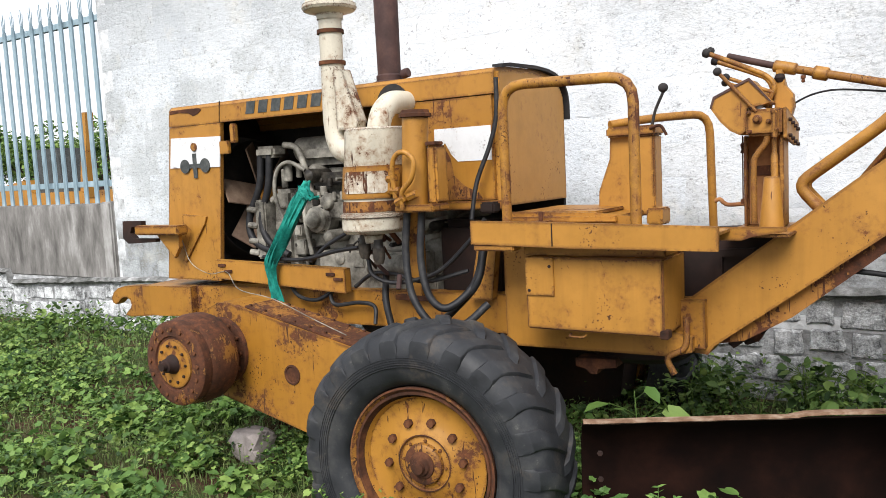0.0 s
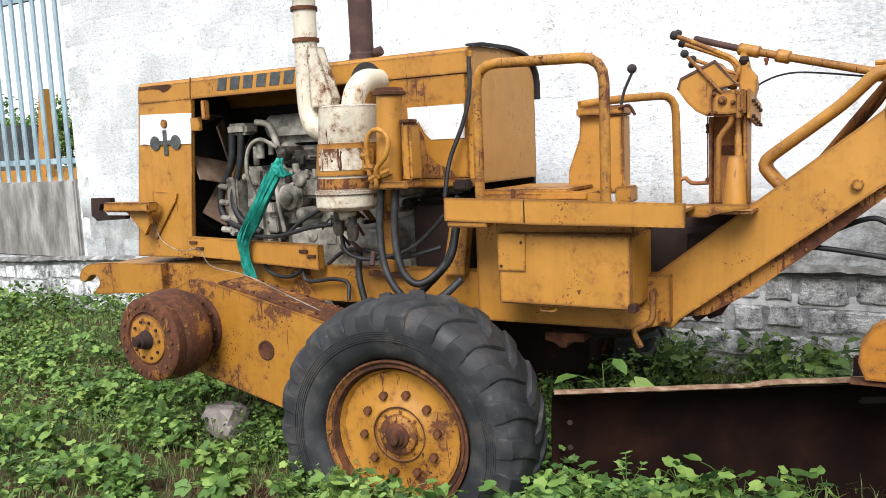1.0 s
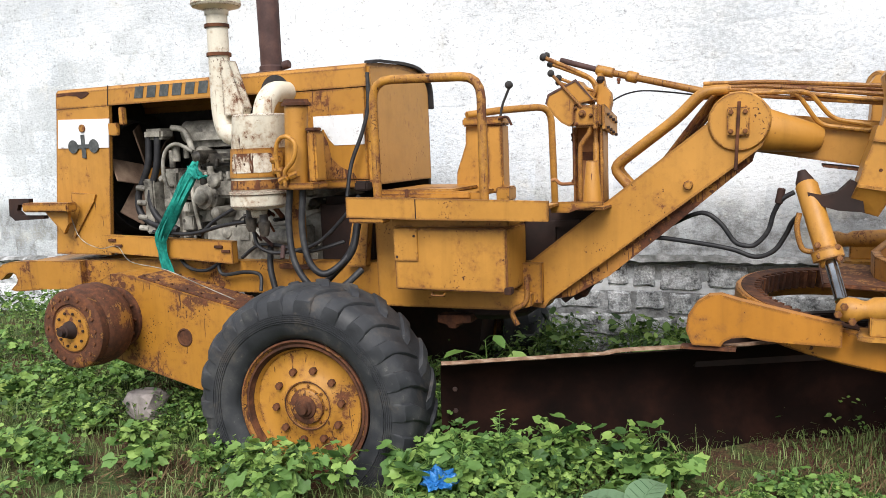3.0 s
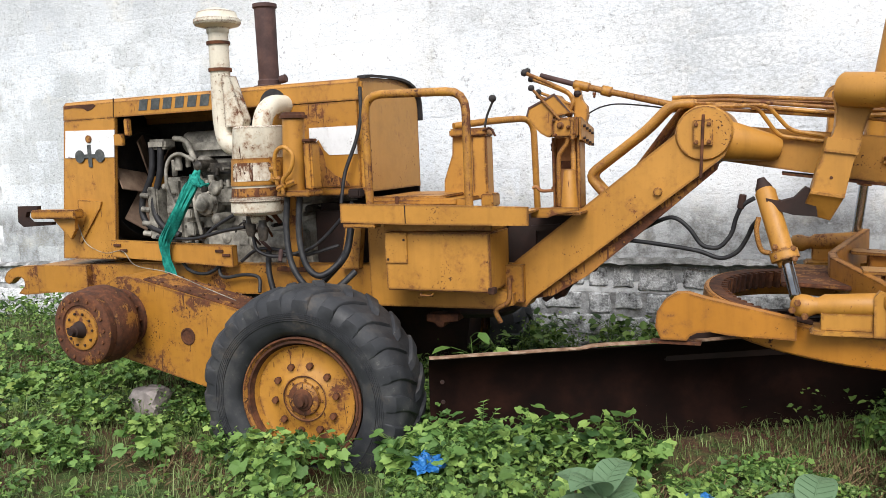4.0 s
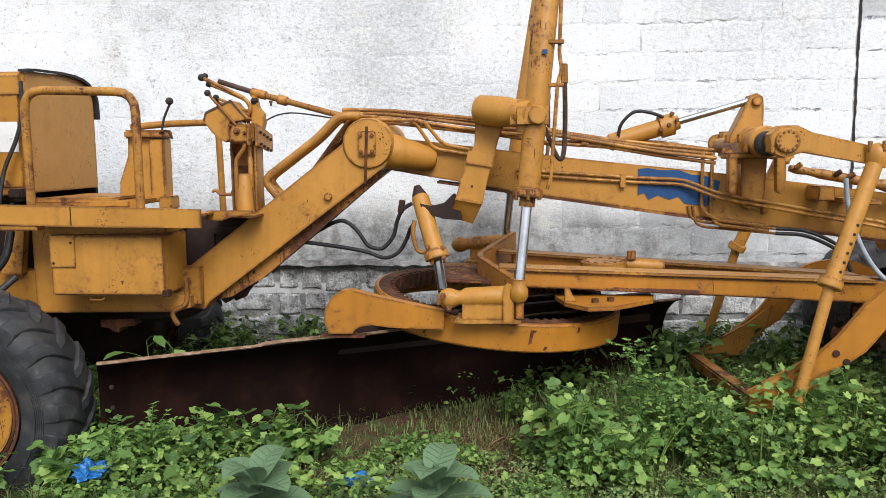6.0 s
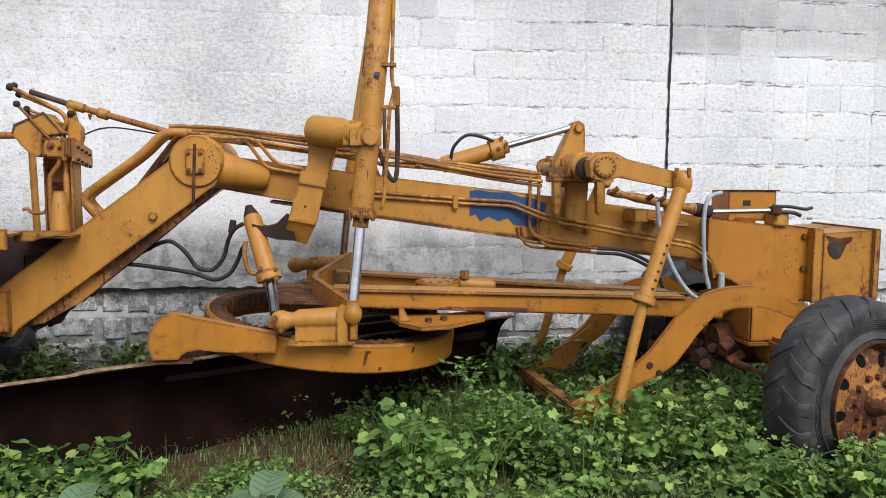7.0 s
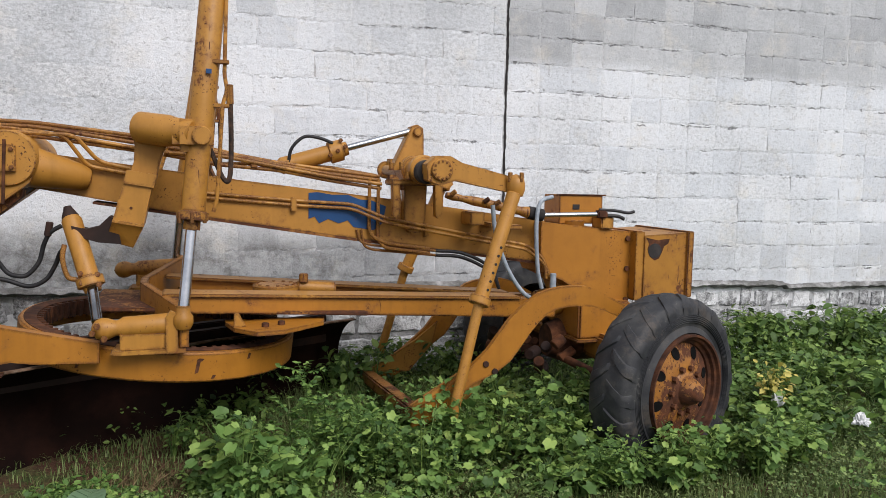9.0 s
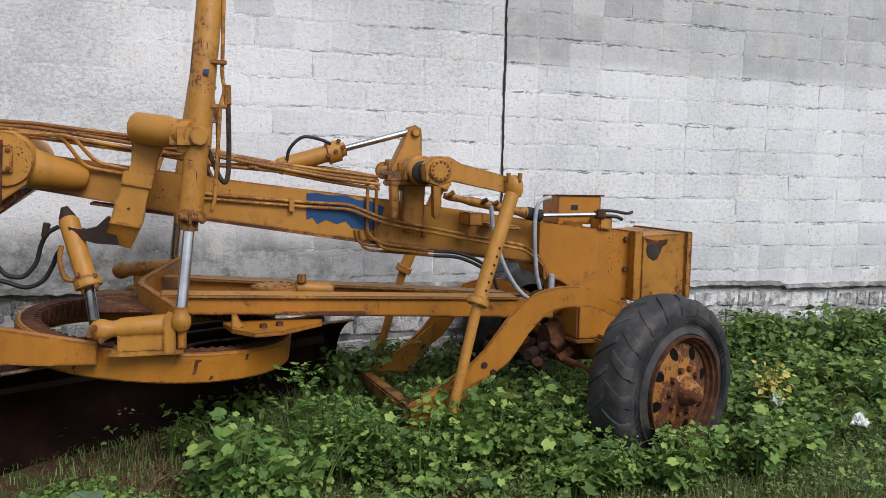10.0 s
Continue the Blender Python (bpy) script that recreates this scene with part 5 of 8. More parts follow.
for pts in (((-2.5, 3.56, 1.58), (-2.51, 3.54, 1.35), (-2.45, 3.5, 1.12), (-2.3, 3.48, 0.97), (-2.15, 3.52, 0.98), (-2.05, 3.62, 1.08)),
            ((-2.41, 3.57, 1.58), (-2.42, 3.55, 1.32), (-2.36, 3.53, 1.12), (-2.26, 3.56, 1.06), (-2.15, 3.68, 1.2), (-2.12, 3.75, 1.5)),
            ((-2.12, 3.72, 1.35), (-2.14, 3.66, 1.18), (-2.3, 3.66, 1.02), (-2.45, 3.75, 0.92), (-2.5, 3.8, 0.86)),
            ((-2.86, 3.82, 1.2), (-2.83, 3.76, 1.05), (-2.79, 3.74, 0.92), (-2.74, 3.72, 0.8))):
    pipe("hydraulic_hose", pts, 0.021, HOSE, grader, "black hydraulic hose", True, seg=12)
for pts in (((-2.2, 3.74, 1.52), (-2.18, 3.78, 1.72), (-2.11, 3.82, 1.92), (-2.075, 3.84, 2.08), (-2.07, 3.845, 2.28)),
            ((-3.85, 3.79, 1.28), (-3.5, 3.77, 1.27), (-3.2, 3.76, 1.33), (-2.98, 3.72, 1.36)),
            ((-3.42, 3.78, 1.26), (-3.3, 3.8, 1.36), (-3.12, 3.84, 1.46), (-3.0, 3.86, 1.56)),
            ((-3.12, 3.84, 1.1), (-2.95, 3.8, 1.19), (-2.75, 3.76, 1.2), (-2.55, 3.78, 1.16), (-2.3, 3.85, 1.22)),
            ((-2.9, 3.7, 1.3), (-2.85, 3.68, 1.2), (-2.7, 3.7, 1.16), (-2.45, 3.75, 1.22), (-2.25, 3.8, 1.4), (-2.15, 3.8, 1.52)),
            ((-3.35, 3.86, 1.08), (-3.3, 3.84, 0.98), (-3.1, 3.84, 1.0), (-2.98, 3.84, 0.98), (-2.95, 3.8, 0.88)),
            ((-3.7, 3.86, 1.1), (-3.6, 3.84, 1.02), (-3.45, 3.84, 1.0), (-3.32, 3.85, 1.06))):
    pipe("cable", pts, 0.013, HOSE, grader, "thin black cable", True, seg=8)
for k in range(9):
    x, z = -2.86 + random.uniform(-0.08, 0.22), random.uniform(1.12, 1.4)
    part("drain_fitting", rod(B(), (x, 3.62 + random.uniform(0, 0.2), z), (x + random.uniform(-0.04, 0.04), 3.66 + random.uniform(0, 0.1), z + 0.08), random.uniform(0.008, 0.018), 0.003, 8), EXHAUST if k % 3 else RUST, grader)

# rear panel details
part("step_bar", box(B(), -5.06, -4.58, 3.70, 3.80, 1.43, 1.50, 0.01), RUSTY_YELLOW, grader, "yellow step bar with worn edges")
part("step_bracket", prism(B(), [(-5.27, 1.53), (-5.28, 1.40), (-5.22, 1.36), (-4.9, 1.375), (-4.9, 1.40), (-5.14, 1.40), (-5.19, 1.44), (-5.17, 1.485), (-5.05, 1.49), (-5.05, 1.53)], 3.76, 3.80, 0.004), DARK_RUST_AND_SHADE, grader, "dark rusty bracket with a slot")
part("step_gusset", prism(B(), [(-4.9, 1.43), (-4.72, 1.26), (-4.66, 1.34), (-4.66, 1.43)], 3.77, 3.8, 0.004), YELLOW, grader)
part("step_gusset", prism(B(), [(-4.7, 1.57), (-4.45, 1.55), (-4.47, 1.5), (-4.7, 1.22), (-4.73, 1.23), (-4.62, 1.45), (-4.70, 1.5)], 3.852, 3.868, 0.003), YELLOW, grader)
part("panel_latch", box(B(), -4.13, -4.08, 3.83, 3.87, 2.05, 2.18, 0.008), YELLOW, grader)
part("panel_hinge", box(B(), -4.26, -4.17, 3.85, 3.88, 1.98, 2.07, 0.005), YELLOW, grader)
for x, z in ((-4.26, 1.215), (-4.2, 1.175), (-3.28, 1.18), (-3.22, 1.15)):
    part("rail_latch", box(B(), x - 0.035, x + 0.035, 3.785, 3.80, z - 0.012, z + 0.008, 0.003), RUST, grader)
em = box(B(), -4.552, -4.512, 3.8595, 3.862, 1.825, 2.0, 0)
badge = part("emblem", em, SLATE, grader, "slate-grey painted emblem of a bar and two discs")
part("emblem_bar", box(B(), -4.632, -4.432, 3.8585, 3.859, 1.897, 1.927, 0), SLATE, badge)
for x in (-4.637, -4.427):
    part("emblem_disc", rod(B(), (x, 3.862, 1.912), (x, 3.858, 1.912), 0.05, 0.0005, 28), SLATE, badge)
part("badge_hole", rod(B(), (-4.525, 3.862, 2.045), (-4.525, 3.85, 2.045), 0.03, 0.002, 16), RUSTY_YELLOW, badge)
for k in range(6):
    x = -4.0 + 0.116 * k
    part("lettering_bar", prism(B(), [(x, 2.236), (x + 0.02, 2.318), (x + 0.1, 2.317), (x + 0.08, 2.235)], 3.8665, 3.8685, 0), SLATE, grader)

# ---- grader: operator's place ----
part("floor_plate", box(B(), -1.98, -1.38, 3.745, 4.5, 1.50, 1.53, 0.004), RUSTY_YELLOW, grader)
part("seat_base", box(B(), -1.98, -1.5, 3.8, 4.4, 1.532, 1.552, 0.006), RUSTY_YELLOW, grader)
part("floor_sill", prism(B(), [(-1.98, 1.49), (-1.98, 1.556), (-1.5, 1.545), (-1.31, 1.525), (-1.31, 1.48)], 3.77, 3.79, 0.004), RUSTY_YELLOW, grader)
part("sill_mount", box(B(), -1.81, -1.72, 3.66, 3.74, 1.495, 1.512, 0.004), RUSTY_YELLOW, grader)
part("mount_pin", rod(B(), (-1.765, 3.7, 1.51), (-1.765, 3.7, 1.56), 0.012), RUST, grader)
part("platform_seam", box(B(), -1.617, -1.612, 3.496, 3.502, 1.405, 1.515, 0), DARK_RUST_AND_SHADE, grader, "dark rusty seam")
bolts(toolbox, [(-1.685, 3.608, 1.29), (-1.80, 3.608, 1.165)], (0, -1, 0), 0.009, 0.004, DARK_RUST_AND_SHADE, "hatch_screw")
part("platform_lip", box(B(), -2.06, -1.83, 3.505, 3.6, 1.375, 1.408, 0.006), RUSTY_YELLOW, grader)
part("platform_beam", box(B(), -1.86, -1.12, 3.68, 4.5, 1.338, 1.4, 0.004), YELLOW, grader)
ped = part("seat_pedestal", prism(B(), [(-1.645, 1.52), (-1.64, 1.635), (-1.575, 1.81), (-1.568, 1.95), (-1.40, 1.95), (-1.40, 1.52)], 4.2, 4.26, 0.006), YELLOW, grader, "yellow pedestal plate beside the seat place")
part("pedestal_box", box(B(), -1.42, -1.315, 4.17, 4.30, 1.5, 1.93, 0.01), YELLOW, ped)
part("pedestal_cap", box(B(), -1.575, -1.305, 4.15, 4.31, 1.925, 1.98, 0.01), RUSTY_YELLOW, ped)
part("foot_block", box(B(), -1.36, -1.275, 4.15, 4.3, 1.45, 1.54, 0.008), YELLOW, ped)
lever = pipe("gear_lever", [(-1.335, 4.2, 1.97), (-1.315, 4.19, 2.05), (-1.265, 4.18, 2.145)], 0.008, BLACK, grader, "black shift lever with a ball knob")
part("knob", lathe(B(), (-1.265, 4.18, 2.14), (-1.265, 4.18, 3), [(0, 0.008)] + [(0.027 - 0.025 * math.cos(q), 0.026 * math.sin(q)) for q in [0.3 + (math.pi - 0.3) * i / 9 for i in range(10)]], 18), BLACK, lever, "", True)
pipe("latch_lever", [(-1.33, 4.15, 1.96), (-1.27, 4.14, 1.98), (-1.24, 4.14, 1.92)], 0.008, RUST, grader)
pipe("handrail", [(-1.68, 4.5, 2.01), (-1.5, 4.7, 2.04), (-1.24, 5.02, 2.06), (-1.22, 5.02, 1.2)], 0.025, YELLOW, grader, bend=0.12, seg=12)
part("platform_end", box(B(), -0.9, -0.59, 3.762, 4.4, 1.424, 1.44, 0.004), RUSTY_YELLOW, grader)
part("platform_brace", prism(B(), [(-0.89, 1.473), (-0.89, 1.412), (-0.79, 1.412), (-0.74, 1.43), (-0.6, 1.452), (-0.6, 1.473)], 3.746, 3.76, 0.003), RUSTY_YELLOW, grader)
OXIDE = mottled("faded_red_oxide", (0.15, 0.055, 0.024), (0.29, 0.13, 0.05), (0.38, 0.19, 0.075), 9, 0.85)
post = part("control_column", box(B(), -0.862, -0.672, 4.24, 4.262, 1.441, 1.89, 0.004), OXIDE, grader, "control column with faded reddish inside")
part("column_flange", box(B(), -0.866, -0.852, 4.17, 4.238, 1.441, 1.89, 0.003), RUSTY_YELLOW, post)
part("column_flange", box(B(), -0.688, -0.668, 4.1, 4.238, 1.441, 1.89, 0.004), YELLOW, post)
part("paint_band", box(B(), -0.85, -0.69, 4.235, 4.239, 1.69, 1.74, 0), RUST_PLATE, post, "brown band of bare primer")
valve = part("valve_block", box(B(), -0.832, -0.668, 4.05, 4.2, 1.885, 2.012, 0.012), YELLOW, post)
for x_, z_, r_ in ((-0.775, 1.963, 0.022), (-0.70, 1.995, 0.016), (-0.725, 1.95, 0.012), (-0.81, 1.905, 0.011), (-0.69, 1.91, 0.012), (-0.815, 1.995, 0.011)):
    part("valve_boss", lathe(B(), (x_, 4.052, z_), (x_, 3, z_), [(0, r_), (0.012, r_), (0.016, r_ * 0.6), (0.036, r_ * 0.55), (0.038, 0)], 14), RUSTY_YELLOW, valve, "", True)
part("valve_cheek", box(B(), -0.708, -0.685, 4.02, 4.05, 1.87, 2.0, 0.005), YELLOW, valve)
side = prism(B(), [(4.06, 2.012), (4.42, 1.945), (4.42, 1.84), (4.34, 1.832), (4.06, 1.87)], 0.648, 0.662, 0.004)
bmesh.ops.transform(side, matrix=Matrix.Rotation(math.pi / 2, 4, "Z"), verts=side.verts)
cheek = part("valve_plate", side, YELLOW, post, "bolted side plate of the valve block")
bolts(cheek, [(-0.648, 4.12 + 0.075 * k, 1.955 - 0.014 * k - 0.075 * j) for k in range(4) for j in range(2)], (1, 0, 0), 0.01, 0.016, DARK_RUST_AND_SHADE)
part("boot", lathe(B(), (-0.69, 3.9, 1.441), (-0.672, 3.9, 3), [(0, 0.06), (0.006, 0.06), (0.01, 0.055), (0.245, 0.034), (0.252, 0.03), (0.252, 0)], 24), YELLOW, post, "yellow cone-shaped boot", True)
part("column_rod", lathe(B(), (-0.707, 4.09, 1.60), (-0.709, 4.09, 1.92), [(0, 0.017), (0.19, 0.017), (0.2, 0.012), (0.27, 0.012), (0.275, 0.018), (0.31, 0.018), (0.312, 0)], 14), YELLOW, post, "", True)
pipe("column_pipe", [(-0.80, 4.08, 1.462), (-0.80, 4.08, 1.74), (-0.782, 4.08, 1.80), (-0.745, 4.08, 1.85), (-0.735, 4.08, 1.90)], 0.0145, YELLOW, post, "", True)
hex_pts = [(-0.996, 2.03), (-0.979, 2.083), (-0.815, 2.157), (-0.716, 2.04), (-0.826, 2.018), (-0.834, 1.91), (-0.86, 1.893), (-0.905, 1.917), (-0.95, 1.962)]
instrument = part("instrument_box", prism(B(), hex_pts, 4.06, 4.26, 0.012), YELLOW, grader, "tilted yellow instrument box")
part("box_trim", prism(B(), [(-1.0, 2.03), (-0.983, 2.087), (-0.813, 2.164), (-0.712, 2.042), (-0.722, 2.045), (-0.816, 2.15), (-0.975, 2.078), (-0.99, 2.03)], 4.054, 4.064, 0), EXHAUST, instrument, "dark edge trim of the instrument box")
for p0_, p1_, kn in (((-0.78, 4.05, 2.0), (-0.945, 4.05, 2.19), 0.021), ((-0.72, 4.16, 2.09), (-0.925, 4.16, 2.177), 0.02), ((-0.72, 4.2, 2.07), (-0.94, 4.2, 2.155), 0.018)):
    lv = pipe("control_lever", [p0_, p1_], 0.0095, SCRATCHED, grader, "yellow control lever with a black knob")
    dv = Vector(p1_) - Vector(p0_)
    part("knob", lathe(B(), p1_, Vector(p1_) + dv, [(kn * (1 - math.cos(q)), kn * math.sin(q)) for q in [math.pi * i / 9 for i in range(10)]], 18), BLACK, lv, "", True)
st = pipe("steering_lever", [(-1.03, 4.17, 2.312), (-0.9, 4.17, 2.25), (-0.755, 4.17, 2.177), (-0.71, 4.165, 2.125), (-0.76, 4.16, 2.02)], 0.0125, SCRATCHED, grader, "bent yellow steering lever", False, 0.05)
st2 = pipe("steering_lever", [(-1.01, 4.24, 2.276), (-0.87, 4.24, 2.218), (-0.76, 4.235, 2.166), (-0.73, 4.21, 2.1), (-0.75, 4.2, 2.0)], 0.0105, SCRATCHED, grader, "bent yellow steering lever", False, 0.05)
part("grip", rod(B(), (-1.03, 4.24, 2.284), (-1.0, 4.24, 2.272), 0.02, 0.006, 16), BLACK, st2)
part("grip", rod(B(), (-1.055, 4.17, 2.323), (-1.022, 4.17, 2.308), 0.023, 0.008, 16), BLACK, st)
part("grip", rod(B(), (-1.04, 4.2, 2.335), (-1.01, 4.2, 2.32), 0.019, 0.008, 16), BLACK, st)
col = part("steering_shaft", rod(B(), (-0.955, 4.25, 2.298), (-0.72, 4.25, 2.222), 0.017), EXHAUST, grader, "dark brown shaft")
part("shaft_ball", lathe(B(), (-0.70, 4.2, 2.135), (-0.70, 4.2, 3), [(0, 0), (0.006, 0.018), (0.025, 0.026), (0.044, 0.018), (0.05, 0)], 16), DARK_RUST_AND_SHADE, col, "", True)
part("shaft_union", rod(B(), (-0.735, 4.25, 2.226), (-0.63, 4.25, 2.197), 0.03, 0.006, 14), SCRATCHED, col, "", True)
part("shaft_union", rod(B(), (-0.557, 4.25, 2.177), (-0.49, 4.25, 2.158), 0.033, 0.006, 14), SCRATCHED, col, "", True)
part("shaft_tube", rod(B(), (-0.66, 4.25, 2.205), (-0.1, 4.22, 2.052), 0.02), RUSTY_YELLOW, col, "", True)
part("grease_nipple", lathe(B(), (-0.6, 4.235, 2.165), (-0.6, 4.235, 1), [(0, 0.012), (0.015, 0.012), (0.016, 0.007), (0.03, 0.009), (0.036, 0)], 10), RUST, col, "", True)
part("column_head", prism(B(), [(-0.72, 1.97), (-0.725, 2.08), (-0.715, 2.20), (-0.69, 2.20), (-0.672, 2.12), (-0.64, 2.08), (-0.635, 2.02), (-0.65, 1.97)], 4.19, 4.25, 0.012), YELLOW, grader)
pipe("thin_cable", [(-0.65, 4.25, 2.03), (-0.61, 4.25, 2.052), (-0.55, 4.25, 2.074), (-0.46, 4.25, 2.084), (-0.32, 4.25, 2.068), (-0.1, 4.24, 2.03)], 0.005, HOSE, grader, "", True, seg=6)
pipe("pedal", [(-1.03, 4.26, 1.566), (-1.005, 4.26, 1.574), (-0.985, 4.26, 1.556), (-0.955, 4.26, 1.545), (-0.86, 4.26, 1.55)], 0.011, OXIDE, grader, "rusted foot pedal", True)
part("pedal_rod", lathe(B(), (-0.889, 4.26, 1.55), (-0.887, 4.26, 3), [(0, 0.014), (0.02, 0.012), (0.025, 0.0035), (0.255, 0.0035), (0.26, 0.012), (0.275, 0.006), (0.3, 0.012), (0.31, 0.0035), (0.345, 0.0035), (0.345, 0)], 10), RUST, grader, "", True)
part("side_bracket", prism(B(), [(-0.97, 1.08), (-0.97, 1.34), (-0.78, 1.35), (-0.78, 1.315), (-0.935, 1.305), (-0.935, 1.09)], 3.99, 4.06, 0.004), DARK_RUST_AND_SHADE, grader)
# Dark filling block; its colour stands in for shade behind the tool box.
part("underframe", prism(B(), [(-1.8, 0.95), (-1.8, 1.38), (-0.7, 1.43), (-0.62, 1.4), (-1.12, 0.98)], 4.02, 4.5, 0.005), DARK_RUST_AND_SHADE, grader, "block coloured dark for the shade between the frame arms")
part("hanging_bracket", prism(B(), [(-1.72, 0.735), (-1.72, 0.69), (-1.66, 0.68), (-1.64, 0.655), (-1.6, 0.655), (-1.59, 0.685), (-1.49, 0.70), (-1.49, 0.745)], 3.98, 4.1, 0.006), RUST, grader, "rusty bracket hanging below the frame")
part("box_catch", box(B(), -1.13, -1.09, 3.60, 3.66, 0.96, 1.0, 0.004), RUST, toolbox)
pipe("box_handle", [(-1.6, 3.66, 0.945), (-1.6, 3.63, 0.935), (-1.52, 3.63, 0.935), (-1.52, 3.66, 0.945)], 0.006, RUSTY_YELLOW, toolbox)
pipe("rail_hook", [(-1.08, 3.86, 1.02), (-1.08, 3.84, 0.88), (-1.16, 3.82, 0.82), (-1.13, 3.82, 0.74)], 0.016, RUSTY_YELLOW, grader, "", True)
part("turntable", lathe(B(), (-1.45, C, 0.70), (-1.45, C, 2), [(0, 0), (0, 0.24), (0.04, 0.3), (0.12, 0.3), (0.12, 0)], 36), DARK_RUST_AND_SHADE, grader, "", True)

# ---- grader: frame arms and beam fittings ----
part("pivot_plate", box(B(), 0.03, 0.14, 3.905, 3.935, 1.80, 1.95, 0.006), YELLOW, grader)
bolts(grader, [(x, 3.905, z) for x in (0.05, 0.12) for z in (1.825, 1.925)], (0, -1, 0), 0.013, 0.014, RUSTY_YELLOW, "pivot_bolt")
part("pivot_strap", rod(B(), (0.09, 3.895, 1.98), (0.075, 3.895, 1.62), 0.009), RUST, grader, "rusted hanging strap", True)
part("arm_boss", rod(B(), (-0.17, 3.96, 1.545), (-0.17, 3.92, 1.545), 0.026, 0.004, 8), RUSTY_YELLOW, grader)
for dy in (0.0, 0.11):
    pipe("arm_pipe", [(-0.505, 3.99 + dy, 1.545), (-0.595, 3.99 + dy, 1.648), (-0.24, 3.99 + dy, 1.91), (-0.1, 3.99 + dy, 2.05), (0.03, 4.02 + dy, 2.05)], 0.027, YELLOW, grader, "", False, 0.07, 12)
for k in range(4):
    pipe("thin_arm_pipe", [(-0.50 + 0.05 * k, 4.15 + 0.03 * k, 1.46 + 0.05 * k), (-0.2 + 0.04 * k, 4.10 + 0.05 * k, 1.84 + 0.03 * k), (-0.03, 4.08 + 0.05 * k, 2.055), (0.12, 4.12 + 0.04 * k, 2.045)], 0.011, YELLOW if k % 2 else RUSTY_YELLOW, grader, "", False, 0.06, 8)
random.seed(9)
part("cable_tray", prism(B(), [(-0.93, 0.86), (-0.60, 1.12), (0.16, 1.71), (0.15, 1.675), (-0.58, 1.085), (-0.9, 0.835)], 4.06, 4.2, 0.004), DARK_RUST_AND_SHADE, grader, "dark strip along the underside of the arm")
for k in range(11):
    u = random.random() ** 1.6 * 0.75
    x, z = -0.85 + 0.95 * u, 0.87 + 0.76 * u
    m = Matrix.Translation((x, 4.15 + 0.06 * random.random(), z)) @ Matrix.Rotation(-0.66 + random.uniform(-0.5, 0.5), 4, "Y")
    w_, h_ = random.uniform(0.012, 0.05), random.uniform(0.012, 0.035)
    part("cable_clip", box(B(), -w_, w_, -0.04, 0.04, -h_, h_, 0.006, m), RUST if k % 2 else DARK_RUST_AND_SHADE, grader)
# Plates between the arms, coloured dark for the shade in there.
part("arm_underplate", prism(B(), [(-0.8, 0.93), (0.16, 1.72), (0.14, 1.75), (-0.82, 0.96)], 4.13, mirrored(4.13), 0.004), DARK_RUST_AND_SHADE, grader)
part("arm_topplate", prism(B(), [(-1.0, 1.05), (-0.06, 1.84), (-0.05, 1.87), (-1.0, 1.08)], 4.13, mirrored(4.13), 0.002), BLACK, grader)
pipe("loop_hose", [(-0.3, 4.16, 1.30), (-0.16, 4.06, 1.371), (-0.079, 4.02, 1.381), (0.0, 4.0, 1.322), (0.064, 4.0, 1.232), (0.12, 3.99, 1.21), (0.173, 3.99, 1.217), (0.234, 3.98, 1.29), (0.262, 3.97, 1.387), (0.30, 3.95, 1.46), (0.36, 3.94, 1.50)], 0.013, HOSE, grader, "black looped hydraulic hose", True, seg=12)
pipe("loop_hose", [(-0.5, 4.16, 1.20), (-0.376, 4.06, 1.241), (-0.144, 4.02, 1.22), (0.048, 4.0, 1.189), (0.173, 4.0, 1.148), (0.265, 3.98, 1.186), (0.32, 3.96, 1.27), (0.35, 3.92, 1.34), (0.38, 3.88, 1.38)], 0.013, HOSE, grader, "black looped hydraulic hose", True, seg=12)
part("hose_elbow", rod(B(), (0.285, 3.955, 1.44), (0.30, 3.95, 1.52), 0.02, 0.004, 10), DARK_RUST_AND_SHADE, grader, "", True)
for k, (dy, dz) in enumerate(((0.0, -0.03), (-0.015, 0.0), (0.03, 0.025), (0.05, 0.05), (0.1, 0.03), (0.16, 0.055), (0.22, 0.04))):
    pipe("beam_pipe", [(-0.12, 4.17 + dy, 2.05 + dz), (0.2, 4.17 + dy, 2.04 + dz), (0.9, 4.17 + dy, 1.955 + dz + 0.02 * math.sin(5 * k)), (1.25, 4.17 + dy + 0.02 * math.sin(3 * k), 1.912 + dz - 0.015 * math.cos(4 * k)), (1.6, 4.17 + dy, 1.872 + dz - 0.01 * k), (1.95, 4.17 + dy, 1.81 + dz - 0.012 * math.sin(7 * k)), (2.28, 4.17 + dy, 1.765 + dz)], 0.012, YELLOW if k % 2 else RUSTY_YELLOW, grader, "", False, 0.05, 8)
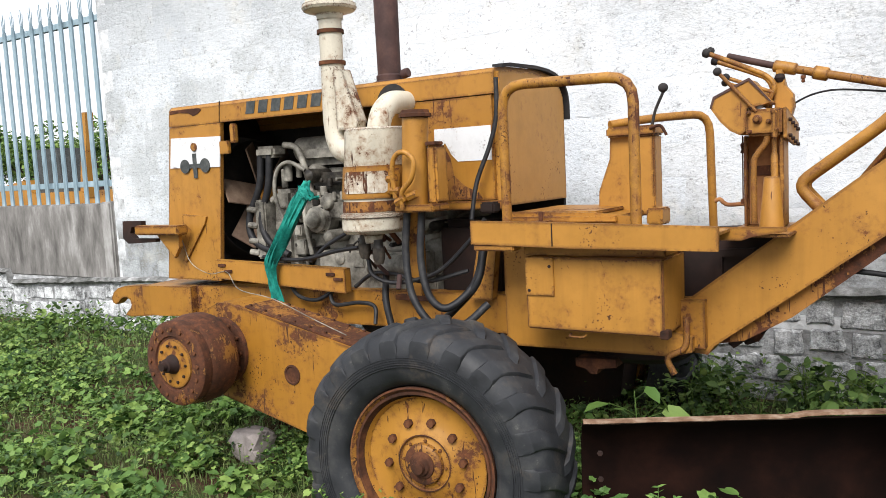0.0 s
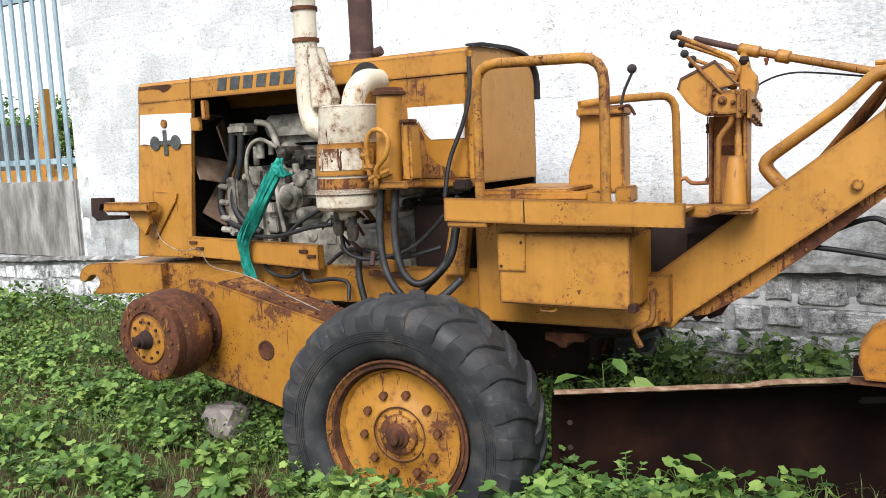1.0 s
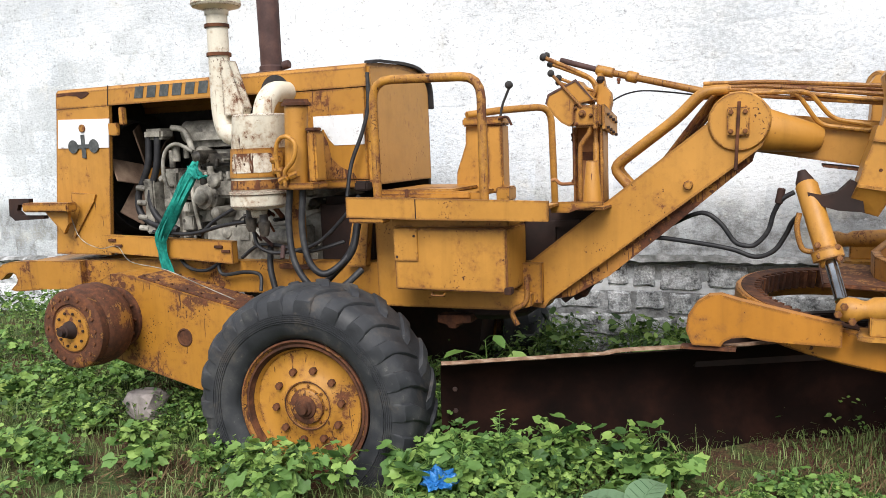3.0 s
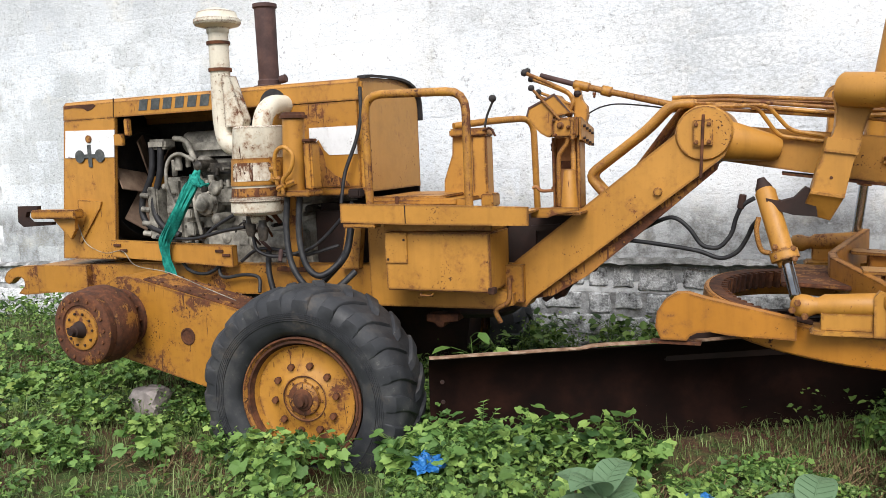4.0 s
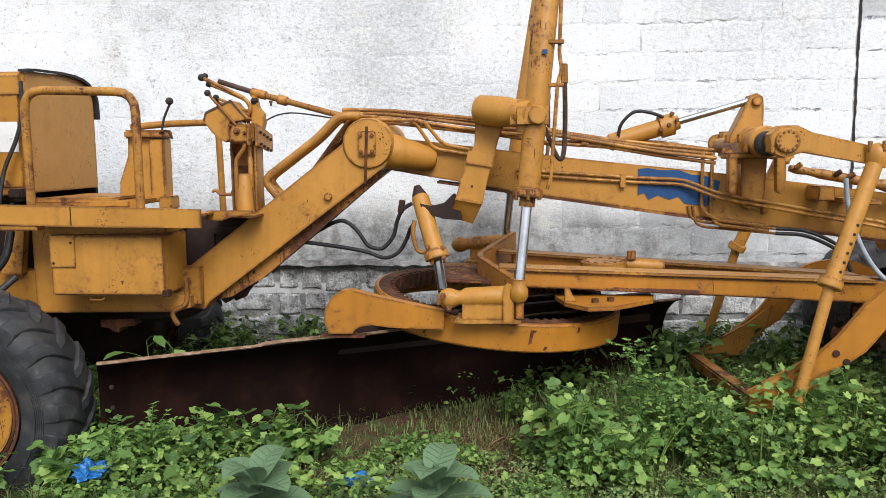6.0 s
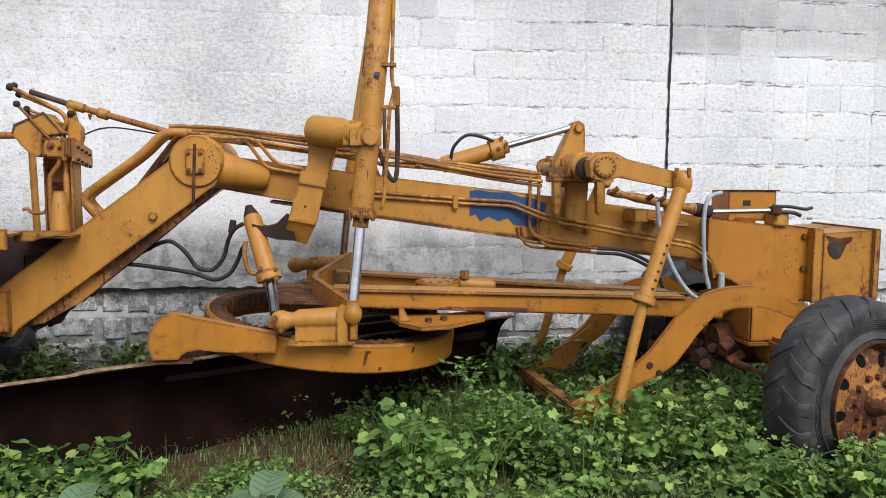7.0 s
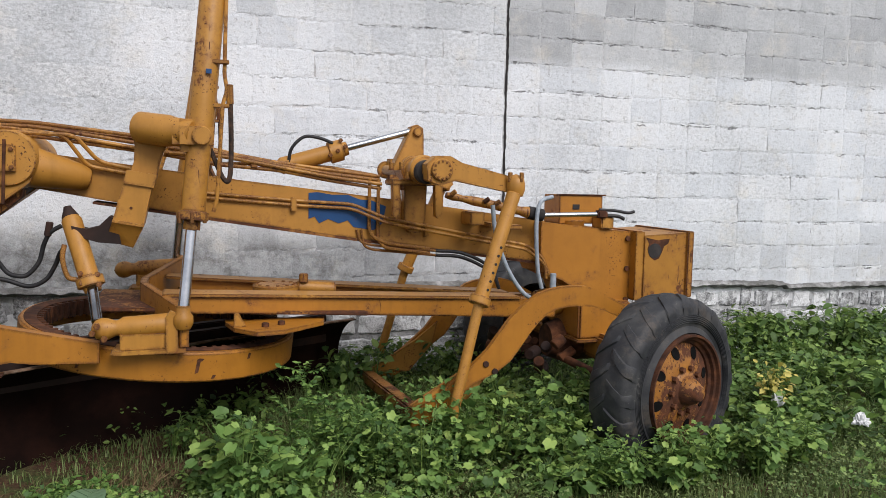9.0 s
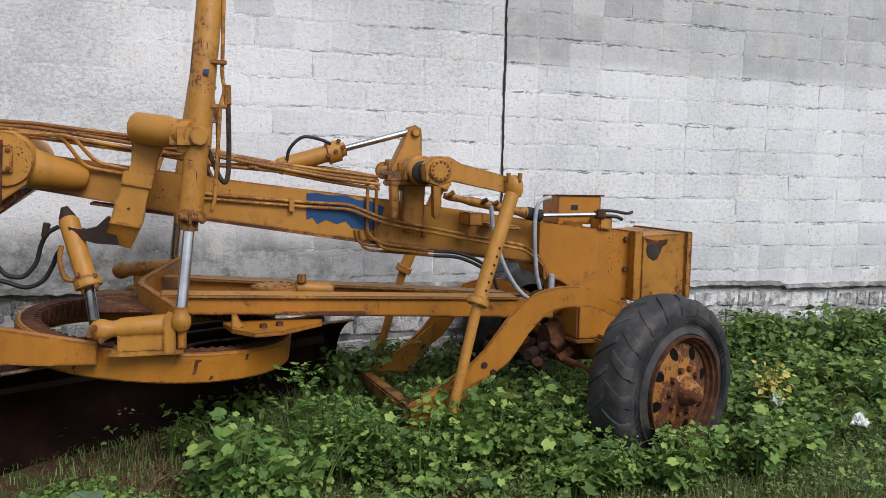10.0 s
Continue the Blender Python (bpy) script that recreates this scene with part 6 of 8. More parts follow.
for k in range(2):
    o = 0.03 * k
    pipe("side_pipe", [(1.02, 4.185, 1.70 - o), (1.76, 4.185, 1.645 - o), (2.08, 4.17, 1.63 - o), (2.3, 4.10, 1.54 - o), (2.9, 4.10, 1.43 - o), (3.3, 4.06, 1.36 - o), (3.44, 4.06, 1.26 - o), (3.46 + o, 4.06, 1.12)], 0.011, YELLOW, grader, "", False, 0.05, 8)
    pipe("side_pipe", [(0.0, 4.1, 2.03), (0.36 + 2 * o, 4.1, 2.02), (0.48 + 2 * o, 4.17, 1.84 + o), (0.72, 4.17, 1.80 + o)], 0.012, YELLOW, grader, "", False, 0.05, 8)
    pipe("drop_pipe", [(2.2 + 2 * o, 4.17, 1.80), (2.2 + 2 * o, 4.17, 1.43 - o), (2.3, 4.15, 1.37 - o), (2.62, 4.15, 1.33 - o)], 0.012, YELLOW, grader, "", False, 0.05, 8)
    pipe("under_pipe", [(2.12 + o, 4.19, 1.46), (2.14 + o, 4.19, 1.38 - o), (2.22, 4.19, 1.355 - o), (2.68, 4.14, 1.315 - o)], 0.009, RUSTY_YELLOW, grader, "", False, 0.03, 8)
    pipe("under_hose", [(2.66, 4.14, 1.317 - o), (2.85, 4.12, 1.3 - o), (3.05, 4.1, 1.2 - o), (3.12, 4.1, 1.05)], 0.012, HOSE, grader, "black hose under the beam", True, seg=8)
for x, z in ((1.70, 1.64), (2.6, 1.47), (1.1, 1.68)):
    part("pipe_clip", box(B(), x - 0.018, x + 0.018, 4.165, 4.2, z - 0.06, z + 0.03, 0.004), YELLOW, grader)
for x in (0.35, 0.95, 1.45, 1.95):
    part("pipe_saddle", box(B(), x - 0.02, x + 0.02, 4.15, 4.42, 2.035 - 0.125 * x, 2.06 - 0.125 * x, 0.004), RUSTY_YELLOW, grader)
patch = [(1.8, 1.53), (1.8, 1.7), (1.86, 1.705), (1.95, 1.69), (2.06, 1.69), (2.14, 1.66), (2.22, 1.655), (2.32, 1.615), (2.3, 1.505), (2.24, 1.455), (2.1, 1.475), (2.06, 1.52), (2.0, 1.5), (1.93, 1.53), (1.87, 1.5), (1.84, 1.545)]
part("blue_patch", prism(B(), patch, 4.196, 4.2005, 0), BLUE, grader, "chipped blue paint patch on the beam")

# lift saddles, cylinders and their pipes, on both sides
for f in (1, -1):
    y = (lambda v: v) if f > 0 else mirrored
    ya, yb = sorted((y(3.82), y(4.02)))
    sad = part("lift_saddle", prism(B(), [(0.745, 2.06), (0.775, 2.11), (0.85, 2.12), (0.93, 2.08), (0.935, 1.97), (0.905, 1.90), (0.875, 1.80), (0.735, 1.80), (0.756, 1.87), (0.762, 1.97)], ya, yb, 0.022), YELLOW, grader, "heavy yellow lift arm bracket")
    foot = B()
    rows_ = []
    for (x0_, z0_), (x1_, z1_), in_ in (((0.722, 1.80), (0.868, 1.79), 0.0), ((0.674, 1.66), (0.834, 1.65), 0.0), ((0.642, 1.54), (0.806, 1.51), 0.0), ((0.596, 1.42), (0.742, 1.375), 0.09))[: 4 if f > 0 else 2]:
        rows_.append([foot.verts.new((xx, y(3.80 + (in_ if k < 2 else 0.0) + (0.25 if k > 1 else 0.0)), zz)) for k, (xx, zz) in enumerate(((x0_, z0_), (x1_, z1_), (x1_, z1_), (x0_, z0_)))])
    for g_, h_ in zip(rows_, rows_[1:]):
        for k in range(4):
            foot.faces.new((g_[k], g_[(k + 1) % 4], h_[(k + 1) % 4], h_[k]))
    foot.faces.new(rows_[0]), foot.faces.new(list(reversed(rows_[-1])))
    bev(foot, [v for r_ in rows_ for v in r_], 0.008)
    foot_ob = part("saddle_foot", foot, YELLOW, sad)
    part("foot_lip", prism(B(), [(0.637, 1.53), (0.642, 1.545), (0.808, 1.515), (0.804, 1.5)], min(y(3.792), y(3.80)), max(y(3.792), y(3.80)), 0.003), YELLOW, foot_ob) if f > 0 else None
    bolts(foot_ob, [(0.74, y(3.80), 1.61)], (0, -f, 0), 0.009, 0.004, RUST) if f > 0 else None
    part("saddle_flange", prism(B(), [(0.702, 1.75), (0.72, 1.825), (0.88, 1.80), (0.862, 1.725)], min(y(3.785), y(4.06)), max(y(3.785), y(4.06)), 0.008), YELLOW, sad)
    bolts(sad, [(0.73, y(3.80), 1.765), (0.845, y(3.80), 1.745)], (0, -f, 0), 0.014, 0.014, RUSTY_YELLOW)
    part("barrel", lathe(B(), (0.785, y(3.80), 2.066), (1.03, y(3.64), 2.035), [(-0.012, 0), (-0.012, 0.05), (0, 0.055), (0, 0.08), (0.012, 0.088), (0.2, 0.088), (0.24, 0.08), (0.36, 0.075), (0.36, 0)], 32), YELLOW, sad, "", True)
    ly0, ly1 = y(3.60), y(3.72)
    o = 0.0 if f > 0 else -0.065
    liftc = part("lift_cylinder", lathe(B(), (1.063 + o, ly0, 1.50), (1.225 - 0.6 * o, ly1, 3.2), [(0, 0), (0, 0.046), (0.05, 0.046), (0.055, 0.085), (0.075, 0.088), (0.10, 0.085), (0.105, 0.066), (0.42, 0.066), (0.6, 0.071), (1.5, 0.071), (1.52, 0.06), (1.52, 0)], 28), SCRATCHED, grader, "upright yellow hydraulic lift cylinder with rust chips", True)
    part("trunnion", box(B(), 0.965 + o, 1.185 + o, min(y(3.55), y(3.72)), max(y(3.55), y(3.78)), 1.93, 2.11, 0.04), YELLOW, liftc)
    part("trunnion_cap", rod(B(), (1.12 + o, y(3.56), 2.02), (1.12 + o, y(3.53), 2.02), 0.052, 0.004, 24), YELLOW, liftc, "", True)
    part("lift_rod", rod(B(), (1.02 + o, y(3.52), 1.08), (1.063 + o, ly0, 1.51), 0.031), CHROME, liftc, "bright chromed piston rod", True)
    part("rod_eye", lathe(B(), (1.015 + o, y(3.51), 0.96), (1.02 + o, y(3.52), 2), [(0, 0), (0, 0.04), (0.03, 0.055), (0.07, 0.055), (0.09, 0.04), (0.13, 0.038), (0.13, 0)], 20), RUSTY_YELLOW, liftc, "", True)
    bolts(liftc, [(1.068 + o + 0.078 * math.cos(a), ly0 + 0.078 * math.sin(a), 1.60) for a in (0.5, 1.6, 2.7, 3.7, 4.7, 5.7)], (0, 0, -1), 0.011, 0.06, RUSTY_YELLOW)
    pipe("cylinder_pipe", [(1.18, y(3.6), 1.6), (1.20, y(3.6), 1.66), (1.235, y(3.61), 2.2), (1.26, y(3.62), 2.28), (1.245, y(3.63), 2.36), (1.255, y(3.65), 2.7), (1.27, y(3.68), 3.1)], 0.011, YELLOW, liftc, "", False, 0.03, 8)
    pipe("cylinder_hose", [(1.275, y(3.62), 2.26), (1.28, y(3.62), 2.0), (1.275, y(3.62), 1.82), (1.255, y(3.62), 1.77), (1.22, y(3.63), 1.82), (1.17, y(3.68), 1.95)], 0.014, WORN_HOSE, liftc, "flaked brown-black hose beside the cylinder", True, seg=8)
    part("hose_union", rod(B(), (1.275, y(3.62), 2.2), (1.272, y(3.62), 2.31), 0.02, 0.004, 8), RUSTY_YELLOW, liftc)
    for z in (2.18, 2.42):
        part("pipe_strap", box(B(), 1.15, 1.27, min(y(3.6), y(3.64)), max(y(3.6), y(3.64)), z, z + 0.022, 0.003), RUSTY_YELLOW, liftc)
part("paint_chip", box(B(), 1.145, 1.175, 3.574, 3.58, 2.36, 2.385, 0), BLUE, grader, "small blue paint chip")
shift = part("shift_cylinder", lathe(B(), (0.405, 3.93, 1.57), (0.545, 3.80, 1.10), [(0, 0), (0, 0.03), (0.04, 0.055), (0.38, 0.055), (0.385, 0.075), (0.435, 0.075), (0.44, 0.05), (0.47, 0.045), (0.47, 0)], 24), YELLOW, grader, "slanting yellow side-shift cylinder", True)
part("shift_rod", rod(B(), (0.525, 3.82, 1.18), (0.575, 3.585, 1.0), 0.03), DULL_CHROME, shift, "chromed rod", True)
part("cap", lathe(B(), (0.415, 3.925, 1.53), (0.395, 3.94, 1.6), [(0, 0.05), (0.03, 0.045), (0.06, 0.03), (0.085, 0.02), (0.085, 0)], 16), DARK_RUST_AND_SHADE, shift, "black cylinder end", True)
part("shift_link", prism(B(), [(0.42, 1.505), (0.43, 1.45), (0.56, 1.41), (0.68, 1.40), (0.66, 1.54), (0.62, 1.56), (0.56, 1.50), (0.5, 1.485)], 3.85, 3.99, 0.01), DARK_RUST_AND_SHADE, grader)
bolts(shift, [(0.47, 3.80, 1.24), (0.56, 3.79, 1.235), (0.48, 3.78, 1.19), (0.57, 3.77, 1.18)], (0, -1, 0.2), 0.016, 0.02, RUSTY_YELLOW)
pipe("shift_pipe", [(0.45, 3.84, 1.2), (0.40, 3.84, 1.22), (0.375, 3.84, 1.32), (0.385, 3.85, 1.40)], 0.014, YELLOW, shift, "", True)
for f in (1, -1):
    y = (lambda v: v) if f > 0 else mirrored
    up_ = 0.0 if f > 0 else 0.14  # the far side rides higher
    ball = part("drawbar_socket", lathe(B(), (0.58, y(3.56), 0.965 + up_), (0.98, y(3.56), 0.985 + up_), [(-0.035, 0), (-0.03, 0.025), (-0.01, 0.05), (0.02, 0.06), (0.05, 0.058), (0.08, 0.045), (0.1, 0.042), (0.13, 0.058), (0.38, 0.06), (0.4, 0.055), (0.4, 0)], 28), YELLOW if f > 0 else RUSTY_YELLOW, grader, "yellow ball socket arm of the drawbar", True)
    part("socket_base", prism(B(), [(0.64, 0.836 + up_), (0.66, 0.852 + up_), (1.03, 0.852 + up_), (1.03, 0.828 + up_), (0.68, 0.828 + up_)], min(y(3.5), y(3.7)), max(y(3.5), y(3.7)), 0.006), YELLOW, ball)
    part("socket_web", box(B(), 0.69, 0.93, min(y(3.51), y(3.6)), max(y(3.51), y(3.6)), 0.85 + up_, 0.945 + up_, 0.006), YELLOW, ball)
    part("socket_plate", prism(B(), [(0.925, 0.83 + up_), (0.925, 1.03 + up_), (0.95, 1.065 + up_), (0.985, 1.05 + up_), (0.99, 0.83 + up_)], min(y(3.49), y(3.53)), max(y(3.49), y(3.53)), 0.006), YELLOW, ball)
    bolts(ball, [(0.58, y(3.498), 0.995 + up_), (0.615, y(3.50), 0.925 + up_), (0.555, y(3.505), 0.955 + up_)], (0, -f, 0), 0.018, 0.024, RUSTY_YELLOW)
    v_ = B()
    for (xa, ya_), (xb, yb_) in (((1.0, 3.5), (0.76, 4.22)), ((0.76, 4.22), (0.76, C))):
        q = [v_.verts.new((xx + dx, y(yy), zz)) for xx, yy in ((xa, ya_), (xb, yb_)) for dx in (0, 0.045) for zz in (0.96 - (0.1 if f > 0 and yy < 3.8 else 0.0), 1.13 + ((0.07 if f < 0 else -0.055) if yy < 3.8 else 0.0))]
        for g in ((0, 1, 3, 2), (4, 5, 7, 6), (0, 1, 5, 4), (2, 3, 7, 6), (1, 3, 7, 5), (0, 2, 6, 4)):
            v_.faces.new([q[i] for i in g])
    part("drawbar_crossplate", v_, SHADED_YELLOW, grader)
    gus = B()
    g1 = [gus.verts.new((x, y(yy), 0.885)) for x, yy in ((1.26, 3.95), (1.30, 3.74), (1.42, 3.59), (1.58, 3.62), (1.85, 3.86), (1.88, 4.02), (1.26, 4.02))]
    g2 = [gus.verts.new((v.co.x, v.co.y, 0.91)) for v in g1]
    gus.faces.new(g1), gus.faces.new(list(reversed(g2)))
    for i in range(len(g1)):
        gus.faces.new((g1[i], g2[i], g2[(i + 1) % len(g1)], g1[(i + 1) % len(g1)]))
    gp = part("guide_plate", gus, SHADED_YELLOW, grader)
    bolts(gp, [(1.48, y(3.74), 0.91), (1.58, y(3.79), 0.91)], (0, 0, 1), 0.022, 0.025, RUST)
    part("guide_rib", prism(B(), [(1.30, 0.91), (1.30, 0.99), (1.33, 0.99), (1.37, 0.915)], min(y(3.76), y(3.79)), max(y(3.76), y(3.79)), 0.004), YELLOW, gp)
for a, z, w, h in ((-1.315, 0.83, 0.014, 0.045), (-1.30, 0.875, 0.022, 0.01), (-1.2, 0.745, 0.014, 0.012), (-0.93, 0.88, 0.012, 0.02), (-2.1, 0.76, 0.01, 0.012)):
    m = ring_m @ Matrix.Translation((0, 0, (z - 0.93) * 0.78)) @ Matrix.Rotation(a, 4, "Z")
    part("paint_chip", prism(B(), [(-w, -h), (-w * 0.3, h), (w, h * 0.7), (w * 0.4, -h * 0.8)], -0.002, 0.002, 0), RUST, grader, "rusty chip in the paint").matrix_parent_inverse = Matrix.Translation(-grader.location) @ m @ Matrix.Translation((0.845, 0, 0)) @ Matrix.Rotation(math.pi / 2, 4, "Z")
turn = part("swivel_gearbox", lathe(B(), (1.6, 4.3, 0.99), (1.6, 4.3, 2), [(-0.03, 0), (-0.03, 0.16), (0.05, 0.16), (0.055, 0.15), (0.09, 0.15), (0.1, 0.14), (0.1, 0)], 32), RUSTY_YELLOW, grader, "round bolted gearbox cover on the drawbar", True)
bolts(turn, [(1.6 + 0.125 * math.cos(k * math.pi / 6), 4.3 + 0.125 * math.sin(k * math.pi / 6), 1.088) for k in range(12)], (0, 0, 1), 0.012, 0.009, RUSTY_YELLOW)
part("swivel_motor", rod(B(), (1.74, 4.3, 1.07), (2.0, 4.3, 1.05), 0.042, 0.01, 20), YELLOW, turn, "", True)
part("motor_port", rod(B(), (1.78, 4.27, 1.1), (1.78, 4.27, 1.16), 0.03, 0.005, 12), RUSTY_YELLOW, turn, "", True)
teeth = B()
for k in range(72):
    a = 2 * math.pi * k / 72
    m = ring_m @ Matrix.Translation((0, 0, -0.035)) @ Matrix.Rotation(a, 4, "Z")
    box(teeth, 0.705, 0.76, -0.013, 0.013, -0.07, 0.037, 0, m)
tagged(part("circle_teeth", teeth, RUST, grader, "rust-brown inner gear teeth"), kind="stuff")
part("circle_top", lathe(B(), on_ring(0, 0, 0.001), on_ring(0, 0, 1), [(0, 0.742), (0.004, 0.742), (0.004, 0.815), (0, 0.815)], 80), RUST, grader, "rusted running face of the circle", True)
armo = [(-0.11, 0.745), (-0.14, 0.82), (-0.13, 0.9), (-0.09, 0.965), (-0.03, 1.005), (0.03, 1.01), (0.12, 0.985), (0.58, 0.885), (0.58, 0.775), (0.25, 0.785), (0.15, 0.80), (0.08, 0.79), (0.045, 0.77), (0.03, 0.745)]
part("arm_foot", prism(B(), [(-0.17, 0.716), (-0.17, 0.728), (0.04, 0.734), (0.1, 0.728), (0.1, 0.716)], 3.6, 3.68, 0.006), RUST_PLATE, grader, "rusted foot plate lying on the blade")
part("blade_arm", prism(B(), armo, 3.58, 3.66, 0.015), SHADED_YELLOW, grader, "curved yellow arm between circle and blade")
strip = B()
rows = []
for k in range(61):
    u = k / 60 * 4.1
    hi = 0.646 + 0.011 * u + 0.008 * noise.noise((u * 3, 0, 1)) + (0.012 if 0.95 < u < 1.5 else 0.0)
    yy = 0.006 * noise.noise((u * 5, 2, 1))
    at = [p0 + d * u + nrm * q for q in (0.016 + yy, 0.014 + yy, -0.03, -0.034)]
    rows.append([strip.verts.new(a + Vector((0, 0, z))) for a, z in zip(at, (hi - 0.008, hi + 0.003, hi + 0.003, hi - 0.008))])
for a, b in zip(rows, rows[1:]):
    for k in range(4):
        strip.faces.new((a[k], a[(k + 1) % 4], b[(k + 1) % 4], b[k]))
strip.faces.new(rows[0]), strip.faces.new(list(reversed(rows[-1])))
part("blade_edge", strip, EDGE, grader, "pale rusted and ragged top edge of the blade")
part("blade_seam", tube(B(), [p0 + d * 0.2 + nrm * (a - 0.1 - 0.001) + Vector((0, 0, z + 0.003)) for a, z in sect[1:18]], 0.004, 6), EDGE, grader, "pale seam near the blade's end", True)
bolts(grader, [p0 + d * 0.07 + nrm * (0.0) + Vector((0, 0, z)) for z in (0.14, 0.26, 0.38, 0.5)], nrm, 0.014, 0.008, DARK_RUST_AND_SHADE, "blade_bolt")

# scarifier linkage on the beam
brk = part("linkage_bracket", prism(B(), [(2.425, 1.80), (2.45, 1.86), (2.56, 1.86), (2.585, 1.8), (2.575, 1.52), (2.54, 1.44), (2.47, 1.445), (2.43, 1.53)], 4.12, 4.2, 0.014), YELLOW, grader, "yellow casting that carries the cross shaft")
part("bracket_shelf", box(B(), 2.31, 2.66, 4.0, 4.2, 1.76, 1.80, 0.008), YELLOW, brk)
for x in (2.315, 2.605):
    part("bracket_rib", prism(B(), [(x, 1.765), (x + 0.05, 1.765), (x + 0.058, 1.66), (x + 0.052, 1.575), (x + 0.03, 1.545), (x + 0.008, 1.56), (x + 0.004, 1.64)], 4.0, 4.06, 0.008), YELLOW, brk)
bolts(brk, [(x_, 4.03, 1.76) for x_ in (2.335, 2.385, 2.625)], (0, 0, -1), 0.016, 0.03, RUSTY_YELLOW)
shaft = part("cross_shaft", lathe(B(), (2.5, 3.72, 1.865), (2.5, 9, 1.865), [(0, 0), (0, 0.07), (0.7, 0.07), (0.71, 0.035), (1.22, 0.035), (1.22, 0)], 28), YELLOW, grader, "thick cross shaft", True)
for y0 in (3.9, 4.12):
    part("shaft_clamp", rod(B(), (2.5, y0, 1.865), (2.5, y0 + 0.08, 1.865), 0.095, 0.012, 24), YELLOW, shaft, "", True)
part("shaft_collar", rod(B(), (2.47, 3.73, 1.85), (2.47, 3.80, 1.85), 0.075, 0.006, 24), BLACK, shaft, "dark seal ring", True)
bolts(shaft, [(2.36, 3.95, 1.86), (2.40, 3.95, 1.80), (2.33, 4.1, 1.86)], (0, 0, 1), 0.018, 0.05, RUSTY_YELLOW)
for f in (1, -1):
    y = (lambda v: v) if f > 0 else mirrored
    ya, yb = sorted((y(3.62), y(3.72)))
    lev = part("lever_arm", prism(B(), [(x_ if f > 0 else max(x_, 2.53 + 0.01 * (z_ - 1.8)), z_) for x_, z_ in [(2.44, 1.80), (2.43, 1.90), (2.49, 1.95), (2.58, 1.95), (2.66, 1.91), (3.02, 1.825), (3.05, 1.76), (3.0, 1.73), (2.62, 1.80), (2.52, 1.77)]], ya, yb, 0.02), YELLOW, grader, "tapering yellow lever arm")
    part("disc", rod(B(), (2.525, y(3.625), 1.865), (2.525, y(3.60), 1.865), 0.068, 0.004, 28), YELLOW, lev, "", True)
    bolts(lev, [(2.525 + 0.052 * math.cos(k * math.pi / 6), y(3.60), 1.865 + 0.052 * math.sin(k * math.pi / 6)) for k in range(12)], (0, -f, 0), 0.008, 0.006, RUSTY_YELLOW)
    jt = part("ball_joint", lathe(B(), (3.01, y(3.60), 1.70), (3.01, y(3.60), 3), [(0, 0.0), (0.01, 0.045), (0.05, 0.058), (0.09, 0.058), (0.12, 0.05), (0.14, 0.03), (0.15, 0)], 20), YELLOW, grader, "", True)
    bolts(jt, [(3.01 + 0.05 * math.cos(a), y(3.60) + 0.05 * math.sin(a), 1.80) for a in (0.3, 1.9, 3.4, 5.0)], (0, 0, 1), 0.012, 0.06, RUSTY_YELLOW)
    pr = part("push_rod", rod(B(), (2.99, y(3.58), 1.73), (2.735, y(3.47), 1.06), 0.045, 0.006, 24), YELLOW, grader, "yellow push rod with a row of pin holes", True)
    part("inner_rod", rod(B(), (2.74, y(3.47), 1.08), (2.55, y(3.40), 0.36), 0.033, 0.004, 20), YELLOW, pr, "", True)
    part("rod_clamp", rod(B(), (2.748, y(3.476), 1.10), (2.728, y(3.467), 1.05), 0.066, 0.006, 20), YELLOW, pr, "", True)
    dv = (Vector((2.735, y(3.47), 1.06)) - Vector((2.99, y(3.58), 1.73))).normalized()
    for k in range(6):
        c_ = Vector((2.99, y(3.58), 1.73)) + dv * (0.36 + 0.055 * k)
        # Black discs laid on the rod for the shade in its pin holes.
        part("pin_hole", rod(B(), c_ + Vector((0.01, -f * 0.043, 0)), c_ + Vector((0.01, -f * 0.0465, 0)), 0.009, 0.0005, 10), BLACK, pr)
part("bell_lever", prism(B(), [(2.37, 1.86), (2.49, 2.11), (2.51, 2.16), (2.55, 2.175), (2.59, 2.15), (2.595, 2.10), (2.60, 1.86)], 4.26, 4.36, 0.012), YELLOW, grader, "upright yellow lever plate")
part("lever_pin", rod(B(), (2.55, 4.265, 2.125), (2.55, 4.235, 2.125), 0.032, 0.004, 18), YELLOW, grader, "", True)
tilt = part("tilt_cylinder", lathe(B(), (1.62, 4.33, 1.865), (2.55, 4.31, 2.14), [(0, 0), (0, 0.04), (0.02, 0.056), (0.345, 0.056), (0.35, 0.072), (0.435, 0.072), (0.44, 0.05), (0.475, 0.045), (0.475, 0)], 24), YELLOW, grader, "slanting yellow hydraulic cylinder above the beam", True)
part("tilt_rod", rod(B(), (2.05, 4.32, 1.995), (2.52, 4.31, 2.13), 0.022), CHROME, tilt, "chromed rod", True)
bolts(tilt, [(1.95 + 0.05 * k, 4.26, 1.95 + 0.03 * k) for k in range(3)] + [(2.02, 4.27, 2.05)], (0, -1, 0), 0.015, 0.02, RUSTY_YELLOW)
pipe("tilt_hose", [(1.68, 4.28, 1.90), (1.70, 4.27, 1.99), (1.78, 4.27, 2.065), (1.88, 4.27, 2.06), (1.97, 4.28, 2.03)], 0.011, HOSE, tilt, "black hose arch", True, seg=8)
pipe("tilt_pipe", [(1.2, 4.25, 1.87), (1.4, 4.25, 1.88), (1.68, 4.27, 1.90)], 0.012, YELLOW, tilt)

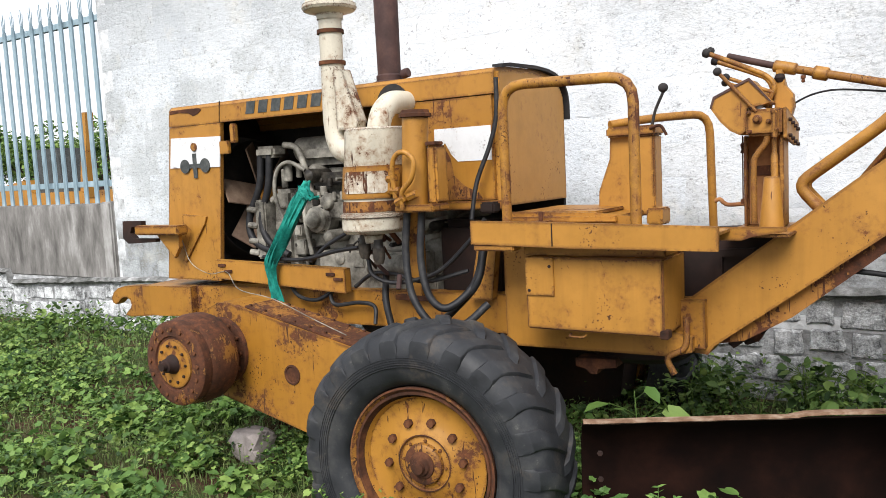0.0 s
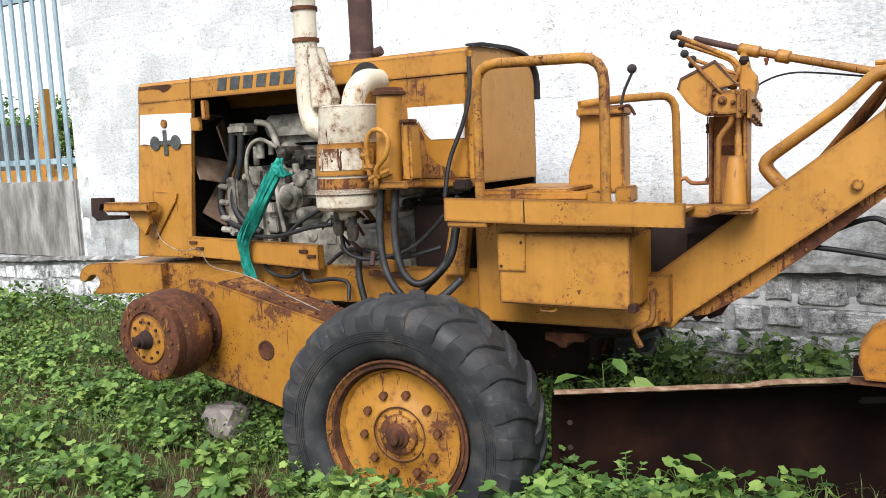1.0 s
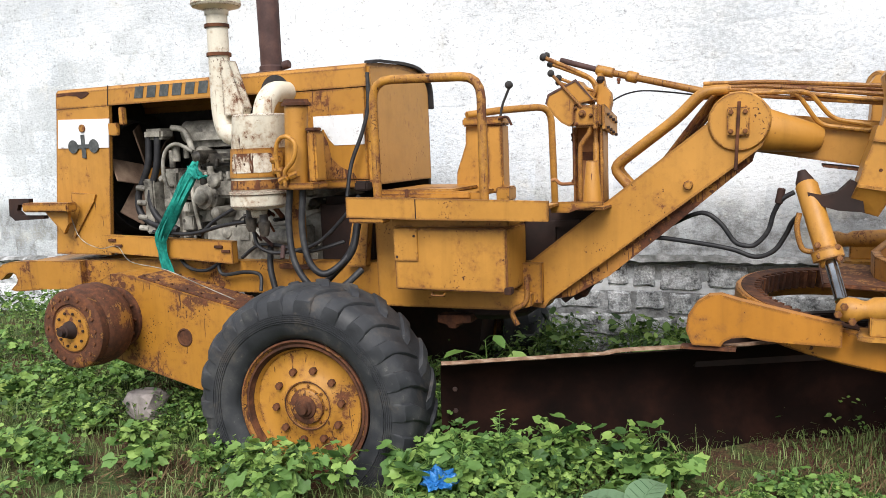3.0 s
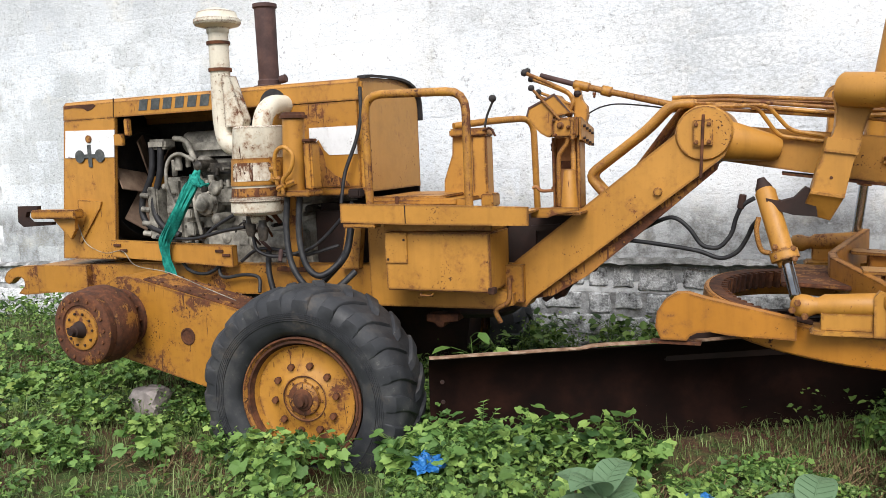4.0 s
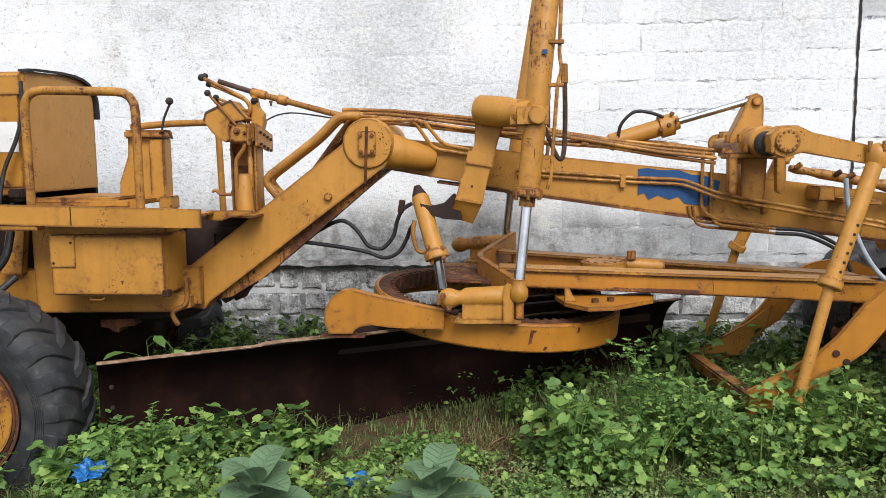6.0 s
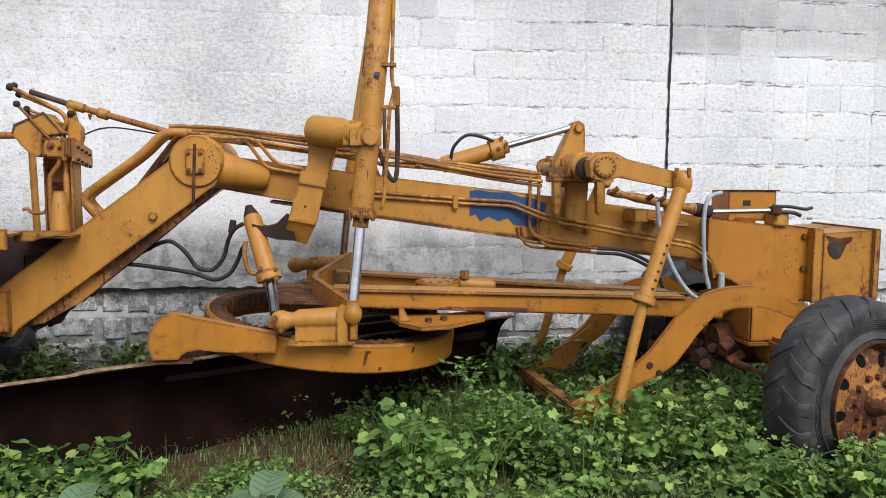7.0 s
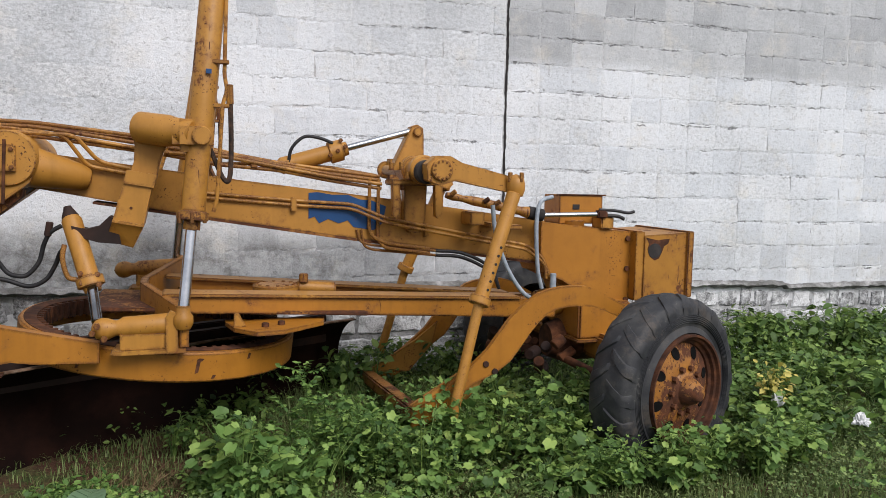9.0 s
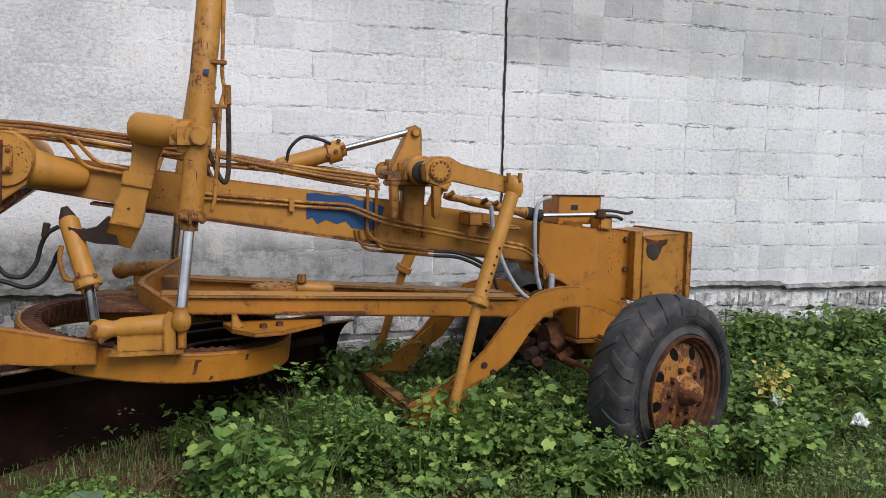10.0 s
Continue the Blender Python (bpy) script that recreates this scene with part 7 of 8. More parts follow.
# ---- grader: front end ----
ram = part("steering_ram", lathe(B(), (2.7, 4.06, 1.70), (3.42, 4.06, 1.565), [(0, 0), (0, 0.02), (0.05, 0.028), (0.12, 0.022), (0.2, 0.032), (0.55, 0.03), (0.6, 0.04), (0.68, 0.042), (0.73, 0.035), (0.73, 0)], 18), RUSTY_YELLOW, grader, "rusty steering ram on the beam", True)
part("ram_seal", rod(B(), (3.30, 4.06, 1.588), (3.42, 4.06, 1.566), 0.046, 0.008, 18), BLACK, ram, "black rubber gaiter", True)
part("ram_rod", rod(B(), (3.42, 4.06, 1.568), (3.88, 4.06, 1.578), 0.018), CHROME, ram, "bright rod", True)
part("ram_end", box(B(), 3.84, 3.92, 4.03, 4.10, 1.55, 1.605, 0.01), RUST, ram)
pipe("ram_hose", [(3.86, 4.06, 1.61), (3.98, 4.04, 1.605), (4.08, 4.03, 1.59), (4.13, 4.03, 1.60)], 0.011, HOSE, ram, "", True, seg=8)
pipe("ram_hose", [(3.9, 4.06, 1.57), (4.0, 4.04, 1.565), (4.05, 4.03, 1.545)], 0.013, HOSE, ram, "", True, seg=8)
for x in (2.86, 3.0, 3.14):
    part("ram_bracket", box(B(), x, x + 0.1, 4.0, 4.2, 1.50 - 0.1 * (x - 2.86), 1.53 - 0.1 * (x - 2.86) + 0.06 * (x < 3), 0.006), YELLOW, grader)
for k in (0, 3, 4):
    part("ram_fitting", rod(B(), (2.72 + 0.08 * k, 4.02, 1.70 - 0.014 * k), (2.75 + 0.08 * k, 4.0, 1.73 - 0.016 * k), 0.016, 0.003, 8), RUST if k % 2 else RUSTY_YELLOW, ram)
part("bracket_lip", box(B(), 3.59, 3.99, 4.19, 4.21, 1.705, 1.716, 0.003), RUST, grader)
# Black panel on the uncut box, for the shade inside its opening.
part("bracket_window", box(B(), 3.72, 3.775, 4.196, 4.202, 1.605, 1.642, 0), BLACK, grader, "small black panel for a shaded opening")
part("bracket_pedestal", rod(B(), (3.74, 4.22, 1.46), (3.74, 4.22, 1.53), 0.08, 0.008, 24), SHADED_YELLOW, grader, "", True)
part("bracket_foot", box(B(), 3.88, 3.98, 4.05, 4.2, 1.47, 1.56, 0.008), YELLOW, grader)
pipe("grey_hose", [(3.0, 3.96, 1.64), (3.02, 3.94, 1.45), (3.1, 3.92, 1.22), (3.22, 3.92, 1.05), (3.36, 3.95, 0.97)], 0.015, GREYHOSE, grader, "pale grey hose", True)
pipe("grey_hose", [(3.47, 4.02, 1.70), (3.37, 4.0, 1.66), (3.34, 3.99, 1.5), (3.36, 3.99, 1.2), (3.40, 4.0, 1.06)], 0.015, GREYHOSE, grader, "pale grey hose", True)
part("hose_end", rod(B(), (3.50, 4.03, 1.05), (3.50, 4.03, 1.16), 0.022, 0.004, 12), GREYHOSE, grader, "", True)
bolts(grader, [(4.11, 4.078, z) for z in (1.40, 1.18, 0.95)], (0, -1, 0), 0.02, 0.02, RUST, "front_bolt")
part("plate_edge", box(B(), 4.136, 4.204, 3.992, 4.0, 0.955, 1.455, 0.002), RUSTY_YELLOW, grader)
part("weight_flange", box(B(), 4.55, 4.60, 3.955, mirrored(3.955), 0.97, 1.46, 0.006), RUSTY_YELLOW, grader)
part("rust_patch", prism(B(), [(4.222, 1.33), (4.235, 1.37), (4.205, 1.416), (4.25, 1.405), (4.31, 1.395), (4.36, 1.402), (4.405, 1.405), (4.395, 1.37), (4.36, 1.35), (4.345, 1.31), (4.32, 1.26), (4.285, 1.248), (4.245, 1.275)], 3.9775, 3.981, 0), RUST, grader, "dark rust around the hole")
# Black disc on the solid weight, for the shade inside its hole.
part("weight_hole", rod(B(), (4.283, 3.985, 1.318), (4.283, 3.976, 1.318), 0.054, 0.001, 24), BLACK, grader, "black disc for a shaded round hole")
part("edge_rust", prism(B(), [(4.553, 1.447), (4.572, 1.447), (4.5745, 1.22), (4.576, 1.12), (4.566, 1.13), (4.562, 1.2), (4.555, 1.3), (4.56, 1.36)], 3.9775, 3.981, 0), RUST, grader, "rusted edge of the counterweight")
for z_, h_ in ((1.02, 0.09), (1.14, 0.05), (1.22, 0.12), (1.37, 0.04)):
    part("edge_rust", prism(B(), [(4.148, z_), (4.146, z_ + h_ * 0.6), (4.152, z_ + h_), (4.166, z_ + h_ * 0.9), (4.162, z_ + h_ * 0.4), (4.168, z_)], 3.9975, 4.01, 0), RUST, grader, "flaked rust on the front plate")
ax = part("front_axle", box(B(), 3.84, 4.04, 3.4, mirrored(3.4), 0.52, 0.72, 0.03), RUSTY_YELLOW, grader, "rusty front axle beam")
part("axle_pivot", lathe(B(), (3.6, C, 0.62), (4.3, C, 0.62), [(0, 0), (0, 0.12), (0.1, 0.16), (0.6, 0.16), (0.7, 0.12), (0.7, 0)], 24), RUST, ax, "", True)
for f in (1, -1):
    y = (lambda v: v) if f > 0 else mirrored
    part("knuckle", lathe(B(), (3.94, y(3.45), 0.40), (3.94, y(3.45), 1), [(0, 0), (0, 0.06), (0.05, 0.09), (0.2, 0.09), (0.26, 0.06), (0.3, 0)], 20), RUST, ax, "", True)
    part("tie_rod", rod(B(), (3.66, y(3.5), 0.52), (3.66, y(4.2), 0.52), 0.03), RUST, ax, "", True)
part("bolster_lower", box(B(), 3.7, 4.12, 4.0, mirrored(4.0), 0.68, 0.95, 0.015), SHADED_YELLOW, grader)
part("bolster_lip", box(B(), 3.68, 4.12, 3.97, mirrored(3.97), 0.66, 0.682, 0.006), RUSTY_YELLOW, grader)
random.seed(3)
for k in range(14):
    x, yy, z = random.uniform(3.2, 3.7), random.uniform(3.9, 4.7), random.uniform(0.45, 0.75)
    part("steering_joint", rod(B(), (x, yy, z), (x + random.uniform(-0.1, 0.1), yy + random.uniform(-0.15, 0.15), z + random.uniform(-0.08, 0.1)), random.uniform(0.02, 0.05), 0.006, 14), RUST if k % 3 else DARK_RUST_AND_SHADE, grader, "", True)
part("drawbar_ball", lathe(B(), (3.5, C, 0.9), (3.8, C, 0.9), [(0, 0), (0, 0.09), (0.1, 0.11), (0.2, 0.09), (0.28, 0.05), (0.28, 0)], 24), RUSTY_YELLOW, grader, "", True)
cross = box(B(), -0.05, 0.05, -0.82, 0.98, -0.045, 0.045, 0.012, Matrix.Translation((2.4, C, 0.285)) @ Matrix.Rotation(-0.075, 4, "X"))
part("scarifier_bar", cross, RUSTED_DISC, grader, "rusty orange scarifier cross bar near the ground")
for y0 in (3.54, mirrored(3.57)):
    part("arm_web", prism(B(), [(x_ + (0.09 if y0 > C else 0), z_ - (0.16 if y0 > C else 0)) for x_, z_ in [(2.32, 0.42), (2.72, 0.66), (2.9, 0.8), (2.86, 0.62), (2.66, 0.4)]], y0, y0 + 0.03, 0.003), YELLOW, grader)
for x, z in ((2.80, 0.67), (2.86, 0.62)):
    part("arm_pin", rod(B(), (x, 3.502, z), (x, 3.488, z), 0.02, 0.003, 12), DARK_RUST_AND_SHADE, grader)


# ---- cloth, wire, stone and litter ----
def ribbon(name, path, widths, material, parent, label=""):
    bm, rows = B(), []
    pts = smooth_path(path, 8)
    for i, q in enumerate(pts):
        u = i / (len(pts) - 1)
        w = np.interp(u, [k / (len(widths) - 1) for k in range(len(widths))], widths)
        row = []
        for k in range(13):
            v = k / 12 - 0.5
            fold = 0.016 * math.sin(v * 24 + u * 7) * (0.6 + 0.6 * noise.noise((u * 5, v * 2, 11))) + 0.010 * noise.noise((u * 9, v * 5, 2))
            row.append(bm.verts.new(q + Vector((v * w, fold - 0.02 * math.cos(v * math.pi), 0.02 * noise.noise((u * 6, v * 8, 7))))))
        rows.append(row)
    for a, b in zip(rows, rows[1:]):
        for k in range(12):
            bm.faces.new((a[k], a[k + 1], b[k + 1], b[k]))
    ob = part(name, bm, material, parent, label, True)
    sol = ob.modifiers.new("thickness", "SOLIDIFY")
    sol.thickness = 0.004
    return ob


cloth = thing("cloth_strip", (-3.7, 3.77, 1.0), "torn green cloth strip tied over the engine rail", "cloth")
ribbon("hanging_cloth", [(-3.42, 3.80, 1.77), (-3.47, 3.77, 1.66), (-3.55, 3.75, 1.52), (-3.64, 3.75, 1.40), (-3.72, 3.75, 1.28), (-3.75, 3.755, 1.21), (-3.75, 3.765, 1.14), (-3.73, 3.77, 1.04), (-3.72, 3.775, 0.95)], [0.05, 0.13, 0.12, 0.12, 0.12, 0.10, 0.09, 0.11, 0.15], GREEN, cloth)
ribbon("torn_end", [(-3.45, 3.78, 1.74), (-3.40, 3.75, 1.69), (-3.34, 3.74, 1.66), (-3.29, 3.74, 1.67)], [0.08, 0.11, 0.09, 0.03], GREEN, cloth)
wire = thing("loose_wire", (-3.8, 3.6, 1.0), "thin grey wire lying over the drive case", "wire")
pipe("strand", [(-4.72, 3.85, 1.38), (-4.62, 3.83, 1.22), (-4.4, 3.8, 1.15), (-4.2, 3.78, 1.17), (-3.9, 3.6, 1.09), (-3.5, 3.5, 1.06), (-3.1, 3.42, 0.97), (-2.85, 3.4, 0.90)], 0.003, ENGINE, wire, "", True, seg=6)
rock = B()
bmesh.ops.create_icosphere(rock, subdivisions=3, radius=1)
for v in rock.verts:
    c = v.co.copy()
    m = max(abs(c.x), abs(c.y), abs(c.z))
    v.co = Vector((c.x / m * 0.85 + c.x * 0.15, c.y / m * 0.85 + c.y * 0.15, c.z / m * 0.8 + c.z * 0.2)) * (1 + 0.12 * noise.noise(c * 1.7))
    v.co = Vector((-3.74 + v.co.x * 0.12, 3.48 + v.co.y * 0.1, 0.11 + v.co.z * 0.1))
tagged(part("stone", rock, STONE), "grey-pink rough stone block under the drive case", "stone")


def crumpled(name, at, size, material, label, category, seed):
    bm = B()
    bmesh.ops.create_icosphere(bm, subdivisions=4, radius=1)
    for v in bm.verts:
        c = v.co.copy()
        k = 0.55 + 0.55 * noise.noise(c * 1.6 + Vector((seed, 0, 0))) + 0.35 * noise.noise(c * 4.3 + Vector((seed, 3, 0)))
        v.co = Vector(at) + Vector((c.x * k * size[0], c.y * k * size[1], abs(c.z * k) * size[2]))
    return tagged(part(name, bm, material), label, category)


PAPER = mottled("white_litter", (0.45, 0.46, 0.47), (0.65, 0.66, 0.66), (0.8, 0.8, 0.8), 20, 0.5)
crumpled("plastic_bag", (-1.2, 2.75, 0.19), (0.13, 0.1, 0.1), PLASTIC, "crumpled blue plastic bag lying in the weeds", "plastic bag", 1.0)
crumpled("plastic_bag", (0.16, 2.95, 0.09), (0.19, 0.08, 0.07), PLASTIC, "torn blue plastic sheet on dry grass", "plastic bag", 4.0)
crumpled("litter", (5.22, 2.94, 0.27), (0.07, 0.06, 0.09), PAPER, "scrap of white litter in the grass", "litter", 8.0)
crumpled("litter", (4.96, 3.42, 0.28), (0.05, 0.06, 0.12), PAPER, "scrap of white litter on the weeds", "litter", 2.0)


# ---- plants ----
def leaf_material(name, dark, mid, light, yellow, spread=0.7):
    """Leaves that differ in tone one by one and patch by patch, with a dull sheen."""
    m, n, l, b = nodes_of(name, 0.55, 0, 0.3)
    geo = n.new("ShaderNodeNewGeometry")
    v = coords(n, l)
    f = arith(n, l, "ADD", arith(n, l, "MULTIPLY", geo.outputs["Random Per Island"], spread), arith(n, l, "MULTIPLY", noise_tex(n, l, v, 1.6, 4, 0.7), 1.0 - spread))
    col = ramp(n, l, f, (0.12, dark), (0.45, mid), (0.82, light), (0.98, yellow))
    col = mix(n, l, arith(n, l, "MULTIPLY", noise_tex(n, l, v, 45, 4, 0.7), 0.3), col, dark)
    patchy = ramp(n, l, noise_tex(n, l, v, 0.8, 3), (0.45, 0.0), (0.65, 0.35))
    col = mix(n, l, patchy, col, tuple(c * k for c, k in zip(mid, (0.7, 0.85, 0.9))))
    l.new(col, b.inputs["Base Color"])
    bump(n, l, b, noise_tex(n, l, v, 130, 2), 0.35, 0.004)
    tr = n.new("ShaderNodeBsdfTranslucent")
    l.new(col, tr.inputs["Color"])
    mx = n.new("ShaderNodeMixShader")
    mx.inputs[0].default_value = 0.26
    l.new(b.outputs[0], mx.inputs[1]), l.new(tr.outputs[0], mx.inputs[2])
    l.new(mx.outputs[0], n["Material Output"].inputs["Surface"])
    return m


LEAF = leaf_material("weed_leaf", (0.02, 0.045, 0.013), (0.105, 0.19, 0.042), (0.245, 0.355, 0.085), (0.44, 0.46, 0.12))
LEAF_PALE = leaf_material("broad_weed_leaf", (0.028, 0.068, 0.02), (0.14, 0.25, 0.058), (0.31, 0.44, 0.11), (0.52, 0.56, 0.15))
LEAF_GREY = leaf_material("grey_green_leaf", (0.06, 0.12, 0.06), (0.12, 0.2, 0.105), (0.18, 0.26, 0.15), (0.25, 0.33, 0.22), 0.45)
LEAF_FINE = leaf_material("tiny_weed_leaf", (0.04, 0.075, 0.022), (0.14, 0.21, 0.065), (0.28, 0.36, 0.13), (0.45, 0.44, 0.2))
LEAF_YELLOW = leaf_material("yellowed_leaf", (0.38, 0.34, 0.07), (0.6, 0.52, 0.14), (0.72, 0.63, 0.22), (0.78, 0.7, 0.34))
GRASS = leaf_material("grass_blade", (0.06, 0.095, 0.026), (0.15, 0.205, 0.065), (0.26, 0.32, 0.12), (0.42, 0.37, 0.18))
DRY = mottled("dry_stalk", (0.05, 0.03, 0.014), (0.11, 0.075, 0.035), (0.22, 0.165, 0.085), 20, 0.9)

OVATE = np.array([(0, 0, 0), (0.25, 0.30, 0.04), (0.25, -0.30, 0.04), (0.45, 0, -0.03), (0.65, 0.26, 0.0), (0.65, -0.26, 0.0), (1, 0, -0.16)])
OVATE_F = [(0, 3, 1), (0, 2, 3), (1, 3, 4), (3, 2, 5), (4, 3, 6), (3, 5, 6)]
OUTLINE = ((180, 0.25), (158, 0.43), (136, 0.49), (113, 0.44), (91, 0.39), (69, 0.47), (53, 0.52), (34, 0.4), (15, 0.49), (0, 0.62))
OUTLINE += tuple((-a, r) for a, r in reversed(OUTLINE[1:-1]))
LOBED = np.array([(0.42 + r * math.cos(radians(a)), r * math.sin(radians(a)), 0.05 * math.sin(radians(3 * a)) - 0.13 * max(0, r * math.cos(radians(a))) + 0.14 * abs(r * math.sin(radians(a)))) for a, r in OUTLINE] + [(0.38, 0, -0.05)])
LOBED_F = [(len(OUTLINE), i, (i + 1) % len(OUTLINE)) for i in range(len(OUTLINE))]


def leaf_mesh(name, rng, places, yaws, pitches, rolls, sizes, shape, faces, material):
    """One mesh of many leaves; the arrays give each leaf's place, heading, droop, tilt and length."""
    cy, sy, cp, sp, cr, sr = np.cos(yaws), np.sin(yaws), np.cos(pitches), np.sin(pitches), np.cos(rolls), np.sin(rolls)
    ex = np.stack([cy * cp, sy * cp, sp], 1)
    side = np.stack([-sy, cy, np.zeros_like(cy)], 1)
    up = np.cross(ex, side)
    ey, ez = side * cr[:, None] + up * sr[:, None], up * cr[:, None] - side * sr[:, None]
    wide = rng.uniform(0.8, 1.15, len(sizes))
    v = places[:, None, :] + sizes[:, None, None] * (shape[None, :, 0:1] * ex[:, None, :] + (shape[None, :, 1] * wide[:, None])[:, :, None] * ey[:, None, :] + shape[None, :, 2:3] * ez[:, None, :])
    k = len(shape)
    f = (np.arange(len(sizes)) * k)[:, None, None] + np.array(faces)[None]
    me = bpy.data.meshes.new(name)
    me.from_pydata(v.reshape(-1, 3).tolist(), [], f.reshape(-1, 3).tolist())
    me.materials.append(material)
    return me


def weed_height(x, y):
    """How tall the weeds grow at a place of the plan."""
    h = 0.16 + 0.10 * noise.noise((x * 0.8, y * 0.8, 9))
    h += 0.34 * math.exp(-((x - 2.4) / 1.3) ** 2 - ((y - 3.4) / 0.6) ** 2)
    h += 0.10 * math.exp(-((x + 1.0) / 1.0) ** 2 - ((y - 3.0) / 0.4) ** 2)
    h += 0.22 * math.exp(-((y - 5.4) / 0.5) ** 2)
    h += 0.10 * math.exp(-((x - 4.6) / 1.0) ** 2 - ((y - 3.6) / 1.0) ** 2)
    h += 0.2 * math.exp(-((x - 6.2) / 1.7) ** 2 - ((y - 4.6) / 0.9) ** 2)
    h *= 0.55 if y < 2.4 else 1.0
    h *= 0.55 if 1.7 < x < 3.0 and y > 3.95 else 1.0
    return max(h, 0.05)


def weed_density(x, y):
    k = 0.58 + 0.8 * noise.noise((x * 0.9, y * 0.9, 20)) + 0.5 * noise.noise((x * 2.6, y * 2.6, 4))
    for cx, cy, r in ((-3.0, 2.56, 0.5), (-2.05, 2.95, 0.3), (0.6, 3.5, 0.8), (0.8, 3.1, 0.4), (-4.3, 2.6, 0.5), (-3.6, 2.35, 0.5), (-1.75, 2.75, 0.3), (-4.9, 3.1, 0.35), (2.5, 2.9, 0.35), (1.3, 2.6, 0.5), (3.1, 2.7, 0.4), (4.3, 2.6, 0.9), (-5.8, 3.2, 0.5), (-3.6, 2.42, 0.4), (1.0, 3.6, 0.5), (2.2, 2.6, 0.4), (0.7, 4.0, 0.7), (0.3, 3.7, 0.7)):
        k -= 0.95 * math.exp(-((x - cx) / r) ** 2 - ((y - cy) / (r * 0.65)) ** 2)
    k += 0.45 * math.exp(-((x - 2.3) / 0.9) ** 2 - ((y - 3.35) / 0.5) ** 2)
    k -= 0.4 if 0.4 < x < 4.2 and y < 3.0 else 0.0
    return k


def weeds():
    rng = np.random.default_rng(4)
    P, Y, T, R, Z = [], [], [], [], []
    n = 0
    while n < 3000:
        x, y = rng.uniform(-11, 9.5), 1.7 + 3.95 * rng.random() ** 0.9
        if rng.random() > weed_density(x, y):
            continue
        n += 1
        h, g = weed_height(x, y) * rng.uniform(0.6, 1.25), ground_height(x, y)
        k = int(rng.integers(20, 46))
        rad = rng.uniform(0.08, 0.2)
        a, u = rng.uniform(0, 2 * math.pi, k), rng.random(k)
        r = rad * np.sqrt(rng.random(k))
        P.append(np.stack([x + r * np.cos(a), y + r * np.sin(a), g + 0.015 + h * (1 - (r / rad) ** 2 * 0.6) * u ** 0.6], 1))
        Y.append(a + rng.normal(0, 0.8, k))
        T.append(rng.normal(0.0, 0.5, k))
        R.append(rng.normal(0, 0.55, k))
        Z.append(rng.uniform(0.02, 0.05, k) * math.exp(rng.normal(0.0, 0.42)))
    for _ in range(1500):
        x, y = rng.uniform(-11, 9.5), rng.uniform(-6, 1.75)
        if rng.random() > 0.5 + 0.9 * noise.noise((x * 0.8, y * 0.8, 31)):
            continue
        k, rad = int(rng.integers(10, 22)), rng.uniform(0.08, 0.2)
        a, r = rng.uniform(0, 2 * math.pi, k), rad * np.sqrt(rng.random(k))
        P.append(np.stack([x + r * np.cos(a), y + r * np.sin(a), ground_height(x, y) + 0.012 + 0.06 * rng.random(k)], 1))
        Y.append(a), T.append(rng.normal(0, 0.3, k)), R.append(rng.normal(0, 0.3, k)), Z.append(rng.uniform(0.02, 0.05, k))
    cat = np.concatenate
    me = leaf_mesh("weeds", rng, cat(P), cat(Y), cat(T), cat(R), cat(Z), OVATE, OVATE_F, LEAF)
    tagged(new("weeds", me), "dense low green weeds creeping over the ground", "weeds", kind="stuff")
    P, Y, T, R, Z = [], [], [], [], []
    n = 0
    while n < 560:
        x, y = rng.uniform(-9, 7), 2.0 + 2.2 * rng.random()
        if rng.random() > 0.7 * weed_density(x, y) + 1.1 * noise.noise((x * 1.5, y * 1.5, 40)) - 0.1:
            continue
        n += 1
        h, g = weed_height(x, y) * rng.uniform(0.7, 1.3) + 0.03, ground_height(x, y)
        k = int(rng.integers(14, 32))
        rad = rng.uniform(0.08, 0.2)
        a, u = rng.uniform(0, 2 * math.pi, k), rng.random(k)
        r = rad * np.sqrt(rng.random(k))
        P.append(np.stack([x + r * np.cos(a), y + r * np.sin(a), g + 0.03 + h * (1 - (r / rad) ** 2 * 0.5) * u ** 0.35], 1))
        Y.append(a + rng.normal(0, 0.7, k)), T.append(rng.normal(-0.15, 0.42, k)), R.append(rng.normal(0, 0.5, k))
        Z.append(rng.uniform(0.022, 0.055, k) * math.exp(rng.normal(0.0, 0.35)))
    me = leaf_mesh("vine_leaves", rng, cat(P), cat(Y), cat(T), cat(R), cat(Z), LOBED, LOBED_F, LEAF_PALE)
    tagged(new("creeping_vine", me), "light green creeping vine with lobed leaves over the weeds", "vine", kind="stuff")
    P, Y, T, R, Z = [], [], [], [], []
    for _ in range(900):
        x, y = rng.uniform(0.2, 6.5), rng.uniform(2.2, 3.35)
        if rng.random() > 0.55 + 0.9 * noise.noise((x * 1.7, y * 1.7, 60)):
            continue
        k, rad, h = int(rng.integers(24, 60)), rng.uniform(0.05, 0.14), rng.uniform(0.05, 0.16)
        a, r = rng.uniform(0, 2 * math.pi, k), rad * np.sqrt(rng.random(k))
        P.append(np.stack([x + r * np.cos(a), y + r * np.sin(a), ground_height(x, y) + 0.01 + h * rng.random(k) ** 0.6], 1))
        Y.append(a + rng.normal(0, 0.9, k)), T.append(rng.normal(0.2, 0.5, k)), R.append(rng.normal(0, 0.6, k)), Z.append(rng.uniform(0.009, 0.028, k))
    me = leaf_mesh("small_weeds", rng, cat(P), cat(Y), cat(T), cat(R), cat(Z), OVATE, OVATE_F, LEAF_FINE)
    tagged(new("small_weeds", me), "fine pale green weeds with tiny leaves among the grass", "weeds", kind="stuff")


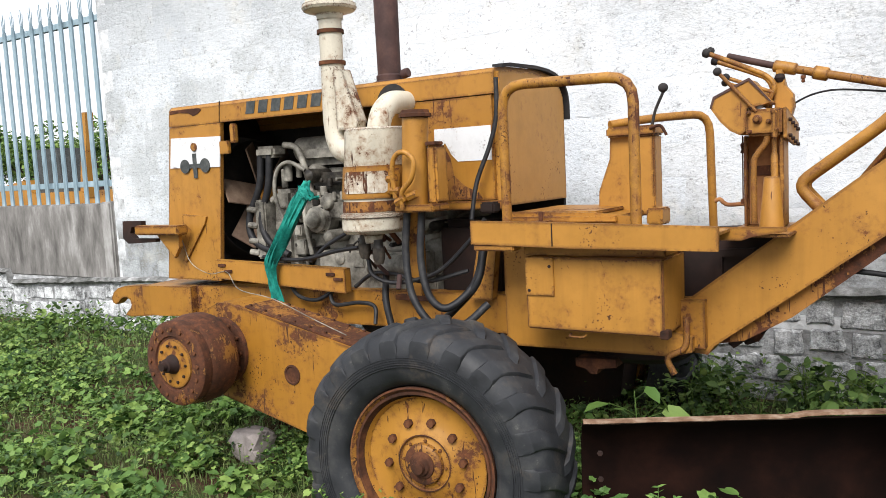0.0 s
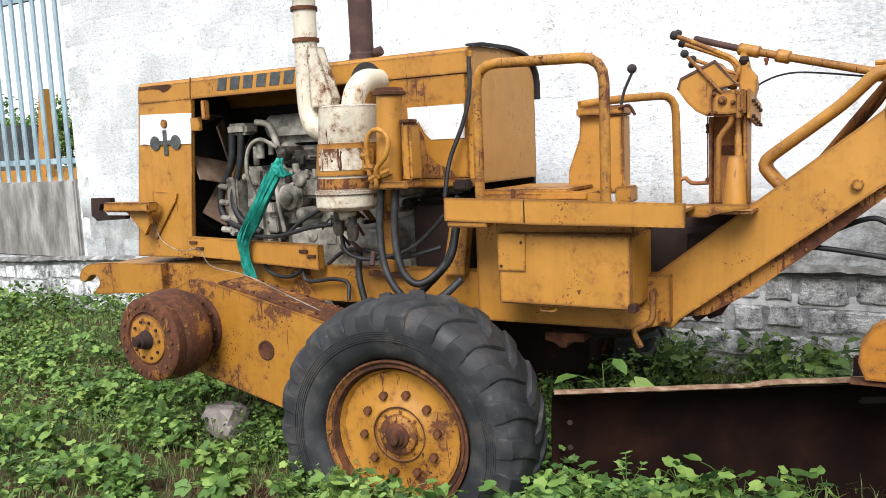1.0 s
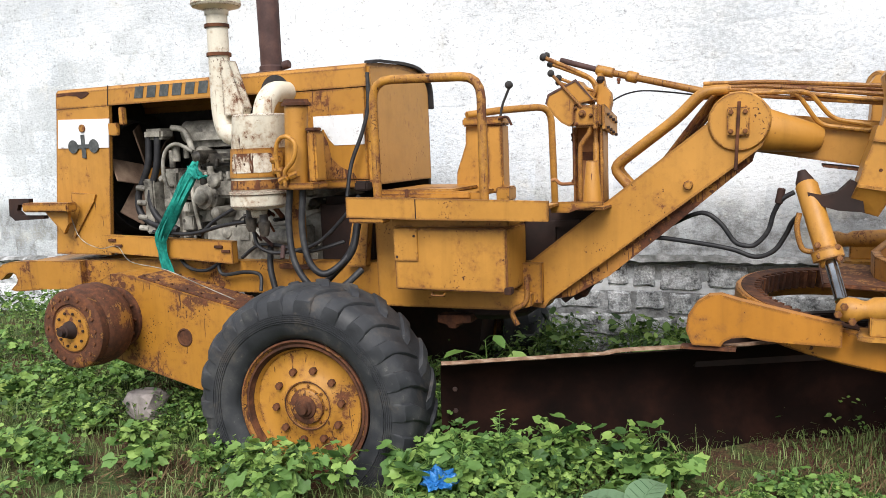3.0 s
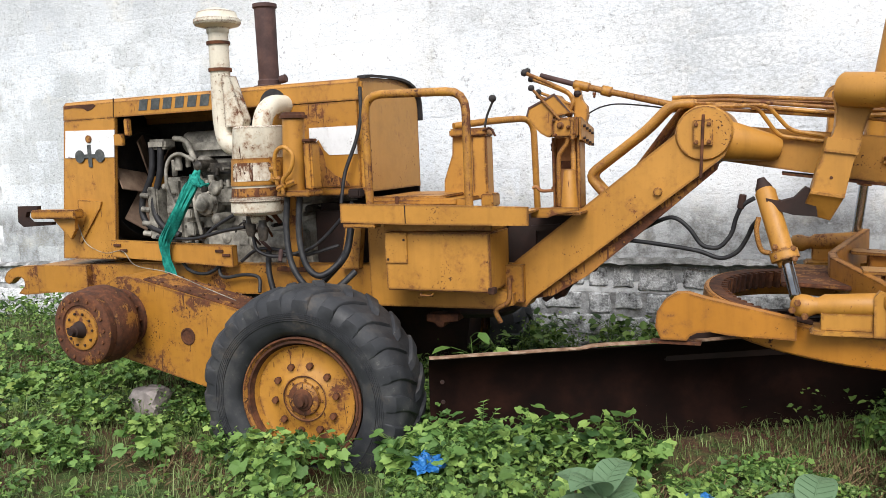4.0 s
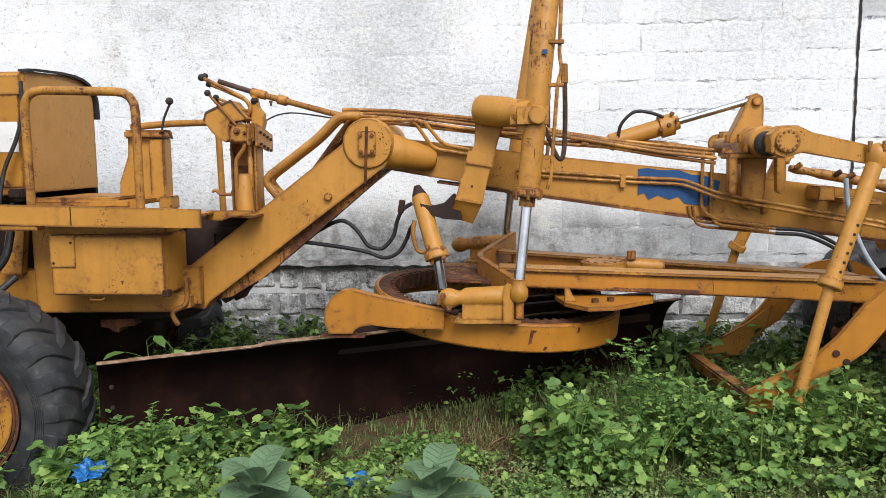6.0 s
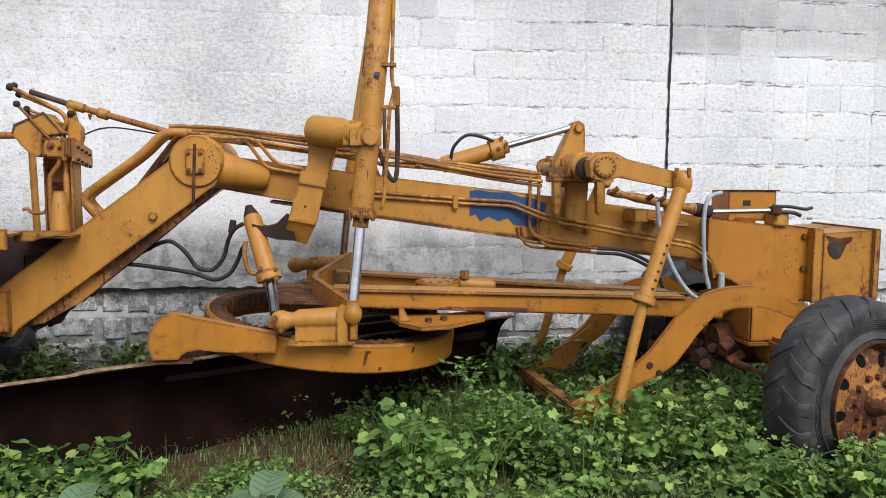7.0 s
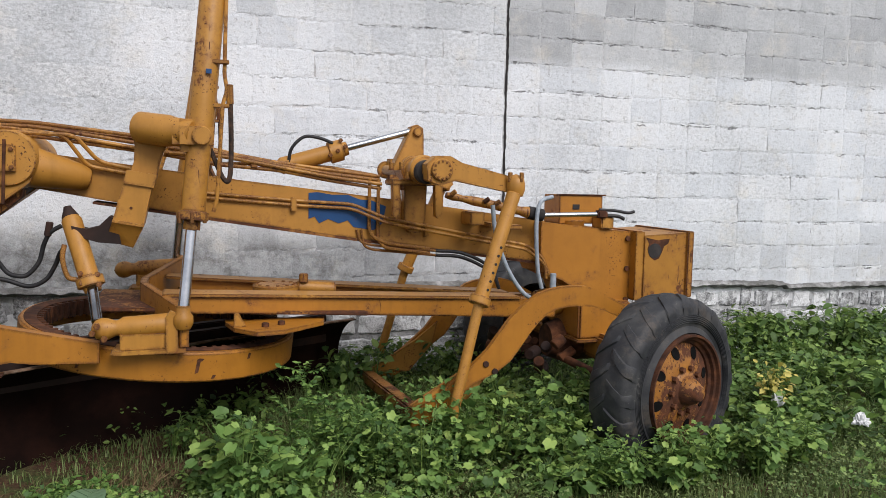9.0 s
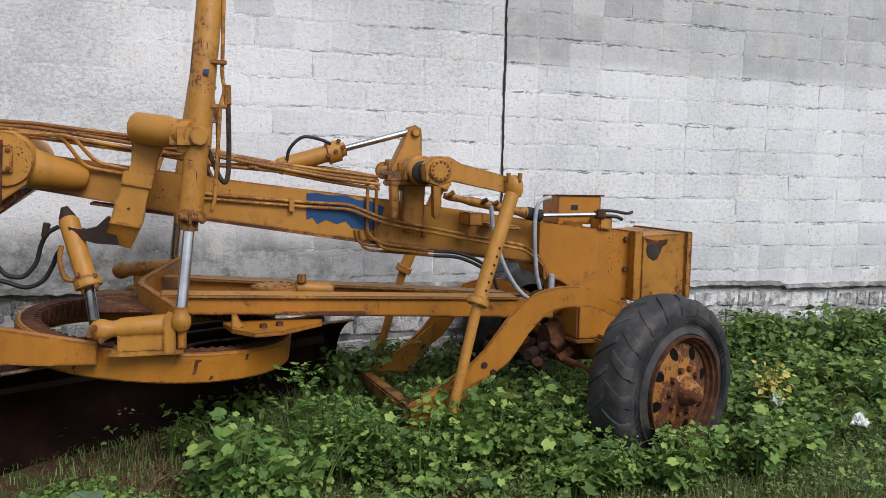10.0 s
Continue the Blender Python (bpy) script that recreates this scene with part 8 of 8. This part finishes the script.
def grass():
    rng = np.random.default_rng(8)
    n = 150000
    x = np.where(rng.random(n) < 0.5, rng.uniform(0.3, 7.5, n), rng.uniform(-11, 9.5, n))
    y = np.where(rng.random(n) < 0.2, rng.uniform(-6, 1.6, n), 1.6 + 4.05 * rng.random(n) ** 1.25)
    z = np.array([ground_height(a, b) for a, b in zip(x, y)])
    h = rng.uniform(0.04, 0.14, n) * np.where((rng.random(n) < 0.1) & (x < 3), 1.7, 1.0) * np.where((x > 3.0) & (y < 3.1), 0.8, 1.0)
    h *= np.where((x < -2.6) & (y < 2.8), 0.65, 1.0) * np.where((x > 0.0) & (x < 1.7), 0.5, 1.0)
    for cx, cy, rx, ry in ((-4.3, 2.55, 0.6, 0.22), (-3.1, 2.5, 0.6, 0.2), (-2.05, 2.85, 0.35, 0.2), (0.6, 3.3, 0.8, 0.25)):
        bare = (((x - cx) / rx) ** 2 + ((y - cy) / ry) ** 2 < rng.uniform(0.3, 1.5, n)) & (rng.random(n) < 0.85)
        h = np.where(bare, 0.004, h)
    a, lean, w = rng.uniform(0, 2 * math.pi, n), rng.uniform(0.1, 1.2, n), rng.uniform(0.0015, 0.0042, n)
    dx, dy = np.cos(a), np.sin(a)
    base = np.stack([x, y, z], 1)
    wv = np.stack([-dy * w, dx * w, 0 * w], 1)
    mid = base + np.stack([dx * h * lean * 0.35, dy * h * lean * 0.35, h * 0.65], 1)
    tip = base + np.stack([dx * h * lean, dy * h * lean, h * (1 - 0.25 * lean)], 1)
    v = np.stack([base - wv, base + wv, mid + wv * 0.7, mid - wv * 0.7, tip], 1)
    me = bpy.data.meshes.new("grass")
    o = (np.arange(n) * 5)[:, None]
    me.from_pydata(v.reshape(-1, 3).tolist(), [], (o + np.array([[0, 1, 2, 3]])).tolist() + (o + np.array([[3, 2, 4]])).tolist())
    me.materials.append(GRASS)
    tagged(new("grass", me), "short green and yellowing grass between the weeds", "grass", kind="stuff")
    n = 2600
    c = rng.integers(0, 9, n)
    cx, cy = np.array([0.5, 1.0, -2.7, 0.6, 0.1, 2.5, 0.95, 1.6, 2.75])[c], np.array([3.3, 3.5, 2.55, 2.9, 3.1, 2.85, 3.73, 3.38, 3.2])[c]
    x, y = cx + rng.normal(0, 0.35, n), cy + rng.normal(0, 0.16, n)
    z = np.array([ground_height(p, q) for p, q in zip(x, y)])
    a, l, w = rng.uniform(0, 2 * math.pi, n), rng.uniform(0.03, 0.15, n), rng.uniform(0.0015, 0.004, n)
    base = np.stack([x, y, z + 0.01], 1)
    tip = base + np.stack([np.cos(a) * l, np.sin(a) * l, rng.uniform(0, 0.12, n)], 1)
    wv = np.stack([-np.sin(a) * w, np.cos(a) * w, w], 1)
    v = np.stack([base - wv, base + wv, tip + wv * 0.4, tip - wv * 0.4], 1)
    me = bpy.data.meshes.new("dry_grass")
    me.from_pydata(v.reshape(-1, 3).tolist(), [], ((np.arange(n) * 4)[:, None] + np.array([[0, 1, 2, 3]])).tolist())
    me.materials.append(DRY)
    tagged(new("dry_grass", me), "matted brown dry grass stalks on bare soil", "dry grass", kind="stuff")


def leafy_plant(name, at, height, spread, count, size, shape, faces, material, label, seed, group=""):
    """A plant with a few stems and leaves held out on stalks."""
    rng = np.random.default_rng(seed)
    root = thing(name, at, label, "weed", group)
    stems, P, Y, T, R, Z = B(), [], [], [], [], []
    for k in range(max(2, count // 9)):
        a = rng.uniform(0, 2 * math.pi)
        top = Vector(at) + Vector((math.cos(a) * spread * rng.uniform(0.1, 0.8), math.sin(a) * spread * rng.uniform(0.1, 0.8), height * rng.uniform(0.6, 1.0)))
        mid = Vector(at).lerp(top, 0.5) + Vector((0, 0, height * 0.12))
        path = smooth_path([Vector(at) + Vector((0, 0, -0.03)), mid, top], 5)
        tube(stems, path, [0.006 - 0.004 * i / len(path) for i in range(len(path))], 6)
        for i in range(9):
            q = path[int(rng.integers(len(path) // 3, len(path)))]
            b = rng.uniform(0, 2 * math.pi)
            e = q + Vector((math.cos(b), math.sin(b), 0.5)) * size * rng.uniform(0.5, 1.1)
            tube(stems, [q, (q + e) / 2 + Vector((0, 0, 0.008)), e], 0.0018, 4, False)
            P.append(e), Y.append(b + rng.normal(0, 0.4)), T.append(rng.normal(-0.2, 0.45)), R.append(rng.normal(0, 0.45)), Z.append(size * rng.uniform(0.4, 1.2))
    part("stalk", stems, LEAF, root, "", True)
    me = leaf_mesh("leaves", rng, np.array([tuple(p) for p in P]), np.array(Y), np.array(T), np.array(R), np.array(Z), shape, faces, material)
    me.shade_smooth()
    ob = new("leaves", me)
    ob.parent, ob.matrix_parent_inverse = root, Matrix.Translation(-root.location)
    return root


for k_, (x_, y_, h_) in enumerate(((-60, 41, 6.5), (-66, 44, 7.2), (-72, 42, 6.8), (-79, 46, 7.5), (-54, 46, 6.2), (-87, 45, 7.0))):
    far_tree((x_, y_, 0.1), h_, 50 + k_)
parked_loader((-22.8, 14.5, 0.1))
weeds()
grass()
rng_ = random.Random(21)
for k in range(122):
    if k >= 112:
        x, y, h = rng_.uniform(3.6, 4.5), rng_.uniform(2.6, 2.85), rng_.uniform(0.26, 0.38)
    elif k >= 90:
        x, y, h = rng_.uniform(4.7, 8.5), rng_.uniform(3.6, 5.4), rng_.uniform(0.22, 0.42)
    elif k >= 76:
        x, y, h = rng_.uniform(3.3, 4.75), rng_.uniform(2.62, 2.9), rng_.uniform(0.22, 0.38)
    elif k >= 64:
        x, y, h = rng_.uniform(-9, -5), rng_.uniform(2.6, 4.6), rng_.uniform(0.12, 0.22)
    elif k < 18:
        x = rng_.uniform(-1.5, -0.05)
        y, h = 3.2 + 0.48 * (x + 1.37) - rng_.uniform(0.12, 0.5), rng_.uniform(0.18, 0.34)
    elif k < 38:
        x, y = rng_.uniform(1.15, 3.3), rng_.uniform(3.0, 3.6)
        h = rng_.uniform(0.32, 0.58)
    elif k < 50:
        x, y, h = rng_.uniform(1.4, 4.4), rng_.uniform(2.7, 3.1), rng_.uniform(0.14, 0.24)
    else:
        x, y, h = rng_.uniform(-6.0, -1.9), rng_.uniform(2.4, 2.95), rng_.uniform(0.15, 0.26)
    leafy_plant("broadleaf_weed", (x, y, ground_height(x, y)), h, h * 0.6, 63 if k >= 18 else 45, rng_.uniform(0.075, 0.1) if k < 18 else rng_.uniform(0.045, 0.085), LOBED, LOBED_F, LEAF_PALE, "light green weed with broad lobed leaves", 100 + k, "broadleaf weeds")
for k, (x, y, h) in enumerate(((-2.3, 2.72, 0.2), (-2.1, 2.78, 0.25), (-1.93, 2.7, 0.27), (-1.75, 2.76, 0.28), (-2.02, 2.62, 0.18))):
    leafy_plant("broadleaf_weed", (x, y, ground_height(x, y)), h, 0.16, 45, 0.075, LOBED, LOBED_F, LEAF_PALE, "light green weed with broad lobed leaves", 600 + k, "broadleaf weeds")
for k in range(62):
    x, y = (rng_.uniform(-5.4, -2.8), rng_.uniform(2.3, 2.75)) if k < 14 else (rng_.uniform(-1.7, 3.4), rng_.uniform(2.35, 2.9)) if k < 34 else (rng_.uniform(0.0, 1.6), rng_.uniform(2.6, 3.6))
    leafy_plant("low_weed", (x, y, ground_height(x, y)), rng_.uniform(0.08, 0.16), 0.2, 60, 0.045, LOBED, LOBED_F, LEAF_PALE, "low light green weed with small lobed leaves", 700 + k, "low weeds")
leafy_plant("yellowed_weed", (5.02, 3.52, ground_height(5.02, 3.52)), 0.5, 0.17, 153, 0.06, OVATE, OVATE_F, LEAF_YELLOW, "small weed with yellowed pale leaves", 500)
for k in range(44):
    x, y = rng_.uniform(-1.4, 3.4) if k < 16 else rng_.uniform(-1.5, 0.2) if k < 36 else rng_.uniform(2.0, 3.4), rng_.uniform(4.9, 5.55)
    leafy_plant("broadleaf_weed", (x, y, ground_height(x, y)), 0.34, 0.2, 27, 0.09, OVATE, OVATE_F, LEAF, "dark green weed growing at the foot of the wall", 300 + k, "weeds along the wall")
leafy_plant("broadleaf_weed", (-1.3, 3.78, 0.03), 0.66, 0.13, 18, 0.14, OVATE, OVATE_F, LEAF, "weed with large round leaves growing under the platform", 401, "broadleaf weeds")

for k, (x, y, h, sz) in enumerate(((1.27, 3.42, 0.5, 0.1), (1.35, 3.34, 0.4, 0.085), (1.18, 3.36, 0.36, 0.085), (1.28, 3.3, 0.3, 0.08))):
    leafy_plant("maple_leaved_weed", (x, y, ground_height(x, y)), h, 0.17, 36, sz, LOBED, LOBED_F, LEAF_PALE, "bushy light green weed with large pointed lobed leaves", 820 + k, "bushy weeds by the blade")


for k, (x, y, h) in enumerate(((0.95, 4.05, 0.3), (1.08, 4.0, 0.26))):
    leafy_plant("dark_weed", (x, y, ground_height(x, y)), h, 0.16, 63, 0.05, OVATE, OVATE_F, LEAF, "dark green weed in the shade of the circle", 840 + k, "weeds by the blade")
for k, (x, y, h) in enumerate(((3.3, 3.62, 0.5), (3.45, 3.66, 0.44), (3.6, 3.6, 0.36), (3.12, 3.3, 0.4), (3.26, 3.28, 0.46), (3.4, 3.2, 0.34))):
    leafy_plant("broadleaf_weed", (x, y, ground_height(x, y)), h, 0.2, 54, 0.07, LOBED, LOBED_F, LEAF_PALE, "light green weed with broad lobed leaves", 845 + k, "broadleaf weeds")


for k in range(60):
    x, y, h = (rng_.uniform(5.6, 8.8), rng_.uniform(4.8, 5.45), rng_.uniform(0.36, 0.52)) if k < 26 else (rng_.uniform(4.5, 8.2), rng_.uniform(3.05, 4.8), rng_.uniform(0.18, 0.3))
    leafy_plant("dark_weed", (x, y, ground_height(x, y)), h, 0.3, 63, 0.1, OVATE, OVATE_F, LEAF, "spreading dark green weed with oval leaves", 900 + k, "spreading weeds")


def feathery_weed(at, height, seed):
    """A slender upright weed with pairs of small pale leaflets along its twigs."""
    rng = np.random.default_rng(seed)
    root = thing("feathery_weed", at, "slender upright pale green weed with small feathery leaflets", "weed", "feathery weeds")
    stems, P, Y, T, R, Z = B(), [], [], [], [], []
    lean = Vector((rng.normal(0, 0.06), rng.normal(0, 0.05), 0))
    path = smooth_path([Vector(at), Vector(at) + lean * 0.6 + Vector((0, 0, height * 0.5)), Vector(at) + lean + Vector((0, 0, height))], 7)
    tube(stems, path, [0.006 - 0.0003 * i for i in range(len(path))], 6)
    for q in path[4:]:
        for _ in range(3):
            b, ln = rng.uniform(0, 2 * math.pi), rng.uniform(0.08, 0.17)
            e = q + Vector((math.cos(b) * ln, math.sin(b) * ln, ln * rng.uniform(0.2, 0.8)))
            part("twig", tube(B(), [q, (q + e) / 2 + Vector((0, 0, 0.006)), e], 0.0016, 4, False), LEAF, root)
            for i in range(5):
                for side in (-1, 1):
                    P.append(q.lerp(e, 0.25 + 0.18 * i)), Y.append(b + side * 0.9), T.append(rng.normal(0.15, 0.3)), R.append(rng.normal(0, 0.4)), Z.append(rng.uniform(0.022, 0.042))
    part("stalk", stems, LEAF, root, "", True)
    me = leaf_mesh("leaves", rng, np.array([tuple(p) for p in P]), np.array(Y), np.array(T), np.array(R), np.array(Z), OVATE, OVATE_F, LEAF_PALE)
    ob = new("leaves", me)
    ob.parent, ob.matrix_parent_inverse = root, Matrix.Translation(-root.location)


for k, (x, y, h) in enumerate(((1.76, 3.4, 0.72), (1.86, 3.5, 0.56), (1.66, 3.46, 0.5), (2.05, 3.3, 0.42), (-0.95, 3.02, 0.36), (3.3, 2.75, 0.3))):
    feathery_weed((x, y, ground_height(x, y)), h, 860 + k)


def calotropis(at, seed, tall):
    """A stout plant of large thick grey-green oval leaves in opposite pairs."""
    rng = np.random.default_rng(seed)
    root = thing("large_leaf_plant", at, "young plant with large thick grey-green oval leaves", "plant", "large-leaf plants")
    part("stem", tube(B(), smooth_path([at, Vector(at) + Vector((0.02, 0, tall * 0.5)), Vector(at) + Vector((0, 0.01, tall))], 5), 0.012, 8), LEAF_GREY, root, "", True)
    for k in range(12):
        lv, z = k // 2, tall * (0.35 + 0.6 * (k // 2) / 6)
        a = (k % 2) * math.pi + lv * 1.5 + rng.normal(0, 0.15)
        up_, ln = 0.2 + 0.19 * lv + rng.normal(0, 0.08), (0.28 - 0.012 * lv) * rng.uniform(0.85, 1.1)
        bm, rows = B(), []
        for i in range(9):
            u = i / 8
            w = math.sin(math.pi * min(1, (u * 0.95 + 0.05)) ** 0.9) ** 0.62 * ln * 0.34
            pitch = up_ * (1 - 0.7 * u)
            c = Vector((u * ln * math.cos(pitch), 0, u * ln * math.sin(pitch)))
            rows.append([bm.verts.new(c + Vector((0, s * w, abs(s) * w * 0.25))) for s in (-1, -0.5, 0, 0.5, 1)])
        for p_, q_ in zip(rows, rows[1:]):
            for i in range(4):
                bm.faces.new((p_[i], p_[i + 1], q_[i + 1], q_[i]))
        bmesh.ops.transform(bm, matrix=Matrix.Translation(Vector(at) + Vector((0, 0, z))) @ Matrix.Rotation(a, 4, "Z"), verts=bm.verts)
        lf = part("leaf", bm, LEAF_GREY, root, "", True)
        rib = tube(B(), [Vector((u * ln * math.cos(up_ * (1 - 0.7 * u)), 0, u * ln * math.sin(up_ * (1 - 0.7 * u)) + 0.002)) for u in [i / 8 for i in range(8)]], 0.0028, 5)
        for i in (2, 3, 4, 5, 6):
            for s_ in (-1, 1):
                line = []
                for w_ in (0.0, 0.45, 0.85):
                    u = i / 8 + 0.09 * w_
                    half = math.sin(math.pi * min(1, (u * 0.95 + 0.05)) ** 0.9) ** 0.62 * ln * 0.34
                    pitch = up_ * (1 - 0.7 * u)
                    line.append(Vector((u * ln * math.cos(pitch), s_ * w_ * half, u * ln * math.sin(pitch) + w_ * half * 0.25 + 0.002)))
                tube(rib, [Matrix.Identity(4) @ p for p in line], 0.0011, 4, False)
        bmesh.ops.transform(rib, matrix=Matrix.Translation(Vector(at) + Vector((0, 0, z))) @ Matrix.Rotation(a, 4, "Z"), verts=rib.verts)
        part("midrib", rib, LEAF_GREY, lf, "pale midrib and veins")


calotropis((-0.17, 2.3, 0.05), 1, 0.38)
calotropis((0.62, 2.3, 0.08), 2, 0.38)

# ---- wall blocks and plinth stones ----
rng_ = random.Random(7)
variants = []
for k in range(10):
    me = bpy.data.meshes.new("block")
    bm = rough_block(0.334, 0.252, 0.003, 0.014, rng_, 0.03)
    bmesh.ops.recalc_face_normals(bm, faces=bm.faces)
    bm.to_mesh(me)
    bm.free()
    me.materials.append(BLOCKWASH)
    variants.append(me)
rest_v, rest_f, count = [], [], 0
for row in range(18):
    z = 0.94 + 0.24 * row - 0.12
    x = -8.17 + (0.16 if row % 2 else 0.0) + rng_.uniform(-0.03, 0.03)
    while x < 13.5:
        c, squeeze = x + 0.16, 1.0
        if x < 3.785 < x + 0.33:
            squeeze = max((3.783 - x) / 0.32, 0.1)
            c = x + 0.16 * squeeze
        me = rng_.choice(variants)
        if 1.4 < c < 9.2 and row < 12 and count < 300 and squeeze == 1.0:
            ob = new("block", me)
            ob.parent, ob.location = wall, (c + rng_.uniform(-0.012, 0.012), WALL + 0.004 + rng_.uniform(-0.0015, 0.001), z + rng_.uniform(-0.008, 0.008))
            ob.rotation_euler = (0, rng_.uniform(-0.014, 0.014), 0)
            count += 1
        else:
            o = len(rest_v)
            rest_v += [(v.co.x * squeeze + c, v.co.y * (0.35 if c < 1.4 else 1) + WALL + 0.004, v.co.z + z) for v in me.vertices]
            rest_f += [tuple(i + o for i in f.vertices) for f in me.polygons]
        x = x + 0.32 if squeeze == 1.0 else 3.823
me = bpy.data.meshes.new("blocks")
me.from_pydata(rest_v, [], rest_f)
me.materials.append(BLOCKWASH)
ob = new("blocks", me)
ob.parent = wall
tagged(ob, kind="stuff")
stones = []
for k in range(8):
    bm = rough_block(1.0, 1.0, 0.02, 0.05, rng_, 0.1)
    me = bpy.data.meshes.new("plinth_stone")
    bmesh.ops.recalc_face_normals(bm, faces=bm.faces)
    bm.to_mesh(me)
    bm.free()
    me.materials.append(RUBBLE)
    stones.append(me)
for row in range(4):
    x = -15.5 + rng_.uniform(0, 0.2)
    while x < 13.5:
        w = rng_.uniform(0.15, 0.3) if x > 3.4 else rng_.uniform(0.18, 0.5)
        h = rng_.uniform(0.15, 0.205)
        if -13 < x < 11:
            ob = new("plinth_stone", rng_.choice(stones))
            ob.parent = plinth
            ob.location, ob.scale = (x + w / 2, WALL + 0.012, ledge_height(x) - 0.15 - 0.2 * row + rng_.uniform(-0.02, 0.02)), (w - rng_.uniform(0.01, 0.04), 1, h)
        x += w


# ---- true size ----
for ob in list(scene.objects):
    if ob.parent is None and ob.type in {"MESH", "EMPTY"}:
        ob.matrix_basis = Matrix.Scale(S, 4) @ ob.matrix_basis
